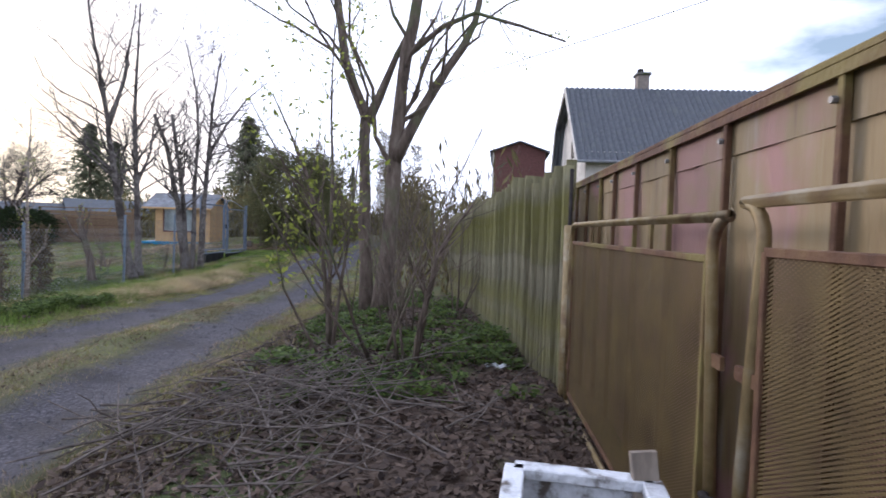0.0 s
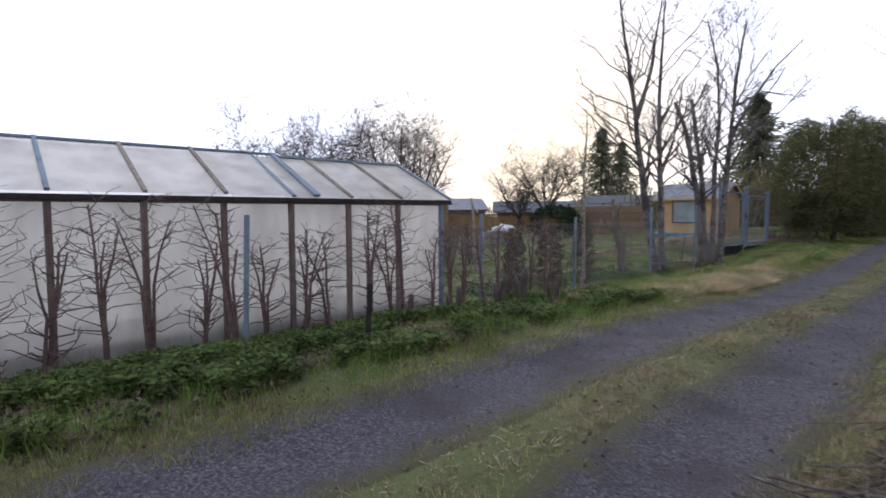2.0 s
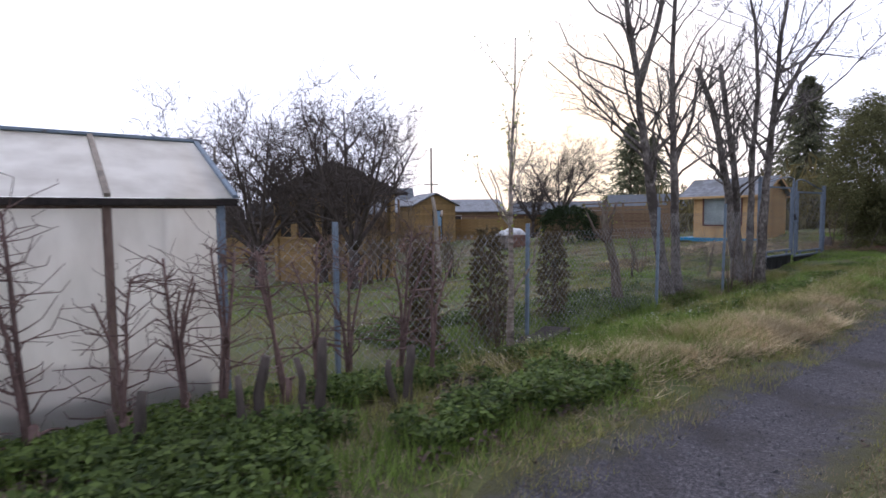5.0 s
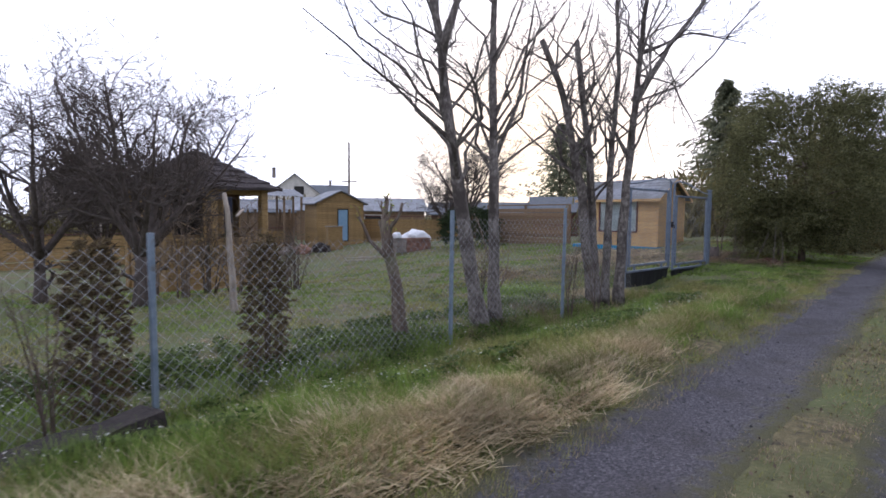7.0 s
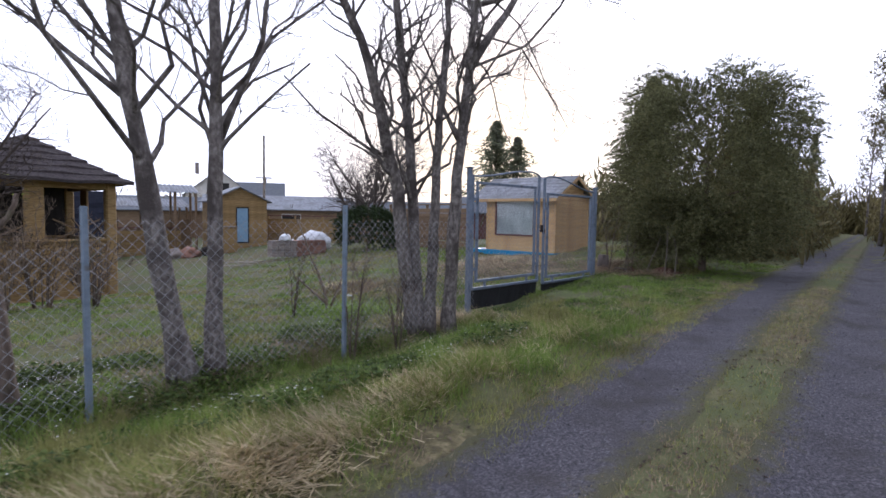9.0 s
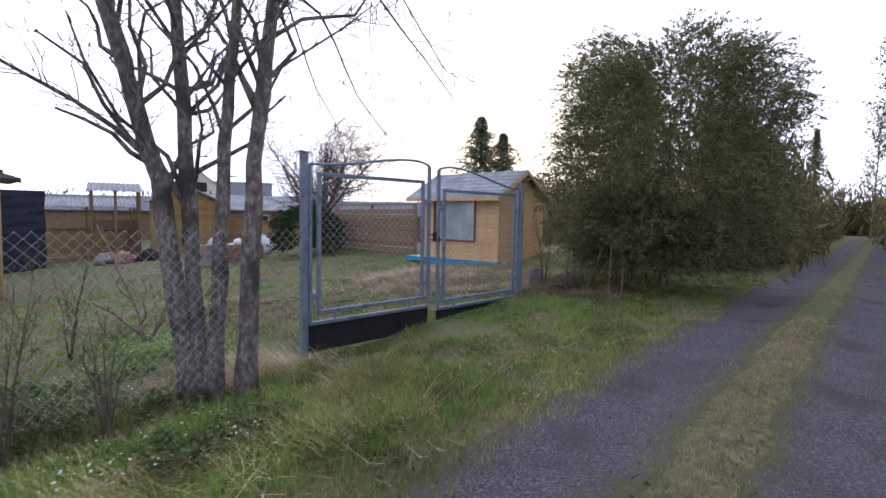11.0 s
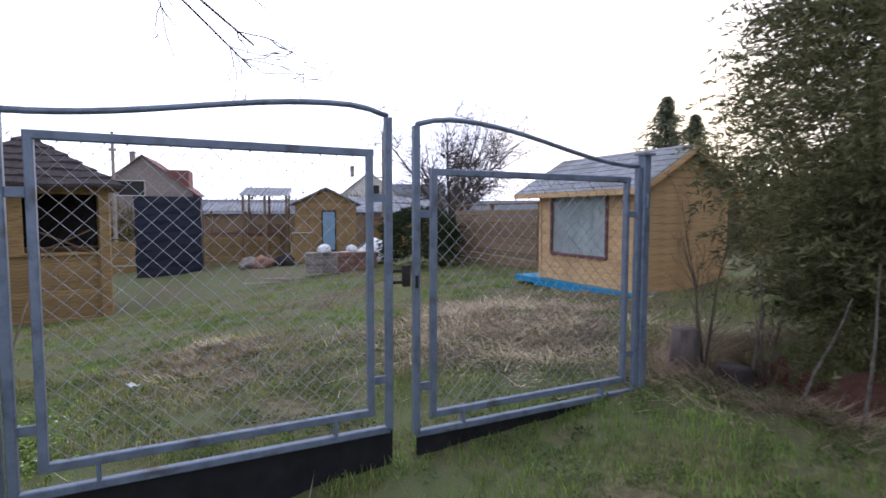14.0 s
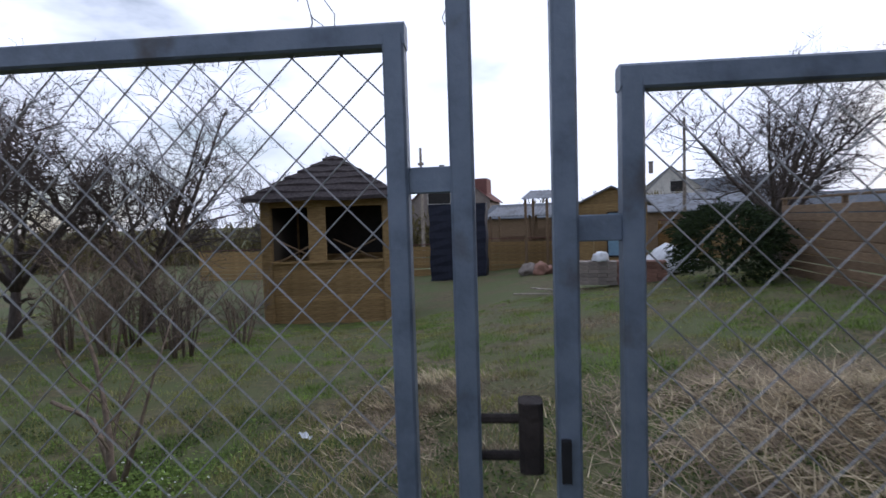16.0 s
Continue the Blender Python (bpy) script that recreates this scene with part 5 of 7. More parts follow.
APPLE = dict(n=(7.0, 5.2, 3.6), angle=(30, 80), lift=0.18, ratio=(0.3, 0.62), thick=0.56, kink=0.15, thin=0.02, rmin=0.0055, most=1.7)
APPLE["from"] = 0.2
WHIP = dict(n=(9.0, 5.0), angle=(20, 50), lift=0.25, ratio=(0.2, 0.42), thick=0.5, kink=0.07, thin=0.006, rmin=0.0022, most=0.8)
WHIP["from"] = 0.2

# alders standing in the wire fence
zt = float(land(-9.0, 15.5))
bare_tree("alder_tree", (-9.05, 15.26, zt), [
    ([(-8.9, 15.36, zt - 0.1), (-9.1, 15.14, 1.4), (-9.22, 14.94, 2.84), (-9.33, 14.83, 4.2), (-9.5, 14.46, 6.2), (-9.6, 14.26, 7.8)], 0.135, 0.02),
    ([(-9.33, 14.83, 4.1), (-9.1, 15.16, 5.4), (-8.9, 15.36, 7.6)], 0.07, 0.012),
    ([(-9.2, 14.98, 2.7), (-9.6, 13.96, 3.6), (-9.9, 12.76, 4.4)], 0.035, 0.008)], 3, UPRIGHT, BARK_GREY,
    "tall bare grey-barked alder growing in the wire fence", seed=11)
bare_tree("alder_tree", (-9.0, 15.85, zt), [
    ([(-8.88, 15.66, zt - 0.1), (-9.05, 15.78, 2.2), (-9.15, 15.82, 3.9), (-9.2, 15.9, 5.2), (-9.2, 16.1, 7.9)], 0.11, 0.02),
    ([(-9.15, 15.85, 2.4), (-8.95, 16.3, 3.6), (-8.8, 16.5, 5.4)], 0.045, 0.01)], 3, UPRIGHT, BARK_GREY,
    "tall bare alder with a straight trunk in the wire fence", seed=12)
zt = float(land(-8.9, 19.4))
bare_tree("alder_cluster", (-8.95, 19.15, zt), [
    ([(-9.15, 18.98, zt - 0.1), (-9.3, 18.74, 2.0), (-9.5, 18.15, 4.2), (-9.65, 17.75, 5.0)], 0.115, 0.06),
    ([(-9.08, 19.05, zt - 0.1), (-9.27, 18.98, 2.4), (-9.68, 18.98, 5.25)], 0.095, 0.06),
    ([(-8.95, 19.12, zt - 0.1), (-9.0, 19.28, 2.4), (-8.98, 19.5, 4.6), (-9.1, 19.55, 6.2), (-9.3, 19.15, 7.8)], 0.1, 0.02),
    ([(-8.8, 19.42, zt - 0.1), (-8.74, 19.48, 2.2), (-8.68, 19.72, 4.4), (-8.66, 19.85, 5.6), (-8.6, 20.45, 7.9)], 0.12, 0.025),
    ([(-8.69, 19.67, 3.95), (-8.4, 20.5, 5.2), (-8.0, 21.45, 6.4), (-7.4, 22.15, 7.3)], 0.075, 0.012),
    ([(-8.69, 19.7, 4.25), (-8.9, 20.4, 4.05), (-9.1, 21.1, 3.25), (-9.25, 21.75, 2.8)], 0.02, 0.006, OVERHANG),
    ([(-8.68, 19.74, 4.5), (-8.35, 20.6, 4.4), (-8.25, 21.5, 3.65), (-8.35, 22.2, 3.25)], 0.02, 0.006, OVERHANG),
    ([(-8.66, 19.85, 5.2), (-8.6, 20.9, 4.9), (-8.8, 22.0, 4.2), (-8.95, 22.8, 3.7)], 0.02, 0.005, OVERHANG),
    ([(-8.98, 19.48, 4.4), (-9.6, 20.4, 4.3), (-10.2, 21.2, 3.5), (-10.6, 21.9, 3.0)], 0.02, 0.006, OVERHANG),
    ([(-8.68, 19.95, 5.0), (-8.3, 21.25, 5.6), (-7.6, 22.65, 5.5)], 0.04, 0.006)], 3, dict(UPRIGHT, n=(7.0, 5.2, 3.8), **{"from": 0.36}), BARK_GREY,
    "cluster of bare alder stems, two with broken tops", seed=13)

# fruit trees in the yard
for k, (x, y, h, sp, lean) in enumerate(((-17.0, 12.2, 5.2, 3.6, 0.0), (-20.5, 10.6, 5.2, 4.6, -0.3), (-26.0, 31.6, 6.2, 5.2, 0.4), (-21.7, 13.4, 6.0, 5.6, 0.2),
                                         (-31.9, 13.9, 6.4, 4.0, 0.1), (-31.0, 34.5, 5.6, 3.4, 0.2))):
    rng.seed(40 + k)
    z = float(land(x, y))
    f = z + 0.24 * h
    stems = [([(x, y, z - 0.1), (x + lean * 0.4, y + 0.05, f)], 0.15, 0.11)]
    for q in range(7):
        a = q * 0.9 + rng.uniform(-0.4, 0.4)
        r_ = sp * rng.uniform(0.6, 1.0) * 0.5
        stems.append(([(x + lean * 0.4, y + 0.05, f - 0.05), (x + lean * 0.4 + math.cos(a) * r_ * 0.6, y + math.sin(a) * r_ * 0.6, f + 0.25 * h * rng.uniform(0.8, 1.2)),
                       (x + lean * 0.4 + math.cos(a) * r_ * 1.3, y + math.sin(a) * r_ * 1.3, z + h * rng.uniform(0.75, 1.0))], 0.08, 0.016))
    bare_tree("apple_tree", (x, y, z), stems, 3 if k < 4 else 2, APPLE, BARK_DARK, "bare old apple tree with a dense tangled crown", seed=60 + k)
# pollard and leaning trunk inside the fence
zb = float(land(-9.08, 13.86))
bare_tree("pollard_tree", (-9.08, 13.86, zb), [
    ([(-9.06, 13.88, zb - 0.1), (-9.14, 13.84, zb + 0.7), (-9.28, 13.78, zb + 1.3), (-9.36, 13.74, zb + 1.75)], 0.1, 0.07),
    ([(-9.24, 13.8, zb + 1.15), (-9.42, 13.55, zb + 1.45), (-9.5, 13.42, zb + 1.8)], 0.035, 0.02),
    ([(-9.33, 13.76, zb + 1.55), (-9.27, 13.95, zb + 1.78), (-9.26, 14.02, zb + 2.0)], 0.035, 0.02)], 2, dict(WHIP, n=(7.0, 2.4), rmin=0.005, most=0.45, **{"from": 0.6}), BARK,
    "cut-back young tree with a few yellow-green shoots", leaves=(1, 0.022, SPRING_LEAF, 0.04), seed=91)
z = float(land(-14.2, 13.4))
rng.seed(91)
sp = part("dead_trunk", Build().tube(bend((0, 0, -0.2), (-0.18, -0.15, 2.5), 7, 0.03), [0.08 * (1 - 0.06 * i) for i in range(8)], 8)
          .tube(bend((-0.12, 0.08, 2.0), (-0.45, 0.35, 2.15), 3, 0.02), [0.04, 0.036, 0.032, 0.024], 6), WOOD_GREY, smooth=True)
sp.matrix_world = pose(-14.2, 13.4, z)
tagged(sp, "pale barkless leaning trunk", "stump")

# near tree and shrubs on the bank
zb = float(land(-0.9, 7.7))
bare_tree("willow_tree", (-0.9, 7.65, zb), [
    ([(-0.86, 7.6, zb - 0.1), (-0.78, 7.70, 1.16), (-0.73, 7.79, 2.63), (-0.62, 7.87, 4.01), (-0.47, 7.96, 4.97), (-0.35, 8.13, 6.87)], 0.13, 0.05),
    ([(-0.74, 7.75, 2.46), (-0.35, 7.79, 3.24), (0.21, 7.96, 4.19), (0.38, 8.13, 4.62), (0.66, 8.30, 6.18)], 0.085, 0.035),
    ([(-0.62, 7.87, 4.01), (-0.09, 7.96, 4.48), (0.38, 7.96, 4.69), (1.04, 7.79, 4.45), (1.64, 7.61, 4.19)], 0.05, 0.014),
    ([(-1.07, 7.9, zb - 0.1), (-1.18, 7.96, 1.51), (-1.21, 8.04, 3.15), (-1.56, 8.13, 4.01), (-1.82, 8.22, 5.66), (-1.90, 8.30, 6.87)], 0.105, 0.04),
    ([(-1.19, 8.03, 3.06), (-0.86, 8.04, 3.84), (-0.66, 8.13, 4.36)], 0.07, 0.035)], 2, dict(UPRIGHT, n=(4.0, 1.6), rmin=0.003), BARK,
    "forked willow tree with mossy bark and first buds", leaves=(1, 0.03, SPRING_LEAF, 0.07), seed=21)
zb = float(land(-1.1, 4.9))
bare_tree("willow_shrub", (-1.05, 4.9, zb), [
    ([(-1.0, 4.9, zb - 0.05), (-1.1, 4.9, 1.2), (-1.3, 5.0, 2.0), (-1.62, 5.0, 2.7)], 0.03, 0.007),
    ([(-1.02, 4.85, zb - 0.05), (-1.02, 4.85, 1.6), (-1.05, 4.9, 2.9), (-1.0, 4.9, 3.5)], 0.022, 0.005),
    ([(-0.98, 4.8, zb - 0.05), (-0.85, 4.75, 1.3), (-0.75, 4.7, 2.2)], 0.02, 0.005),
    ([(-1.1, 4.95, zb - 0.05), (-1.45, 4.9, 0.9), (-1.55, 4.8, 1.5)], 0.016, 0.004)], 2, WHIP, BARK,
    "multi-stemmed shrub with fresh yellow-green leaves", "shrub", (1, 0.029, SPRING_LEAF, 0.06), 22)
for k, (x, y, h, n_) in enumerate(((-0.25, 4.2, 1.2, 4), (-0.55, 4.6, 2.0, 4), (-0.3, 5.6, 1.0, 4), (-0.7, 6.6, 1.3, 3), (0.2, 7.4, 1.5, 4), (-0.9, 8.8, 2.2, 5), (-0.2, 9.8, 2.4, 6), (-1.3, 11.5, 3.0, 9), (-0.6, 13.0, 3.2, 9), (-1.6, 15.5, 3.4, 9), (0.6, 11.5, 3.0, 8))):
    rng.seed(120 + k)
    z = float(land(x, y))
    stems = []
    for q in range(n_):
        a = rng.uniform(0, 6.28)
        s_ = rng.uniform(0.2, 0.75) * h
        stems.append(([(x + 0.05 * math.cos(a), y + 0.05 * math.sin(a), z - 0.05), (x + math.cos(a) * s_ * 0.5, y + math.sin(a) * s_ * 0.5, z + h * rng.uniform(0.4, 0.6)),
                       (x + math.cos(a) * s_, y + math.sin(a) * s_, z + h * rng.uniform(0.75, 1.1))], 0.012 + 0.004 * rng.random(), 0.003))
    bare_tree("bramble_shrub", (x, y, z), stems, 2 if k > 1 else 1, dict(WHIP, n=(6.0, 3.4)), BARK, "thicket of thin bare shrub stems on the bank", "shrub", seed=130 + k)
# crooked limb by the fence
zb = float(land(-0.1, 4.3))
bare_tree("leaning_branch", (-0.2, 4.2, zb), [([(-0.2, 4.2, zb - 0.05), (-0.12, 4.3, 0.9), (-0.05, 4.4, 1.25), (0.12, 4.5, 1.55), (0.28, 4.6, 1.78)], 0.026, 0.009)], 1, WHIP, BARK, "crooked dark branch leaning over the bank", "branch", seed=31)

# hedge of bare saplings before the greenhouse
for k in range(27):
    rng.seed(200 + k)
    y = -1.8 + 0.37 * k + rng.uniform(-0.12, 0.12)
    x = -6.55 - 0.09 * max(0, y - 3) + rng.uniform(-0.08, 0.08)
    z = float(land(x, y))
    h = rng.uniform(1.15, 1.6)
    lean = rng.uniform(-0.22, 0.22)
    stems = []
    for q in range(rng.choice((1, 2, 2, 3))):
        a = rng.uniform(0, 6.28)
        stems.append(([(x, y, z - 0.05), (x + 0.03 * math.cos(a), y + 0.05 * math.sin(a) + lean * 0.5, z + h * 0.5), (x + 0.08 * math.cos(a), y + 0.22 * math.sin(a) + lean, z + h * rng.uniform(0.7, 1.0))], 0.019, 0.007))
    stems.append(([(x, y, z - 0.05), (x, y + lean * 0.5, z + h * 0.5), (x, y + lean * 0.95, z + h * 0.95)], 0.02, 0.009))
    for q in range(9):
        s_ = rng.choice((-1, 1))
        zz = z + h * (rng.uniform(0.35, 0.95) if q < 4 else rng.uniform(0.72, 0.95))
        yy = y + lean * (zz - z) / h
        stems.append(([(x, yy, zz), (x + rng.uniform(-0.08, 0.08), yy + s_ * 0.08, zz + rng.uniform(-0.02, 0.14)), (x + rng.uniform(-0.15, 0.15), yy + s_ * (rng.uniform(0.18, 0.4) if q < 4 else rng.uniform(0.1, 0.24)), zz + rng.uniform(-0.08, 0.2))], 0.0065, 0.003))
    stems.append(([(x, y, z - 0.05), (x, y + 0.02, z + rng.uniform(0.12, 0.25))], 0.045, 0.03))
    bare_tree("sapling", (x, y, z), stems, 1, dict(WHIP, n=(9.0, 9.0), angle=(35, 100), lift=0.1, ratio=(0.25, 0.7), most=0.36, kink=0.26, rmin=0.0028), SHOOT, "pruned bare sapling in a row before the greenhouse", "sapling", seed=230 + k)
for k, (x, y, h) in enumerate(((-6.15, 2.55, 1.28), (-5.45, 3.4, 0.62), (-6.2, -0.2, 1.2))):
    z = float(land(x, y))
    st_ = part("stake", Build().beam((0, 0, -0.2), (0.02, 0.03, h), 0.04, 0.04), (BLUE_POST, CHAR, BLUE_POST)[k])
    st_.matrix_world = pose(x, y, z, 0, 1.5, 20 * k)
    tagged(st_, ("faded blue steel stake before the saplings", "short dark wooden stake", "faded blue steel stake before the saplings")[k], "stake")
# birch by the slab and further saplings
zb = float(land(-6.8, 8.75))
bare_tree("birch_tree", (-6.8, 8.75, zb), [([(-6.8, 8.75, zb - 0.1), (-6.83, 8.78, 1.2), (-6.88, 8.83, 2.0), (-6.86, 8.88, 3.3)], 0.04, 0.006)], 2, dict(WHIP, n=(5.0, 4.5), ratio=(0.12, 0.26), lift=0.35), BIRCH,
          "young birch with pale bark and first leaves", leaves=(1, 0.02, SPRING_LEAF, 0.05), seed=41)
for k, (x, y, h) in enumerate(((-6.15, 5.95, 0.5), (-6.1, 6.3, 0.55), (-6.05, 6.95, 0.42), (-6.35, 5.3, 0.4), (-6.3, 4.5, 0.35))):
    rng.seed(290 + k)
    z = float(land(x, y))
    ob = part("sapling_stump", Build().tube(bend((0, 0, -0.1), (0.03, 0.05, h), 5, 0.02), [0.05, 0.042, 0.036, 0.034, 0.034, 0.028], 7)
              .tube(bend((0.01, -0.05, -0.1), (0.0, -0.12, h * 0.8), 4, 0.02), [0.035, 0.03, 0.028, 0.026, 0.02], 6), BARK_DARK, smooth=True)
    ob.matrix_world = pose(x, y, z)
    tagged(ob, "dark cut-back sapling stump in the verge weeds", "stump", group="cut saplings in the verge")
for k, (x, y, h) in enumerate(((-7.9, 9.6, 1.6), (-8.55, 17.3, 1.5), (-8.45, 18.0, 1.4), (-10.2, 19.6, 1.3), (-11.8, 18.4, 1.4), (-9.25, 25.9, 1.7), (-8.9, 26.3, 1.3))):
    rng.seed(300 + k)
    z = float(land(x, y))
    stems = []
    for q in range(5):
        a = rng.uniform(0, 6.28)
        stems.append(([(x, y, z - 0.05), (x + 0.1 * math.cos(a), y + 0.1 * math.sin(a), z + h * 0.5), (x + 0.25 * math.cos(a), y + 0.25 * math.sin(a), z + h * rng.uniform(0.7, 1.1))], 0.012, 0.003))
    bare_tree("bare_shrub", (x, y, z), stems, 2, WHIP, BARK, "small bare shrub of thin stems in the grass", "shrub", seed=320 + k)


# brown shoots and suckers under the fruit trees
for k, (x, y, h) in enumerate(((-18.6, 13.6, 2.0), (-19.4, 14.6, 2.2), (-18.2, 14.9, 1.7), (-19.0, 15.8, 2.1), (-18.0, 16.6, 1.8), (-19.6, 17.0, 1.5), (-20.2, 13.2, 2.0))):
    rng.seed(340 + k)
    z = float(land(x, y))
    stems = []
    for q in range(11):
        a = rng.uniform(0, 6.28)
        s_ = rng.uniform(0.15, 0.55)
        stems.append(([(x + 0.15 * math.cos(a), y + 0.15 * math.sin(a), z - 0.05), (x + s_ * 0.7 * math.cos(a), y + s_ * 0.7 * math.sin(a), z + h * rng.uniform(0.35, 0.5)),
                       (x + s_ * 1.3 * math.cos(a + 0.4), y + s_ * 1.3 * math.sin(a + 0.4), z + h * rng.uniform(0.6, 1.1))], 0.02, 0.006))
    bare_tree("sucker_shrub", (x, y, z), stems, 2, dict(WHIP, n=(7.0, 5.0), rmin=0.005, angle=(25, 75), kink=0.14, ratio=(0.25, 0.55)), (SHOOT_PALE, BARK)[k % 3 == 1], "tangle of brown bare shoots under the fruit trees", "shrub", seed=360 + k)
zt = float(land(-12.25, 19.47))
bare_tree("young_apple_tree", (-12.25, 19.47, zt), [([(-12.25, 19.47, zt - 0.05), (-12.3, 19.4, zt + 0.5), (-12.45, 19.2, zt + 1.1), (-12.5, 18.9, zt + 1.9)], 0.035, 0.01),
    ([(-12.25, 19.5, zt + 0.02), (-12.2, 19.75, zt + 0.6), (-12.35, 20.0, zt + 1.5)], 0.024, 0.006),
    ([(-12.28, 19.42, zt + 0.2), (-12.5, 19.1, zt + 0.55), (-12.4, 18.8, zt + 0.75)], 0.025, 0.018)], 2, dict(WHIP, n=(5.0, 3.5), rmin=0.004, kink=0.14), SHOOT_PALE, "young bare apple tree with a cut side limb", "tree", seed=380)


# ---------------------------------------------------------------- conifers
def spray_cloud(n, place, size, seed, droop=0.25):
    """Quads set like sprays; place(r) gives points and outward directions."""
    r_ = np.random.RandomState(seed)
    c, d = place(r_, n)
    a = d + r_.normal(0, 0.45, (n, 3)) + np.array([0, 0, -droop])
    a /= np.linalg.norm(a, axis=1)[:, None]
    b_ = np.cross(a, r_.normal(0, 1, (n, 3)))
    b_ /= np.linalg.norm(b_, axis=1)[:, None] + 1e-6
    s = size * r_.uniform(0.5, 1.4, (n, 1))
    return np.stack([c - a * s * 0.5, c + b_ * s * 0.2, c + a * s, c - b_ * s * 0.2], 1).reshape(-1, 3)


def bush_place(rx, ry, h, lumps, inner=0.55, base=0.0, mid=0.8):
    def f(r_, n):
        th = r_.uniform(0, 2 * np.pi, n)
        u = r_.uniform(0, 1, n) ** 0.8
        prof = np.sqrt(np.clip(1 - np.abs(u * 1.95 - mid) ** 2.4 / 1.45, 0.02, 1))
        lum = 1 + lumps * (np.sin(th * 3 + u * 9) * 0.5 + np.sin(th * 7 - u * 14 + 1) * 0.35 + np.sin(th * 13 + u * 23) * 0.25)
        k = inner + (1 - inner) * r_.uniform(0, 1, n) ** 0.6
        rr = prof * lum * k
        p = np.stack([np.cos(th) * rr * rx, np.sin(th) * rr * ry, base + u * h * (1 + 0.05 * np.sin(th * 5))], 1)
        d = np.stack([np.cos(th), np.sin(th), 0.25 + 0.6 * (u - 0.4)], 1)
        return p, d
    return f


def conifer_bush(name, at, rx, ry, h, n, size, mat, seed, label, category="bush", lumps=0.13, inner=0.5, reach=0.45, lift=0.05, mid=0.8):
    g = empty(name, at)
    tagged(g, label, category)
    tr = Build().tube([(0, 0, -0.2), (0.05, 0, h * 0.45), (0, 0.05, h * 0.85)], [0.07 * h / 3, 0.05 * h / 3, 0.01], 7)
    rr = random.Random(seed)
    for q in range(14):
        a, z = rr.uniform(0, 6.28), rr.uniform(0.08, 0.8) * h
        tr.tube([(0, 0, z), (math.cos(a) * rx * 0.45, math.sin(a) * ry * 0.45, z + 0.08 * h), (math.cos(a) * rx * 0.75, math.sin(a) * ry * 0.75, z + 0.1 * h)], [0.03 * h / 4, 0.02 * h / 4, 0.006], 5)
    part("trunk", tr, BARK, g)
    r_ = np.random.RandomState(seed)
    ns = n // 30
    c, d = bush_place(rx, ry, h, lumps, inner, lift * h, mid)(r_, ns)
    d = d + r_.normal(0, 0.35, (ns, 3))
    d /= np.linalg.norm(d, axis=1)[:, None]
    c, d = np.repeat(c, 30, 0), np.repeat(d, 30, 0)
    m_ = len(c)
    t = r_.uniform(0, 1, (m_, 1))
    L = reach * r_.uniform(0.7, 1.2, (ns, 1)).repeat(30, 0)
    pos = c + d * t * L + np.array([0, 0, -0.35]) * (t * t) * L + r_.normal(0, 0.12, (m_, 3)) * L * (1.05 - t)
    a = d + r_.normal(0, 0.6, (m_, 3)) + np.array([0, 0, -0.15])
    a /= np.linalg.norm(a, axis=1)[:, None]
    b_ = np.cross(a, r_.normal(0, 1, (m_, 3)))
    b_ /= np.linalg.norm(b_, axis=1)[:, None] + 1e-6
    s_ = size * r_.uniform(0.6, 1.3, (m_, 1))
    v = np.stack([pos - a * s_ * 0.5, pos + b_ * s_ * 0.17, pos + a * s_, pos - b_ * s_ * 0.17], 1).reshape(-1, 3)
    tagged(part("crown", soup("crown", v, 4, mat), None, g), kind="stuff")
    return g


conifer_bush("conifer_bush", (-7.7, 28.0, 0.1), 2.15, 2.25, 4.35, 180000, 0.058, CONIFER, 7, "big dark green conifer bush leaning over the lane", lumps=0.2, inner=0.3, reach=0.6, lift=0.13, mid=0.98)
conifer_bush("conifer_bush", (-8.2, 27.6, 0.6), 1.05, 0.85, 1.5, 36000, 0.062, CONIFER, 8, "low dark conifer spreading beside the big bush", lumps=0.2)
conifer_bush("yew_bush", (-22.9, 28.9, 0.0), 1.7, 1.1, 1.75, 20000, 0.09, YEW, 9, "clipped dark green yew bush by the bricks", lumps=0.06)
for k, (x, y, r_, h) in enumerate(((-8.55, 10.0, 0.29, 1.62), (-8.9, 11.75, 0.25, 1.6), (-8.5, 8.85, 0.2, 1.5))):
    conifer_bush("juniper", (x, y, float(land(x, y)) - 0.2), r_ * 0.85, r_ * 0.85, h, 15000, 0.036, JUNIPER, 50 + k, "narrow half-brown juniper behind the wire fence", "shrub", 0.14, 0.15, 0.11)


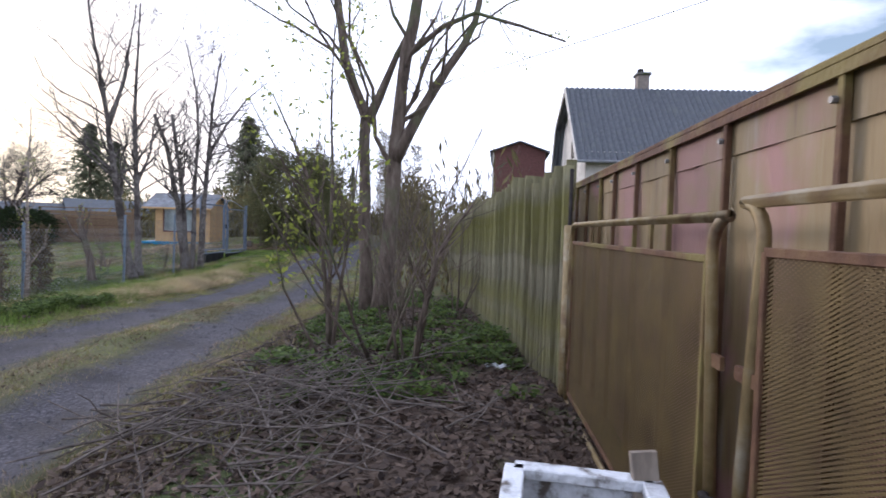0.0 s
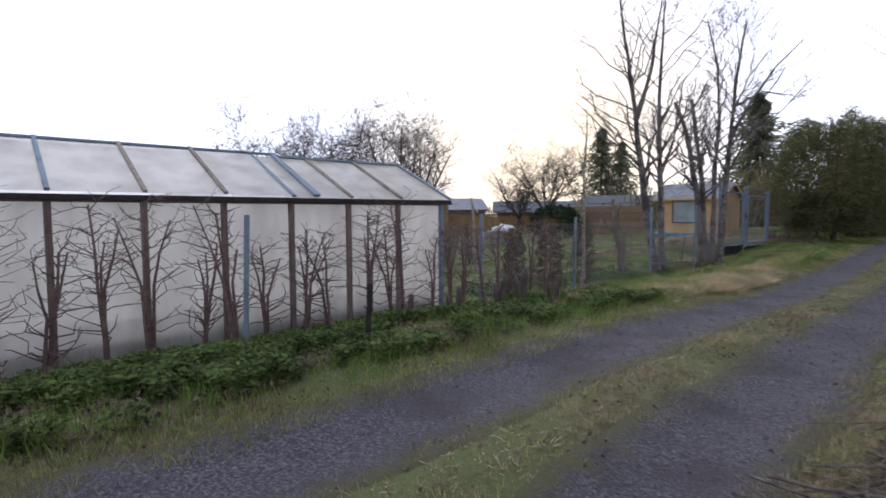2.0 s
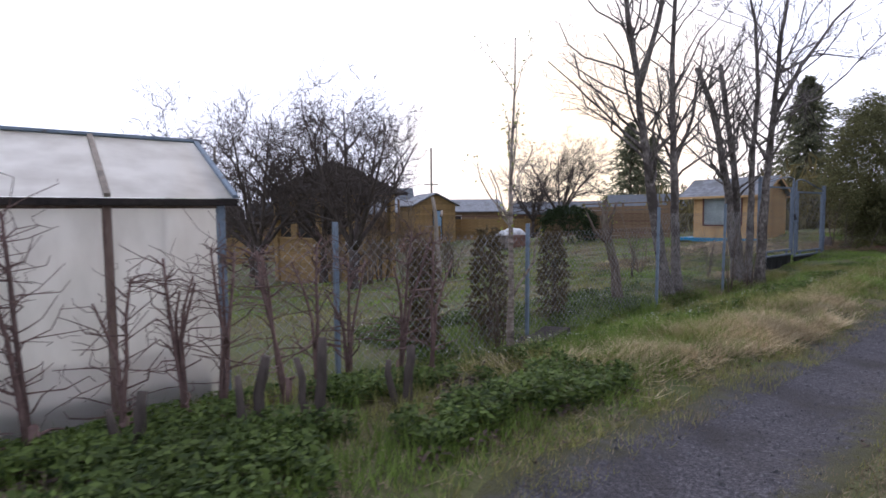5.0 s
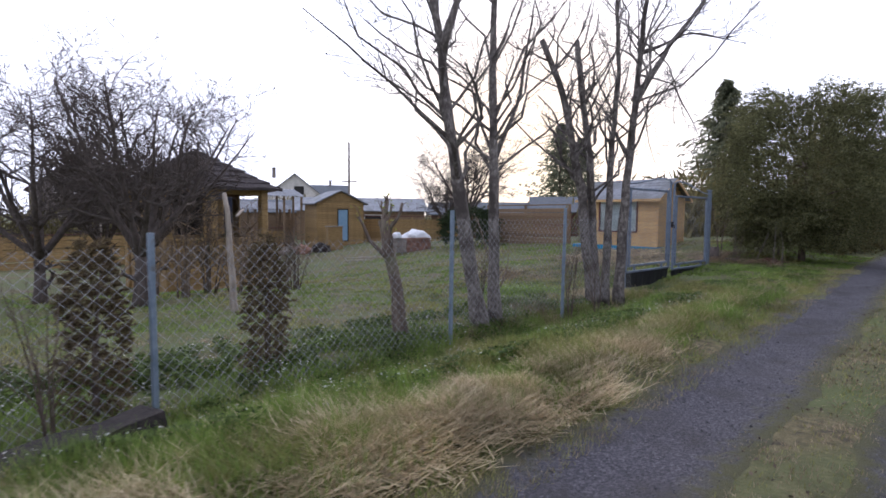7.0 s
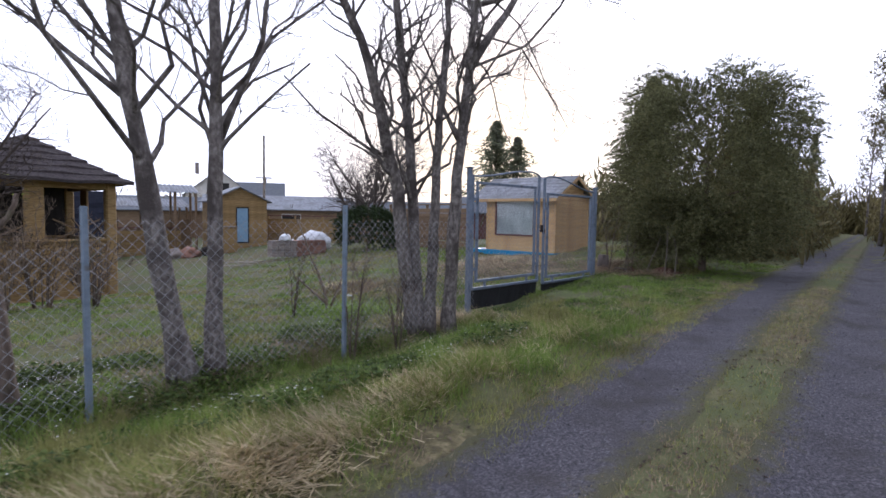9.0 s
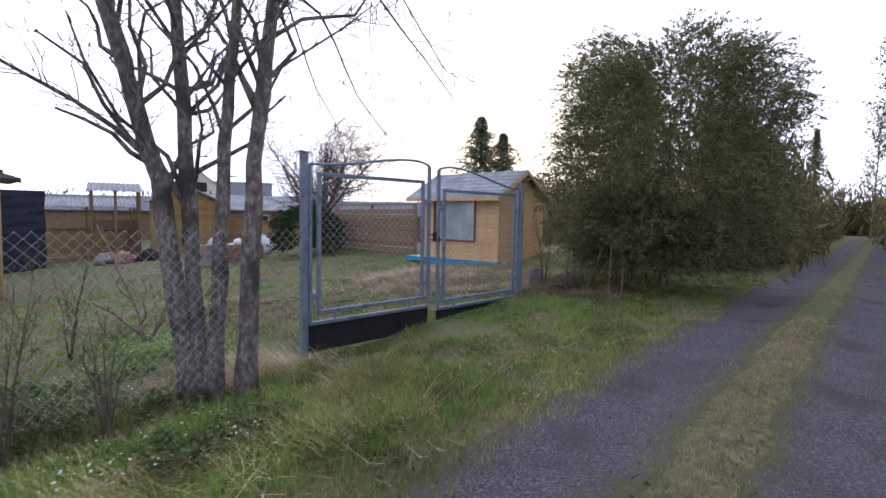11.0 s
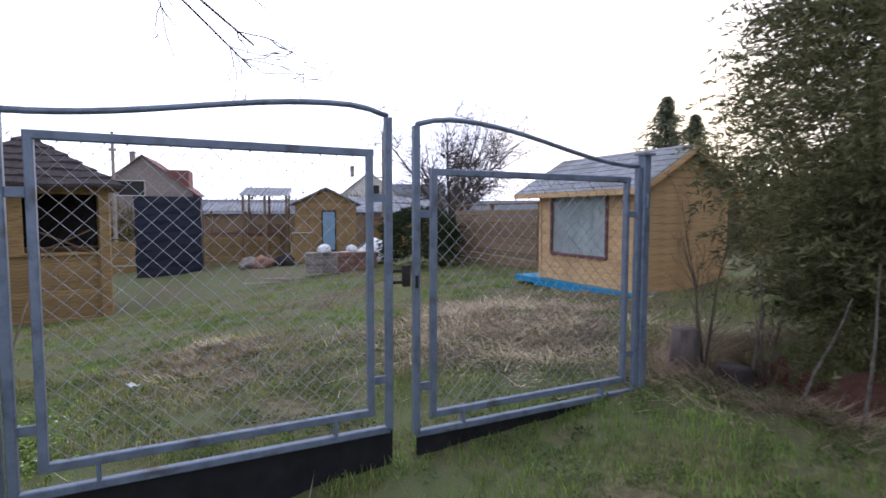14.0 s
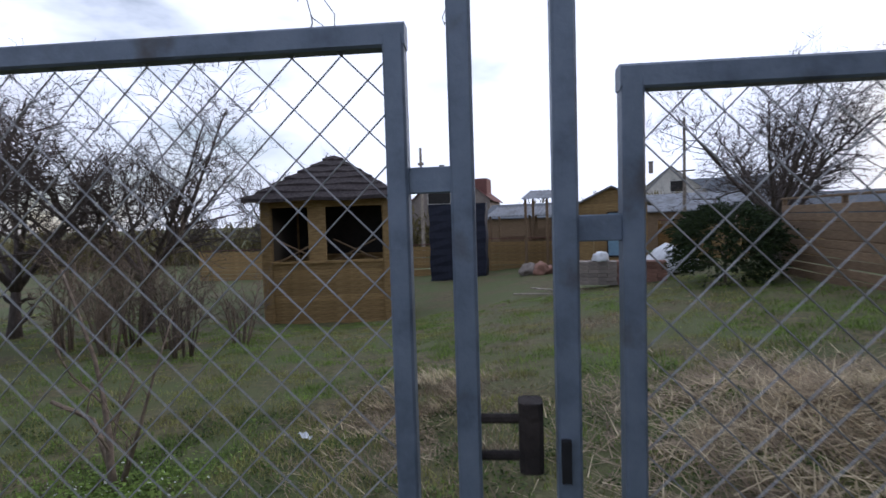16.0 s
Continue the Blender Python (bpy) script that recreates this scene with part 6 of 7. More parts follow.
def spruce(at, h, r, n, seed, label):
    g = empty("spruce_tree", at)
    tagged(g, label, "tree", group="spruces beyond the gardens")
    part("trunk", Build().tube([(0, 0, -0.3), (0, 0, h * 0.98)], [0.022 * h, 0.004 * h], 7), BARK, g)

    def f(r_, n):
        th = r_.uniform(0, 2 * np.pi, n)
        u = r_.uniform(0, 1, n) ** 1.25
        tier = 0.62 + 0.38 * np.cos(u * 47 + th * 1.0 + 2.2 * np.sin(th * 3 + seed))
        rr = r * (1.02 - u) ** 0.8 * tier * (0.25 + 0.75 * r_.uniform(0, 1, n) ** 0.6) * (1 + 0.3 * np.sin(th * 4 + u * 17 + seed) + 0.15 * np.sin(th * 9 - u * 31))
        p = np.stack([np.cos(th) * rr, np.sin(th) * rr, 0.06 * h + u * h * 0.95 - 0.12 * rr], 1)
        return p, np.stack([np.cos(th), np.sin(th), np.full(n, -0.1)], 1)
    part("crown", soup("crown", spray_cloud(n, f, 0.026 * h, seed, 0.35), 4, SPRUCE), None, g)
    return g


spruce((-19.0, 52.0, -0.2), 11.8, 5.2, 15000, 1, "broad dark spruce behind the conifer bush")
spruce((-40.0, 60.5, -0.2), 12.2, 5.4, 11000, 4, "tall dark spruce far off")
spruce((-37.8, 61.5, -0.2), 10.4, 4.6, 9000, 5, "tall dark spruce far off")
spruce((-12.0, 70.0, 0.2), 9.0, 2.0, 4000, 6, "dark spruce far along the lane")

# bare trees far along the lane
for k, (x, y, h) in enumerate(((-4.5, 46, 8.5), (-6.0, 54, 10.0), (-3.6, 58, 9.0), (-14.0, 58, 9.0), (-16.5, 66, 10.0), (-9.0, 80, 11.0))):
    z = float(land(x, y))
    bare_tree("far_birch", (x, y, z), [([(x, y, z - 0.2), (x + 0.1, y, z + h * 0.5), (x + 0.25, y + 0.2, z + h)], 0.1, 0.02)], 2,
              dict(UPRIGHT, n=(4.0, 2.6), rmin=0.012, most=2.2, angle=(20, 45)), BARK_GREY, "slim bare birch far along the lane", leaves=(3, 0.09, FAR_LEAF, 0.2), seed=700 + k)

# far belts of bare shrubs and trees
def far_belt(name, pts, h, depth, n, size, mat, seed, label):
    r_ = np.random.RandomState(seed)
    pts = np.array(pts, dtype=float)
    k = r_.uniform(0, len(pts) - 1.001, n)
    i = k.astype(int)
    c = pts[i] + (pts[i + 1] - pts[i]) * (k - i)[:, None]
    c = c + r_.normal(0, depth, (n, 2))
    prof = 0.45 + 0.55 * np.abs(np.sin(k * 5.3 + seed) * np.cos(k * 13.1)) + 0.2 * np.sin(k * 31)
    u = r_.uniform(0, 1, n)
    z = land(c[:, 0], c[:, 1]) + u * h * prof
    base = np.stack([c[:, 0], c[:, 1], z], 1)
    a = r_.normal(0, 0.5, (n, 3)) + np.array([0, 0, 1.0])
    a /= np.linalg.norm(a, axis=1)[:, None]
    b_ = np.cross(a, r_.normal(0, 1, (n, 3)))
    b_ /= np.linalg.norm(b_, axis=1)[:, None] + 1e-6
    s = size * r_.uniform(0.5, 1.5, (n, 1))
    v = np.stack([base - a * s, base + b_ * s * 0.16, base + a * s, base - b_ * s * 0.16], 1).reshape(-1, 3)
    return tagged(new(name, soup(name, v, 4, mat)), label, "shrubs", kind="stuff")


far_belt("far_shrubs", [(-8.6, 34), (-9.5, 44), (-11.5, 56), (-13, 72)], 4.4, 0.8, 30000, 0.3, FAR_LEAF, 1, "thicket of bare spring shrubs along the lane")
far_belt("far_shrubs", [(-8.3, 32.5), (-8.7, 42), (-9.7, 54), (-11.5, 78)], 3.0, 0.35, 26000, 0.16, FAR_LEAF, 7, "thicket of brown spring shrubs along the lane")
far_belt("far_shrubs", [(-16, 92), (-10, 90), (-5, 84), (-2, 70)], 5.5, 1.0, 16000, 0.4, FAR_LEAF, 8, "shrubs closing the far end of the lane")
far_belt("far_shrubs", [(-2.0, 33), (-3.0, 46), (-5.5, 64), (-7.5, 90)], 4.4, 0.7, 34000, 0.28, FAR_LEAF, 2, "thicket of bare spring shrubs along the lane")
far_belt("far_shrubs", [(-13, 40), (-24, 48), (-38, 58), (-60, 62), (-90, 50)], 3.8, 2.0, 20000, 0.4, FAR_LEAF, 3, "belt of bare trees and shrubs behind the gardens")
far_belt("far_shrubs", [(-62, 40), (-66, 24), (-64, 10), (-60, -6), (-50, -20)], 4.5, 2.0, 20000, 0.4, FAR_LEAF, 4, "belt of bare trees and shrubs behind the gardens")
far_belt("far_shrubs", [(0.6, 12), (1.5, 20), (2.5, 30), (4, 45)], 3.0, 1.0, 10000, 0.18, FAR_LEAF, 5, "bare thicket behind the picket fence")


# ---------------------------------------------------------------- grass, straw, leaves, stones
def blades(name, x, y, h, lean, width, mat, seed, label, category="grass", lift=0.0, flow=None):
    r_ = np.random.RandomState(seed)
    n = len(x)
    z = land(x, y) + lift
    th = r_.uniform(0, 2 * np.pi, n) if flow is None else flow + 1.6 * (vnoise(x, y, 0.7, seed) - 0.5) * 2 + r_.normal(0, 0.8, n)
    a = th + np.pi / 2 + r_.normal(0, 0.5, n)
    dx, dy = np.cos(a) * width / 2, np.sin(a) * width / 2
    ll = h * lean * (r_.uniform(0.3, 1.3, n) if flow is None else r_.uniform(0.8, 1.08, n))
    base = np.stack([x, y, z - 0.01], 1)
    side = np.stack([dx, dy, np.zeros(n)], 1)
    tip = base + np.stack([np.cos(th) * ll, np.sin(th) * ll, np.sqrt(np.maximum(h * h - ll * ll, (0.15 * h) ** 2))], 1)
    v = np.stack([base - side, base + side, tip], 1).reshape(-1, 3)
    return tagged(new(name, soup(name, v, 3, mat)), label, category, kind="stuff")


G = np.random.RandomState(77)


def scatter(n, x0, x1, y0, y1):
    return G.uniform(x0, x1, n), G.uniform(y0, y1, n)


def keep(x, y, mask):
    return x[mask], y[mask]


# verge and lane strip
x, y = scatter(620000, -9.2, 1.0, -2.5, 32)
u = x - lane_left(y)
p = np.where(u < -0.05 - 0.15 * wob(x, y, 3), 1.0, 0.0) * np.where(u < -3.4, 0.35, 1.0)
p = np.where((u > 1.0) & (u < 1.62), 0.14 * (wob(x, y, 2.4, 7.0) > -0.5), p)
p = np.where((u > 2.4) & (u < 3.4), 0.55 * (wob(x, y, 2.0, 3.0) > -0.4), p)
p = np.where(u > 3.4, 0.07 * (wob(x, y, 2.6, 1.0) > 0.1), p)
p = p * np.where(y > 22, 0.8, 1.0)
p = p * np.where((y < 9) & (u < -0.7), 0.22, 1.0)
sel = G.uniform(0, 1, len(x)) < p * np.clip((clumps(x, y, 5) - 0.33) * 5, 0.08, 1)
x, y = keep(x, y, sel)
u = x - lane_left(y)
lush = (u < -0.1) & (wob(x, y, 0.8, 6.0) > -0.35)
hh_ = np.where(u < -0.3, G.uniform(0.05, 0.17, len(x)), G.uniform(0.02, 0.07, len(x)))
hh_ = np.where((u < -1.4) & (y < 19), hh_ * 1.5, hh_)
hh_ = np.where((y > 20.5) & (u < -0.3), hh_ * 0.6, hh_) * (0.55 + 1.1 * clumps(x, y, 5))
for nm, mk, mt in (("verge_grass", ~lush, GRASS), ("verge_grass", lush, GRASS_LUSH)):
    blades(nm, x[mk], y[mk], hh_[mk], 0.55, np.full(mk.sum(), 0.0095), mt, 3, "rough spring grass along the lane and ditch")
# dense short growth beside and between the wheel tracks
for n_, u0, u1, y0, y1, lo, hi, mt, sd in ((42000, 0.84, 1.8, -1, 26, 0.012, 0.05, GRASS, 51), (60000, 0.86, 1.78, -1, 26, 0.02, 0.06, STRAW_BROWN, 52), (120000, -1.3, 0.26, -1, 26, 0.03, 0.11, GRASS, 53),
                                          (50000, -0.9, 0.24, -1, 26, 0.03, 0.1, STRAW_BROWN, 54), (50000, 2.25, 3.1, -1, 14, 0.02, 0.08, STRAW_BROWN, 55), (40000, 2.3, 3.2, -1, 14, 0.02, 0.07, GRASS, 56)):
    y = G.uniform(y0, y1, n_)
    x = lane_left(y) + G.uniform(u0, u1, n_)
    x, y = keep(x, y, clumps(x, y, sd) + G.uniform(-0.12, 0.12, n_) > 0.5)
    blades("short_grass", x, y, G.uniform(lo, hi, len(x)), 0.75, np.full(len(x), 0.007), mt, sd, "short worn grass beside the wheel tracks")
for n_, mt, sd in ((50000, GRASS, 61), (22000, STRAW, 62), (20000, GRASS_LUSH, 63)):
    y = G.uniform(8, 20.3, n_)
    x = lane_left(y) + G.uniform(-3.3, -0.55, n_)
    x, y = keep(x, y, clumps(x, y, sd) > 0.47)
    blades("tussock_grass", x, y, G.uniform(0.12, 0.36, len(x)), 0.86, np.full(len(x), 0.008), mt, sd, "long drooping tussock grass on the ditch bank", flow=-1.2)
# yard turf
x, y = scatter(560000, -26, -9.0, 7, 31)
d_ = np.hypot(x + 8.5, y - 22)
sel = (G.uniform(0, 1, len(x)) < np.clip(1.5 - d_ / 11, 0.42, 1) * np.clip((clumps(x, y, 8) - 0.36) * 5, 0.06, 1)) & (x < lane_left(y) - 3.1)
x, y = keep(x, y, sel)
kind_ = 0.25 + 2.6 * (vnoise(x, y, 1.6, 31) - 0.5) + 1.4 * (vnoise(x, y, 0.5, 32) - 0.5) + G.normal(0, 0.22, len(x))
for nm, mk, mt in (("yard_grass", (kind_ > -0.75) & (kind_ < 0.2), GRASS), ("yard_grass", kind_ >= 0.2, GRASS_LUSH), ("yard_grass", kind_ <= -0.75, STRAW_BROWN)):
    blades(nm, x[mk], y[mk], G.uniform(0.03, 0.1, mk.sum()) * (0.4 + 1.2 * clumps(x[mk], y[mk], 8)), 0.75, np.full(mk.sum(), 0.013), mt, 4, "short mossy yard grass behind the gate")
# dry straw
def straw(n, cx, cy, sx, sy, lo, hi, mat, seed, label, lift=0.03, width=0.01, cond=None, flow=-0.9):
    x, y = cx + G.normal(0, sx, n), cy + G.normal(0, sy, n)
    if cond is not None:
        x, y = keep(x, y, cond(x, y))
    x, y = keep(x, y, clumps(x, y, seed) > 0.43)
    lean = 0.96 if flow is not None else 1.06
    flow = flow if flow is not None else G.uniform(0, 6.28, len(x))
    blades("dead_grass", x, y, G.uniform(lo, hi, len(x)), lean, np.full(len(x), width), mat, seed, label, "grass", lift, flow)


def off_lane(x, y):
    return x < lane_left(y) - 0.05


for k, (cx, cy, sx, sy, n) in enumerate(((-5.75, 10.7, 0.3, 1.1, 13000), (-5.85, 12.6, 0.32, 0.75, 13000), (-6.0, 14.6, 0.2, 0.5, 3000), (-6.6, 16.6, 0.3, 0.9, 2500), (-6.4, 20.5, 0.6, 1.2, 500))):
    straw(n, cx, cy, sx, sy, 0.09, 0.3, STRAW, 20 + k, "pale dry straw matted on the verge mound", width=0.011, cond=off_lane)
straw(34000, -12.4, 25.7, 1.0, 0.95, 0.12, 0.34, STRAW_BROWN, 30, "brown matted dead grass in front of the cabin", 0.02, 0.011, flow=None)
straw(3600, -12.2, 25.6, 1.0, 0.9, 0.16, 0.5, STRAW, 39, "pale beige straw matted in front of the cabin", 0.06, 0.013, flow=None)
straw(1500, -10.8, 25.3, 0.5, 0.45, 0.12, 0.32, STRAW, 40, "pale beige straw matted inside the gate", 0.03, 0.011, flow=None)
straw(2200, -14.2, 21.6, 0.7, 0.4, 0.08, 0.24, STRAW, 41, "pale dead grass in the yard", 0.02, 0.013)
straw(9000, -14.0, 21.9, 0.9, 0.55, 0.08, 0.22, STRAW_BROWN, 31, "brown matted dead grass in the yard", 0.01)
straw(6000, -9.4, 20.0, 0.35, 0.35, 0.12, 0.4, STRAW, 32, "pale tufts of dead grass round the gate post", 0.02)
straw(2600, -8.5, 25.55, 0.7, 0.2, 0.12, 0.4, STRAW_BROWN, 38, "dead grass hanging into the hollow", 0.02)
straw(9000, -9.2, 26.2, 0.6, 0.5, 0.1, 0.35, STRAW_BROWN, 33, "dead grass round the hollow by the gate", 0.02)
straw(9000, -8.9, 16.8, 0.4, 1.4, 0.15, 0.45, STRAW_BROWN, 34, "dead grass tufts along the fence", 0.02)
straw(14000, -2.0, 3.6, 0.3, 2.2, 0.03, 0.12, STRAW_BROWN, 35, "dead grass at the edge of the bank", 0.01, cond=lambda x, y: x > lane_left(y) + 2.4)
straw(14000, -3.4, 9.0, 0.4, 6.0, 0.03, 0.08, STRAW_BROWN, 36, "dead grass between the wheel tracks", 0.01, cond=lambda x, y: (x > lane_left(y) + 1.0) & (x < lane_left(y) + 1.65))


# leafy weeds
def leaves_on_ground(name, x, y, size, up, mat, seed, label, category):
    r_ = np.random.RandomState(seed)
    n = len(x)
    z = land(x, y) + up * r_.uniform(0.1, 1, n)
    c = np.stack([x, y, z], 1)
    a = r_.normal(0, 1, (n, 3)) * np.array([1, 1, 0.35])
    a /= np.linalg.norm(a, axis=1)[:, None]
    b_ = np.cross(a, np.array([0, 0, 1.0]) + r_.normal(0, 0.45, (n, 3)))
    b_ /= np.linalg.norm(b_, axis=1)[:, None] + 1e-6
    s = size * r_.uniform(0.5, 1.4, (n, 1))
    v = np.stack([c - a * s, c + b_ * s * 0.5, c + a * s, c - b_ * s * 0.5], 1).reshape(-1, 3)
    return tagged(new(name, soup(name, v, 4, mat)), label, category, kind="stuff")


x, y = scatter(190000, -7.6, -4.4, -2, 8.8)
u = x - lane_left(y)
x, y = keep(x, y, (u < -0.35) & (clumps(x, y, 71) - 0.1 * smooth01(-0.9, -0.3, u) > 0.43))
leaves_on_ground("ground_weeds", x, y, 0.026, 0.17, WEED, 5, "low green leafy weeds before the greenhouse", "weeds")
x, y = scatter(150000, -10.4, -6.7, 8.5, 19)
x, y = keep(x, y, clumps(x, y, 72) > 0.5)
leaves_on_ground("ground_weeds", x, y, 0.026, 0.16, WEED, 6, "low green leafy weeds in the ditch", "weeds")
x, y = scatter(30000, -1.6, 0.7, 3.5, 11)
x, y = keep(x, y, clumps(x, y, 73) > 0.52)
leaves_on_ground("ground_weeds", x, y, 0.03, 0.12, WEED, 7, "green leafy weeds under the picket fence", "weeds")
x, y = scatter(60000, -9.2, -5.0, 17.5, 26.5)
u = x - lane_left(y)
x, y = keep(x, y, (u < -0.15) & (clumps(x, y, 74) > 0.56))
leaves_on_ground("ground_weeds", x, y, 0.016, 0.07, WEED, 11, "small green herbs in the grass before the gate", "weeds")
x, y = scatter(50000, -15, -9.4, 17, 25)
x, y = keep(x, y, clumps(x, y, 75) > 0.58)
leaves_on_ground("ground_weeds", x, y, 0.018, 0.06, WEED, 12, "small green herbs in the yard grass", "weeds")
x, y = -11.6 + G.normal(0, 0.55, 5000), 19.6 + G.normal(0, 0.4, 5000)
leaves_on_ground("ground_weeds", x, y, 0.022, 0.16, GRASS_LUSH, 15, "bright green leafy weeds inside the gate", "weeds")
x, y = -11.6 + G.normal(0, 0.5, 260), 19.6 + G.normal(0, 0.35, 260)
leaves_on_ground("small_flowers", x, y, 0.014, 0.2, PETAL, 16, "tiny white flowers inside the gate", "flowers")
x, y = scatter(26000, -6.4, -2.0, -1, 26)
u = x - lane_left(y)
x, y = keep(x, y, (((u > 0.95) & (u < 1.7)) | (u < 0.1) | (u > 2.35)) & (clumps(x, y, 76) > 0.5))
leaves_on_ground("fallen_leaves", x, y, 0.016, 0.03, DEAD_LEAF, 13, "brown leaf scraps on the lane verge", "leaves")
x, y = scatter(42000, -1.9, 0.85, 0.2, 9)
leaves_on_ground("fallen_leaves", x, y, 0.028, 0.035, DEAD_LEAF, 8, "brown fallen leaves on the bank", "leaves")
x, y = scatter(26000, -7.6, -4.4, -2, 8.5)
x, y = keep(x, y, (x < lane_left(y) - 0.3) & (clumps(x, y, 78) > 0.5))
leaves_on_ground("fallen_leaves", x, y, 0.024, 0.08, DEAD_LEAF, 14, "brown dead leaves among the verge weeds", "leaves")
x, y = scatter(9000, -10.5, -6.6, 8, 18.5)
x, y = keep(x, y, clumps(x, y, 79) > 0.52)
leaves_on_ground("small_flowers", x, y, 0.012, 0.22, PETAL, 9, "tiny white flowers among the ditch weeds", "flowers")

straw(9000, -5.6, 4.5, 0.5, 3.4, 0.04, 0.14, STRAW_BROWN, 37, "dead grass among the verge weeds", 0.01, cond=off_lane, flow=None)
# brush pile on the bank
rng.seed(71)
for k in range(130):
    a = rng.uniform(-0.9, 1.3) if k % 2 else rng.uniform(0, 3.14)
    ln = rng.uniform(0.4, 1.5)
    cx, cy = rng.gauss(-0.95, 0.5), rng.gauss(3.25, 0.6)
    if cx < float(lane_left(cy)) + 2.6:
        continue
    z = float(land(cx, cy)) + 0.03 + 0.22 * rng.random() * math.exp(-((cx + 0.9) ** 2 + (cy - 3.3) ** 2))
    dx, dy = math.cos(a) * ln / 2, math.sin(a) * ln / 2
    tl = rng.uniform(-0.06, 0.2)
    r_ = rng.uniform(0.003, 0.009)
    pa, pb = Vector((-dx, -dy, -tl * 0.3)), Vector((dx, dy, tl))
    b = Build().tube(bend(pa, pb, 6, 0.025 * ln), [r_ * (1 - 0.1 * i) for i in range(7)], 5)
    for q in range(rng.choice((0, 1, 2, 3))):
        t = rng.uniform(0.3, 0.9)
        p0 = pa.lerp(pb, t)
        e = p0 + Vector((rng.gauss(0, 0.16), rng.gauss(0, 0.16), rng.uniform(0.0, 0.22)))
        b.tube(bend(p0, e, 3, 0.015), [r_ * 0.55, r_ * 0.45, r_ * 0.35, r_ * 0.2], 4)
    ob = part("stick", b, DRY_STICK)
    ob.matrix_world = pose(cx, cy, z + tl * 0.3)
    tagged(ob, "dry bare stick on the brush pile", "stick", group="sticks of the brush pile")

# gravel stones
x, y = scatter(60000, -6.6, -1.6, -1, 27)
u = x - lane_left(y)
x, y = keep(x, y, ((u > 0.02) & (u < 1.0)) | ((u > 1.62) & (u < 2.36)))
n = len(x)
r_ = G.uniform(0.003, 0.014, n) * (0.7 + 0.8 * (G.uniform(0, 1, n) > 0.93))
z = land(x, y) + 0.016 + r_ * 0.3
tet = np.array([(1, 0, -0.4), (-0.5, 0.87, -0.4), (-0.5, -0.87, -0.4), (0.1, 0.05, 0.6)])
ang = G.uniform(0, 6.28, n)
ca, sa = np.cos(ang), np.sin(ang)
pts = np.stack([np.stack([x + r_ * (ca * t[0] - sa * t[1]) * 1.2, y + r_ * (sa * t[0] + ca * t[1]), z + r_ * t[2]], 1) for t in tet], 1)
v = np.concatenate([pts[:, [0, 1, 3]], pts[:, [1, 2, 3]], pts[:, [2, 0, 3]]], 1).reshape(-1, 3)
tagged(new("gravel_stones", soup("gravel_stones", v, 3, STONE)), "loose grey gravel stones on the wheel tracks", "gravel", kind="stuff")

# crate, slab, paper and other litter
cr8 = empty("crate", (0.22, 1.46, 0.3), -8)
tagged(cr8, "weathered white-painted wooden frame stool by the gate", "crate")
for a, c in (((0, 0), (0.36, -0.02)), ((0.36, -0.02), (0.34, -0.42)), ((0.34, -0.42), (-0.02, -0.4)), ((-0.02, -0.4), (0, 0))):
    part("top_rail", Build().beam((*a, 0.535), (*c, 0.535), 0.055, 0.03), WHITE_PEEL, cr8)
    part("side_rail", Build().beam((*a, 0.48), (*c, 0.48), 0.022, 0.07), WHITE_PEEL, cr8)
for x, y in ((0, 0), (0.36, -0.02), (0.34, -0.42), (-0.02, -0.4)):
    part("leg", Build().beam((x, y, -0.1), (x, y, 0.52), 0.05, 0.05), WHITE_PEEL, cr8)
pr = part("loose_board", Build().beam((0, 0, -0.3), (-0.05, 0.1, 0.32), 0.07, 0.022), WOOD_GREY)
pr.matrix_world = pose(0.60, 1.30, 0.6)
tagged(pr, "grey weathered board leaning on the crate", "board")
for k, (x, y, s, a) in enumerate(((0.48, 4.44, 0.16, 20), (-13.28, 20.75, 0.12, 50))):
    b = Build()
    for j in range(4):
        for i in range(5):
            b.v.append((s * (i / 4 - 0.5) * 1.4, s * (j / 3 - 0.5) * 0.6, 0.012 + 0.02 * math.sin(i * 2.1 + j * 1.7)))
    b.f = [(j * 5 + i, j * 5 + i + 1, (j + 1) * 5 + i + 1, (j + 1) * 5 + i) for j in range(3) for i in range(4)]
    ob = part("paper_scrap", b, PAPER)
    ob.matrix_world = pose(x, y, float(land(x, y)) + 0.015, 4, 3, a)
    tagged(ob, "crumpled pale scrap of paper on the ground", "litter")
b = Build()
for i in range(7):
    t = i / 6
    b.v += [(-0.22 + 0.03 * math.sin(i * 2), -0.9 + 1.8 * t, -0.15), (0.2 + 0.03 * math.sin(i * 3), -0.9 + 1.8 * t, -0.15), (0.18 + 0.02 * math.sin(i * 5), -0.9 + 1.8 * t, 0.07 + 0.02 * math.sin(i * 1.4)), (-0.2, -0.9 + 1.8 * t, 0.1 + 0.02 * math.sin(i * 2.2))]
for i in range(6):
    o = 4 * i
    b.f += [(o + k, o + (k + 1) % 4, o + 4 + (k + 1) % 4, o + 4 + k) for k in range(4)]
b.f += [(3, 2, 1, 0), (24, 25, 26, 27)]
sl = part("rotten_beam", b, CHAR)
sl.matrix_world = pose(-7.2, 9.35, float(land(-7.2, 9.35)) + 0.12, 3, -8, 14)
tagged(sl, "dark rotten beam lying across the ditch", "beam")
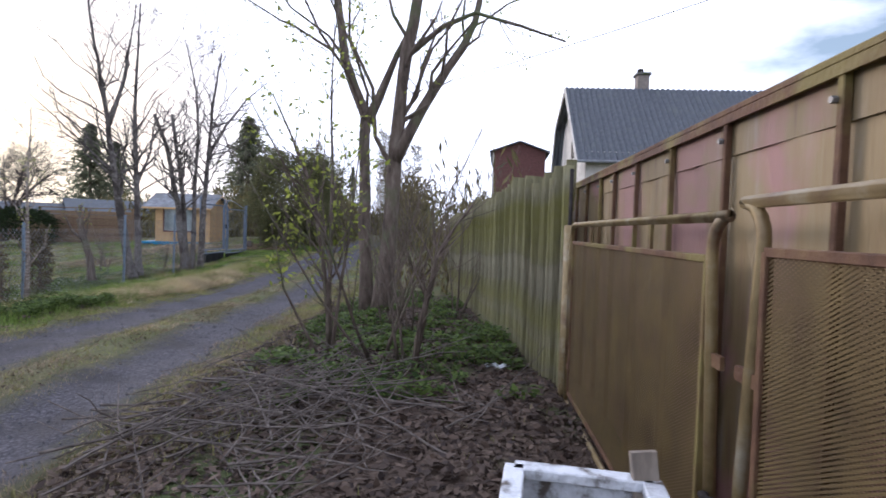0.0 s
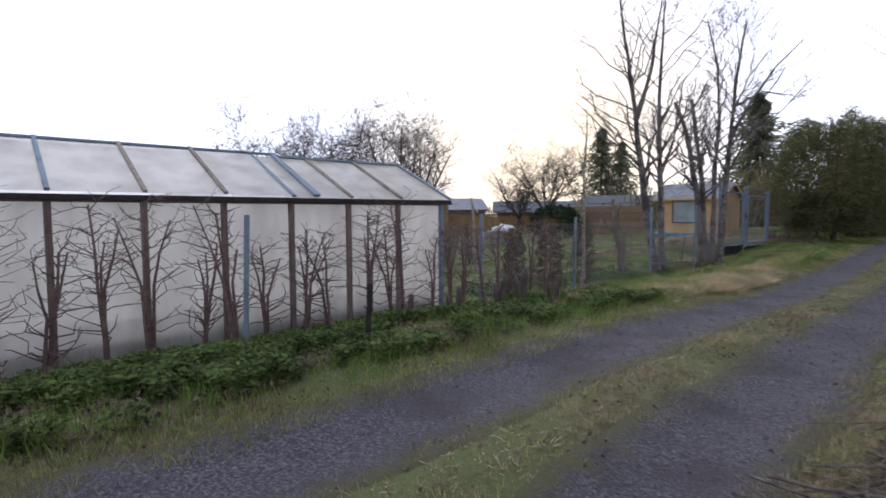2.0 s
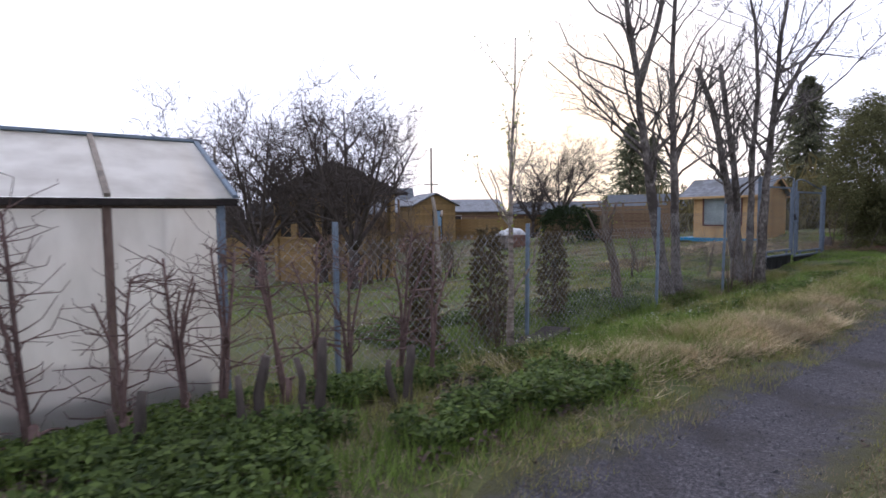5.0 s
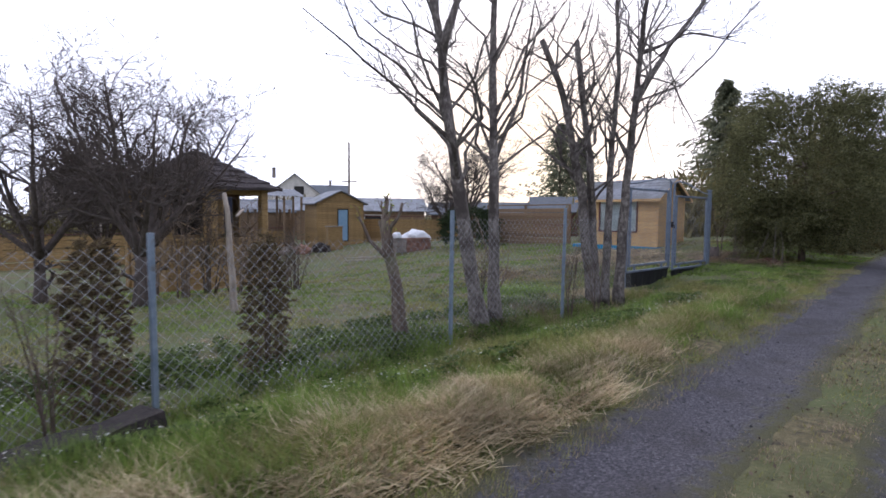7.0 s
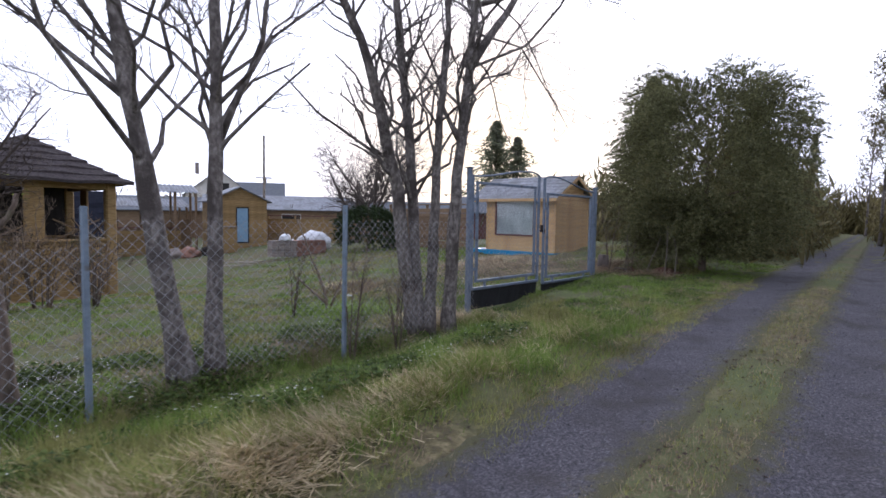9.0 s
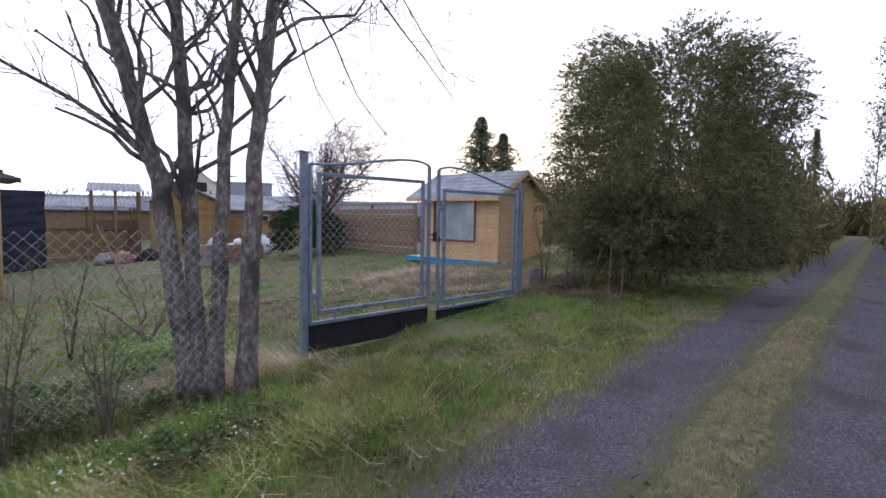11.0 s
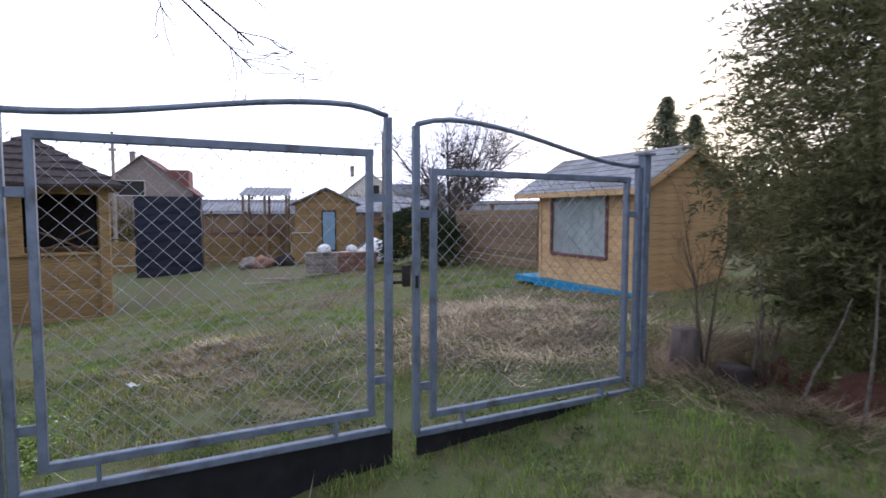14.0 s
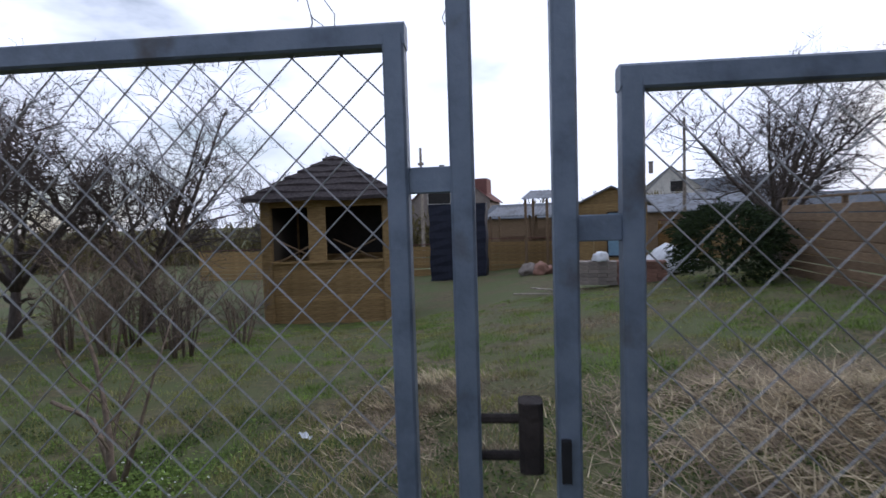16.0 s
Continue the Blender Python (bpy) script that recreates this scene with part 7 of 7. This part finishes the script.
for k, (x, y, r_, h) in enumerate(((-9.35, 25.75, 0.14, 0.42), (-9.0, 26.0, 0.17, 0.3))):
    sp = part("tree_stump", Build().tube([(0, 0, -0.2), (0, 0, h * 0.4), (0.01, 0, h)], [r_ * 1.15, r_, r_ * 0.95], 12), (BARK_DARK, CHAR)[k], smooth=True)
    sp.matrix_world = pose(x, y, float(land(x, y)))
    tagged(sp, ("dark sawn stump beside the gate", "charred black stump beside the gate")[k], "stump")
b = Build()
for j in range(15):
    for i in range(19):
        x, y = -9.25 + 1.5 * i / 18, 25.8 + 1.2 * j / 14
        rim = 0 < i < 18 and 0 < j < 14
        b.v.append((x, y, float(land(x, y)) + (0.012 + 0.03 * math.sin(i * 2.3 + j * 1.7) if rim else -0.12)))
b.f = [(j * 19 + i, j * 19 + i + 1, (j + 1) * 19 + i + 1, (j + 1) * 19 + i) for j in range(14) for i in range(18)]
tagged(part("bare_earth", b, RUST_SOIL), "rust-red bare earth of a dug pit beside the gate", "earth", kind="structure")
for k, (x, y, r_, ln, a) in enumerate(((-8.75, 26.55, 0.09, 0.5, 20), (-8.25, 26.5, 0.07, 0.6, -35), (-8.55, 26.25, 0.05, 0.7, 70), (-8.0, 26.35, 0.06, 0.5, 10))):
    rng.seed(520 + k)
    ob = part("rotten_log", Build().tube(bend((-ln / 2, 0, 0), (ln / 2, 0, 0.12), 5, 0.02), [r_, r_ * 1.05, r_, r_ * 0.95, r_ * 0.9, r_ * 0.8], 9), (WOOD_BROWN, CHAR, BARK_GREY, CHAR)[k])
    ob.matrix_world = pose(x, y, float(land(x, y)) + r_ * 0.7, 0, 0, a)
    tagged(ob, "rotten log end lying in the dug pit", "log", group="logs in the pit")
lump("rusty_earth", (-8.15, 26.75, 0.05), (0.45, 0.3, 0.26), RUST_SOIL, 4.4, "rust-red earth in a dug hollow by the bush", "earth", 0.4)
for k, (x, y, dx, h) in enumerate(((-8.25, 25.6, 0.35, 0.9), (-7.8, 25.7, 0.02, 1.2), (-7.6, 25.9, -0.1, 0.9), (-9.0, 26.3, 0.0, 1.5))):
    rng.seed(500 + k)
    ob = part("dry_stem", Build().tube(bend((0, 0, -0.1), (dx, 0.1, h), 5, 0.03), [0.014, 0.013, 0.012, 0.01, 0.008, 0.006], 5), DRY_STICK)
    ob.matrix_world = pose(x, y, float(land(x, y)))
    tagged(ob, "dry leaning stem by the hollow", "stem", group="stems by the hollow")
